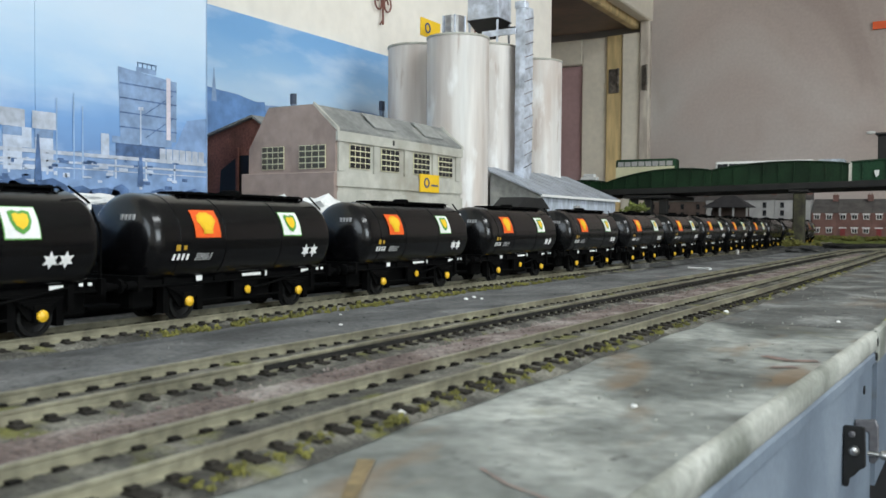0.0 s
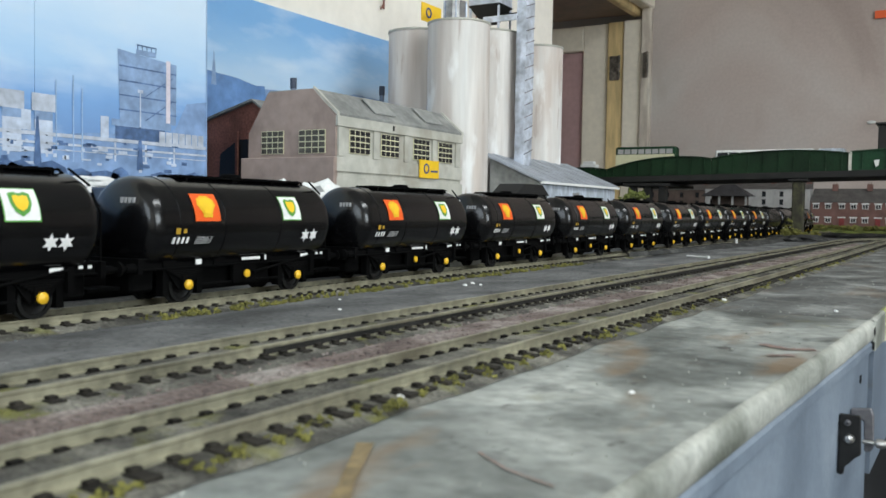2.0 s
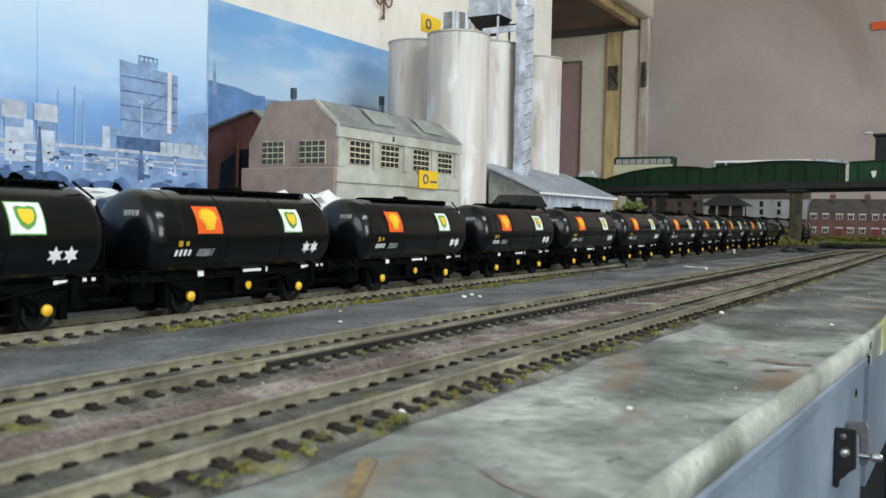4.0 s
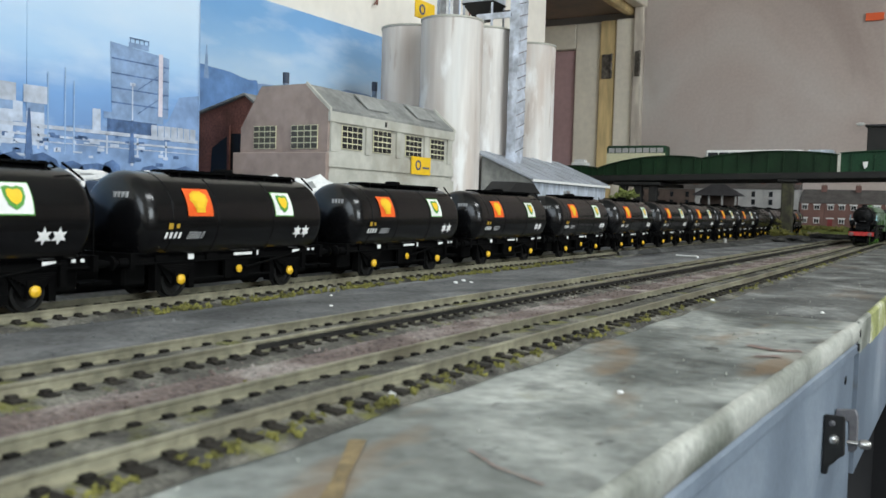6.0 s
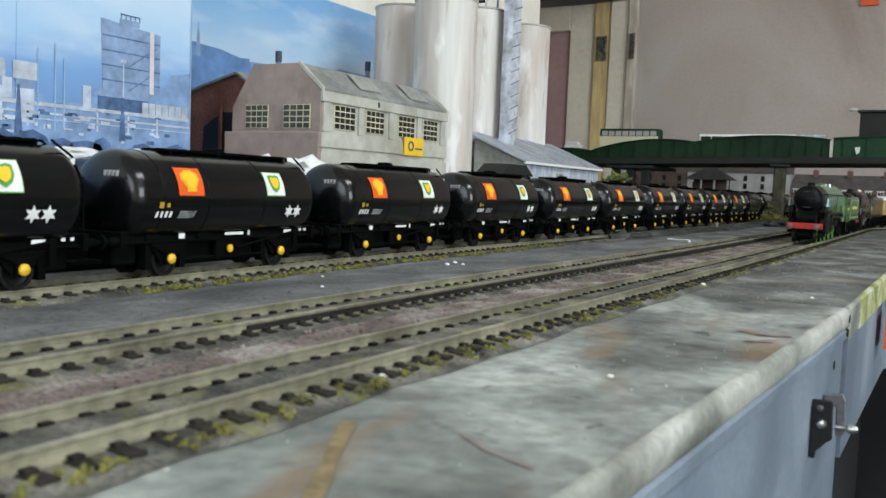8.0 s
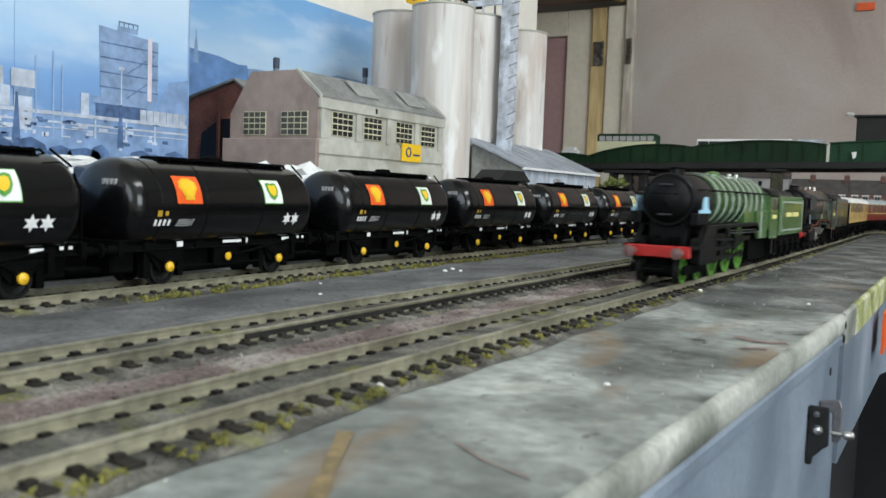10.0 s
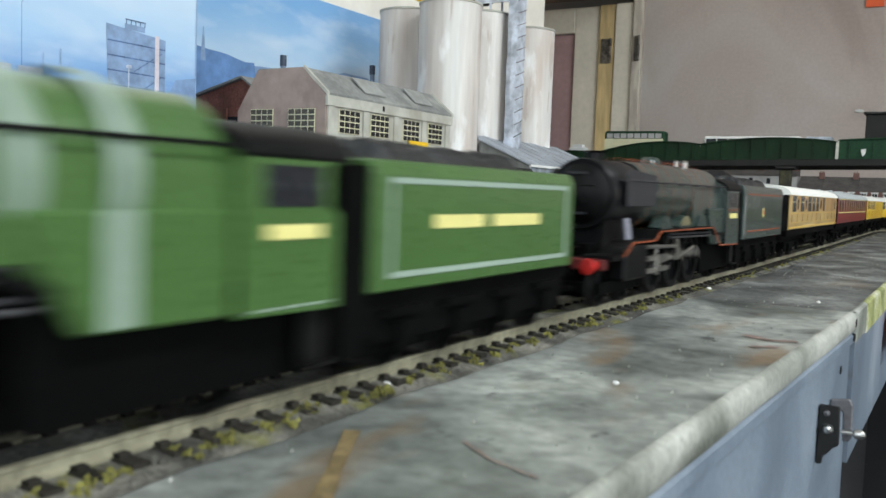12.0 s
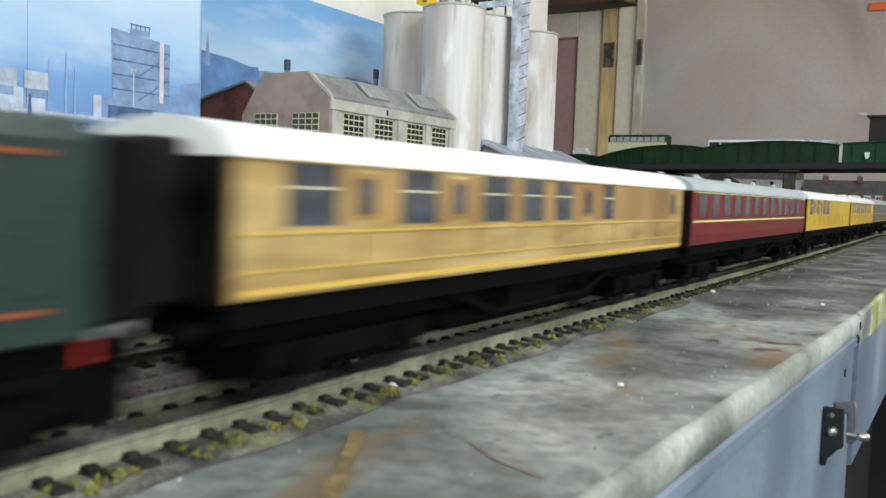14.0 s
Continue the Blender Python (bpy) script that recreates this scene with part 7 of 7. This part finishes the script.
    part("drawgear", boxes((-0.0085, 0.0085, long + 0.0016, long + 0.0120, 0.0030, 0.0110)), M["chassis"], t)
    return t


def coach(label, side, roof, plan, long, line=None, vents=True):
    """A bogie coach. plan: (start, end, kind) along the side: w window, d door light, p dark panel."""
    c = thing("railway_coach", label, "railway coach", group="passenger coaches")
    x = 0.0166
    bm = bmesh.new()
    prism(bm, [(-x + 0.0006, 0.0194), (x - 0.0006, 0.0194), (x, 0.0235), (x, 0.0430), (-x, 0.0430), (-x, 0.0230)], "y", 0.0, long)
    body = part("body", bm, M[side], c)
    bm = bmesh.new()
    pts = [(0.0172 * math.cos(a) ** 1.0 if abs(math.cos(a)) > 0 else 0, 0.0428 + 0.0067 * math.sin(a) ** 0.85) for a in np.linspace(0, math.pi, 20)]
    prism(bm, pts, "y", -0.0015, long + 0.0015)
    top = part("roof", bm, M[roof], c, smooth=True)
    for y in (-0.0016, long + 0.0012):
        part("end", boxes((-x + 0.0004, x - 0.0004, y, y + 0.0004, 0.0185, 0.0428)), M["loco_black"], c, "black coach end")
    for y, o in ((-0.0018, -1), (long + 0.0018, 1)):
        y0, y1 = sorted((y, y + o * 0.008))
        part("gangway", boxes((-0.0072, 0.0072, y0, y1, 0.0190, 0.0455)), M["loco_black"], c, "black bellows gangway", bevel=0.0006)
    if vents:
        for k in range(9):
            bm = bmesh.new()
            turned(bm, [(0.0017, 0.0484), (0.0017, 0.0506), (0.0001, 0.0512)], "z", (0.0035 if k % 2 else -0.0035, 0.018 + k * (long - 0.036) / 8, 0), 8)
            part("ventilator", bm, M[roof], top)
    for sx in (-1, 1):
        for a, b, kind in plan:
            s0, s1 = sorted((sx * (x - 0.0002), sx * (x + 0.00018)))
            z0, z1 = {"w": (0.0316, 0.0424), "d": (0.0325, 0.0412), "p": (0.0205, 0.0420)}[kind]
            win = part("window" if kind != "p" else "door_panel", boxes((s0, s1, a, b, z0, z1)), M["teak_dark" if kind in "pd" and side != "maroon" else "coach_glass"], body)
            if kind == "d":
                part("pane", boxes((min(sx * (x + 0.00018), sx * (x + 0.0003)), max(sx * (x + 0.00018), sx * (x + 0.0003)), a + 0.001, b - 0.001, z0 + 0.001, z1 - 0.001)), M["coach_glass"], win)
            if kind == "w" and side != "maroon":
                p0, p1 = sorted((sx * (x + 0.00018), sx * (x + 0.0003)))
                part("glazing_bar", boxes((p0, p1, a, b, 0.0380, 0.0384)), M["bar"], win)
        q0, q1 = sorted((sx * (x + 0.0001), sx * (x + 0.00032)))
        if line == "teak_line":
            for z, w in ((0.0202, 0.0010), (0.0240, 0.0003), (0.0302, 0.0004), (0.0425, 0.0003)):
                part("beading", boxes((q0 - 0.0005 * (z < 0.021) * sx, q1, 0.001, long - 0.001, z, z + w)), M["teak_line"], body)
            taken = sorted((a, b) for a, b, _ in plan)
            gaps = [(b0 + 0.0012, a1 - 0.0012) for (_, b0), (a1, _) in zip(taken, taken[1:]) if a1 - b0 > 0.004]
            for a, b in gaps if side == "teak" else ():
                part("panel", boxes((min(sx * (x - 0.0002), sx * (x + 0.0001)), max(sx * (x - 0.0002), sx * (x + 0.0001)), a, b, 0.0312, 0.0420)), M["teak_red"], body)
            for k in range(11):
                y = 0.010 + k * (long - 0.02) / 10
                part("panel_bead", boxes((q0, q1, y, y + 0.0004, 0.0242, 0.0300)), M["teak_dark"], body)
        elif line:
            part("lining", boxes((q0, q1, 0.001, long - 0.001, 0.0292, 0.0300)), M[line], body, "cream waist line")
            part("lining", boxes((q0, q1, 0.001, long - 0.001, 0.0420, 0.0424)), M[line], body)
        f0, f1 = sorted((sx * 0.0125, sx * 0.0155))
        part("sole_bar", boxes((f0, f1, 0.0, long, 0.0150, 0.0195)), M["chassis"], c)
        bm = bmesh.new()
        mid = long / 2
        xr = sx * 0.0135
        for a, b in (((xr, mid - 0.058, 0.0158), (xr, mid - 0.030, 0.0085)), ((xr, mid - 0.030, 0.0085), (xr, mid + 0.030, 0.0085)), ((xr, mid + 0.030, 0.0085), (xr, mid + 0.058, 0.0158)),
                     ((xr, mid - 0.030, 0.0085), (xr, mid - 0.030, 0.0158)), ((xr, mid + 0.030, 0.0085), (xr, mid + 0.030, 0.0158))):
            rod(bm, a, b, 0.0008, 6)
        part("truss", bm, M["chassis"], c)
    part("battery_box", boxes((-0.0125, 0.0125, long / 2 - 0.022, long / 2 + 0.012, 0.0085, 0.0158)), M["chassis"], c)
    part("underframe", boxes((-0.0105, 0.0105, 0.004, long - 0.004, 0.0110, 0.0195)), M["chassis"], c)
    part("vacuum_tank", boxes((-0.0095, 0.0095, long / 2 - 0.050, long / 2 + 0.050, 0.0045, 0.0110)), M["chassis"], c, bevel=0.002)
    for yc in (0.038, long - 0.038):
        bg = part("bogie", boxes((-0.0100, 0.0100, yc - 0.026, yc + 0.026, 0.0035, 0.0110)), M["chassis"], c)
        for sx in (-1, 1):
            part("bogie_side", boxes((min(sx * 0.0116, sx * 0.0128), max(sx * 0.0116, sx * 0.0128), yc - 0.027, yc + 0.027, 0.0062, 0.0105)), M["chassis"], bg)
        for dy in (-0.0165, 0.0165):
            for sx in (-1, 1):
                bm = wheel_mesh(0.0062, 0.0026)
                bmesh.ops.translate(bm, vec=(sx * 0.0086, yc + dy, 0.0062), verts=bm.verts)
                part("wheel", bm, M["wheel"], bg)
                part("axle_box", boxes((min(sx * 0.0128, sx * 0.0148), max(sx * 0.0128, sx * 0.0148), yc + dy - 0.0025, yc + dy + 0.0025, 0.0045, 0.0100)), M["chassis"], bg)
    buffers(c, -0.0016, 0.0146, -1, M["chassis"])
    buffers(c, long + 0.0016, 0.0146, 1, M["chassis"])
    return c


engine_1, axles_1, rods_1 = locomotive("steam_locomotive", "bright green express steam locomotive with pale boiler bands", "loco_green", "smokebox_black", "lining", "lining",
                                       "wheel_green", "loco_black", "black", 0.185, 0.2105, 0.153, (0.064, 0.0945, 0.1260))
engine_2, axles_2, rods_2 = locomotive("steam_locomotive", "dark green express steam locomotive with thin orange lining", "dark_green", "smokebox_black", "orange_line", "orange_line",
                                       "loco_black", "gear", "wing", 0.176, 0.205, 0.150, (0.074, 0.1040, 0.1340))
# the second engine is a little shorter than the first
SHORT = 0.905
for ob in engine_2.children_recursive:
    if ob.name.startswith("axle") and ob.parent == engine_2:
        ob.location.y *= SHORT
    elif ob.type == "MESH" and not ob.name.startswith("wheel"):
        for v in ob.data.vertices:
            v.co.y *= SHORT
tender_1 = tender("engine_tender", "bright green tender with pale lining and cream lettering", "loco_green", "lining", "lettered")
tender_2 = tender("engine_tender", "dark green tender with orange lining and a crest", "dark_green", "orange_line", "crest")
BRAKE = [(0.012, 0.026, "w"), (0.031, 0.038, "d"), (0.047, 0.061, "w"), (0.067, 0.074, "d"), (0.082, 0.096, "w"), (0.104, 0.117, "w"), (0.125, 0.137, "w"), (0.146, 0.153, "d"),
         (0.163, 0.172, "w"), (0.236, 0.243, "d")]
OPEN = [(0.010 + k * 0.0225, 0.021 + k * 0.0225, "w") for k in range(12)]
coach_1 = coach("varnished teak brake coach with a white roof", "teak", "roof_white", BRAKE, 0.2535, "teak_line", vents=False)
coach_2 = coach("crimson coach with a cream waist line and grey roof", "maroon", "roof_grey", OPEN, 0.292, "cream")
coach_3 = coach("bright ochre teak coach with a pale roof", "amber_teak", "roof_white", BRAKE[:6], 0.272, "teak_line", vents=False)
coach_4 = coach("bright ochre teak coach with windows and pale roof", "amber_teak", "roof_white", OPEN[:10], 0.262, "teak_line")
coach_5 = coach("dark green coach at the end of the train", "dark_green", "roof_grey", OPEN[:10], 0.262, "teak_line")


# ---- small things on the boards ----
rnd = random.Random(31)
places = []
for k in range(260):
    s = rnd.uniform(-0.3, 1.1) if k > 120 else rnd.uniform(-0.05, 0.35)
    (x, y), (dx, dy) = on_line(NEAR, s)
    places.append((x + rnd.choice((1, 1, 1, -1)) * rnd.uniform(0.0125, 0.0165), y, 0.0009, rnd.uniform(0.0010, 0.0022)))
tufts("track_moss", "yellow-green moss between the sleeper ends", places, M["moss"], 0.0006, 12, 16)
places = []
for k in range(150):
    s = rnd.uniform(0.2, 0.62)
    (x, y), (dx, dy) = on_line(TANKS, s)
    places.append((x + rnd.uniform(0.014, 0.0225), y, 0.0007, rnd.uniform(0.0010, 0.0025)))
tufts("siding_moss", "yellow-green moss along the siding", places, M["moss"], 0.0009, 13, 10)


def crumbs(name, label, count, area, size, material, seed):
    """Loose grit: small broken pieces scattered over a stretch."""
    rnd = random.Random(seed)
    bm = bmesh.new()
    for _ in range(count):
        x, y = area(rnd)
        s = size * rnd.uniform(0.4, 1.2)
        q = Euler((rnd.uniform(0, 3), rnd.uniform(0, 3), rnd.uniform(0, 3))).to_matrix()
        vs = [bm.verts.new(Vector((x, y, s * 0.4 + 0.0006)) + q @ Vector(p) * s) for p in ((-1, 0, 0), (1, 0, 0), (0, -0.8, 0), (0, 0.8, 0), (0, 0, -0.7), (0, 0, 0.7))]
        for f in ((0, 2, 5), (2, 1, 5), (1, 3, 5), (3, 0, 5), (2, 0, 4), (1, 2, 4), (3, 1, 4), (0, 3, 4)):
            bm.faces.new([vs[i] for i in f])
    return tagged(solid(name, bm, material), label, "grit", kind="stuff")


crumbs("pink_grit", "pinkish loose ballast grains between the tracks", 1500, lambda r: (lambda y: (r.uniform(mid_x(y) + 0.015, near_x(y) - 0.015), y))(r.uniform(0.0, 0.9) ** 1.3), 0.0008, M["pink"], 1)
crumbs("track_grit", "grey ballast grains beside the rails", 2200,
       lambda r: (lambda y: (r.choice((near_x, mid_x))(y) + r.uniform(-0.017, 0.017), y))(r.uniform(0.0, 1.0) ** 1.2), 0.0007, M["ballast"], 2)
crumbs("yard_grit", "grey dusty grit on the yard", 900, lambda r: (r.uniform(-0.243, -0.185), r.uniform(0.1, 1.3)), 0.0006, M["yard"], 3)
crumbs("board_grit", "pale specks of dust and chips on the board", 260, lambda r: (r.uniform(-0.095, -0.035), r.uniform(0.08, 0.9)), 0.0004, M["edge"], 4)

for x, y, r in ((-0.100, 0.152, 0.0011), (-0.1005, 0.159, 0.0008), (-0.162, 0.398, 0.0017), (-0.225, 0.411, 0.0012), (-0.217, 0.405, 0.0010), (-0.222, 0.397, 0.0013),
                (-0.061, 0.185, 0.0008), (-0.043, 0.394, 0.0009), (-0.207, 0.270, 0.0008), (-0.230, 0.300, 0.0007), (-0.092, 0.410, 0.0012)):
    bm = bmesh.new()
    bmesh.ops.create_icosphere(bm, subdivisions=2, radius=r)
    for v in bm.verts:
        v.co *= 1 + 0.35 * noise.noise(v.co * 900)
        v.co.z *= 0.55
    bmesh.ops.translate(bm, vec=(x, y, r * 0.4 + 0.0008), verts=bm.verts)
    tagged(solid("white_chip", bm, M["foam"]), "small white chip lying by the tracks", "chip", group="white chips")

bm = bmesh.new()
rod(bm, (-0.213, 0.796, 0.0020), (-0.203, 0.792, 0.0018), 0.0008, 8)
rod(bm, (-0.203, 0.792, 0.0018), (-0.193, 0.786, 0.0022), 0.0008, 8)
rod(bm, (-0.193, 0.786, 0.0022), (-0.190, 0.783, 0.0018), 0.0012, 8)
tagged(solid("white_rod", bm, M["white"]), "short bent white rod lying on the yard", "rod")
nut = thing("loose_nut", "small dull metal nut lying on the yard", "nut")
bm = bmesh.new()
turned(bm, [(0.0018, 0.0010), (0.0042, 0.0010), (0.0044, 0.0035), (0.0042, 0.0052), (0.0018, 0.0052), (0.0018, 0.0010)], "z", (-0.236, 1.105, 0), 6)
part("body", bm, M["hinge"], nut)
bm = bmesh.new()
turned(bm, [(0.0001, 0.0052), (0.0026, 0.0052), (0.0026, 0.0098), (0.0014, 0.0110), (0.0001, 0.0112)], "z", (-0.236, 1.105, 0), 10)
part("pin", bm, M["steel"], nut, smooth=True)

# stains painted or spilt on the board, thin and with their own outline
M["rust"] = mat("rust_brown_stain", (0.26, 0.19, 0.09), 0.6, fine=500, coarse=120, vary=0.35, bump=0.1)
M["rust_red"] = mat("faded_red_stain", (0.27, 0.19, 0.165), 0.6, fine=500, coarse=120, vary=0.3, bump=0.1)


def stain(name, label, pts, width, material, seed, z=0.0003):
    rnd = random.Random(seed)
    bm = bmesh.new()
    rows = []
    for (x0, y0), (x1, y1) in zip(pts, pts[1:]):
        d = Vector((x1 - x0, y1 - y0, 0))
        n = Vector((-d.y, d.x, 0)).normalized()
        for k in range(8):
            c = Vector((x0, y0, z)) + d * k / 7
            w = width * rnd.uniform(0.6, 1.15)
            rows.append((bm.verts.new(c + n * w), bm.verts.new(c - n * w)))
    for r0, r1 in zip(rows, rows[1:]):
        bm.faces.new((r0[0], r1[0], r1[1], r0[1]))
    tagged(solid(name, bm, material), label, "stain", kind="structure")


stain("stain_1", "rust brown streak across the board", [(-0.068, 0.086), (-0.087, 0.121)], 0.0015, M["rust"], 1)
stain("stain_2", "thin faded red line on the board", [(-0.068, 0.127), (-0.060, 0.121), (-0.050, 0.117)], 0.0003, M["rust_red"], 2)
stain("stain_3", "brownish worn patch near the board edge", [(-0.052, 0.284), (-0.043, 0.278), (-0.036, 0.282)], 0.0022, M["rust_red"], 3)
stain("stain_4", "brownish worn patch near the board edge", [(-0.046, 0.262), (-0.040, 0.267)], 0.0020, M["rust_red"], 4)
stain("stain_5", "rust patch between the rails", [(-0.196, 0.640), (-0.188, 0.646)], 0.0022, M["rust_red"], 5, 0.0022)
tag = thing("orange_tag", "small orange tag on the side of the second board", "tag")
part("tag", boxes((-0.0195, -0.0180, 0.520, 0.555, -0.036, -0.014)), M["orange"], tag)


# ---- motion ----
# the leading buffer beam's distance along the near track, second by second
LEAD = [(0.0, 2.596), (2.0, 2.156), (4.0, 1.716), (6.5, 1.166), (7.5, 0.945), (8.2, 0.786), (9.2, 0.566), (10.3, 0.328), (10.5, 0.281), (11.0, 0.159), (11.5, 0.044),
        (12.0, -0.082), (12.5, -0.210), (13.0, -0.340), (13.5, -0.468), (14.0, -0.594)]
TRAIN = [(engine_1, 0.0, 0.209), (tender_1, 0.2225, 0.1020), (engine_2, 0.359, 0.189), (tender_2, 0.5580, 0.1105), (coach_1, 0.6945, 0.2535), (coach_2, 0.962, 0.292),
         (coach_3, 1.268, 0.272), (coach_4, 1.554, 0.262), (coach_5, 1.830, 0.262)]


def lead_at(t):
    ts, ss = [a for a, _ in LEAD], [b for _, b in LEAD]
    fine = np.arange(-0.6, 0.61, 0.1)
    return float(np.mean([np.interp(min(max(t + d, 0), 14), ts, ss) + (0.22 * -min(t + d, 0) if t + d < 0 else 0) - (0.258 * max(t + d - 14, 0)) for d in fine]))


def standing(front, long, t):
    s = lead_at(t) + front
    (x0, y0), _ = on_line(NEAR, s + 0.2 * long)
    (x1, y1), _ = on_line(NEAR, s + 0.8 * long)
    q = math.hypot(x1 - x0, y1 - y0)
    dx, dy = (x1 - x0) / q, (y1 - y0) / q
    return pose(x0 - dx * 0.2 * long, y0 - dy * 0.2 * long, RAIL_Z, 0, 0, math.degrees(math.atan2(-dx, dy)))


def motions():
    steps = [k * 0.25 for k in range(57)]
    for ob, front, long in TRAIN:
        walk(ob, [(t, standing(front, long, t)) for t in steps])
    ticks = [k / 30 for k in range(421)]
    gone = [lead_at(0) - lead_at(t) for t in ticks]
    for axles in (axles_1, axles_2):
        for axle, r in axles:
            y, z = axle.location.y, axle.location.z
            walk(axle, [(t, pose(0, y, z, math.degrees(g / r))) for t, g in zip(ticks, gone)])
    for rods, phase in ((rods_1, 0.0), (rods_2, math.pi)):
        for k, ob in enumerate(rods):
            turn = [g / 0.0128 + phase + k * math.pi / 2 for g in gone]
            walk(ob, [(t, pose(0, 0.0041 * math.cos(a), 0.0041 * math.sin(a))) for t, a in zip(ticks, turn)])


motions()
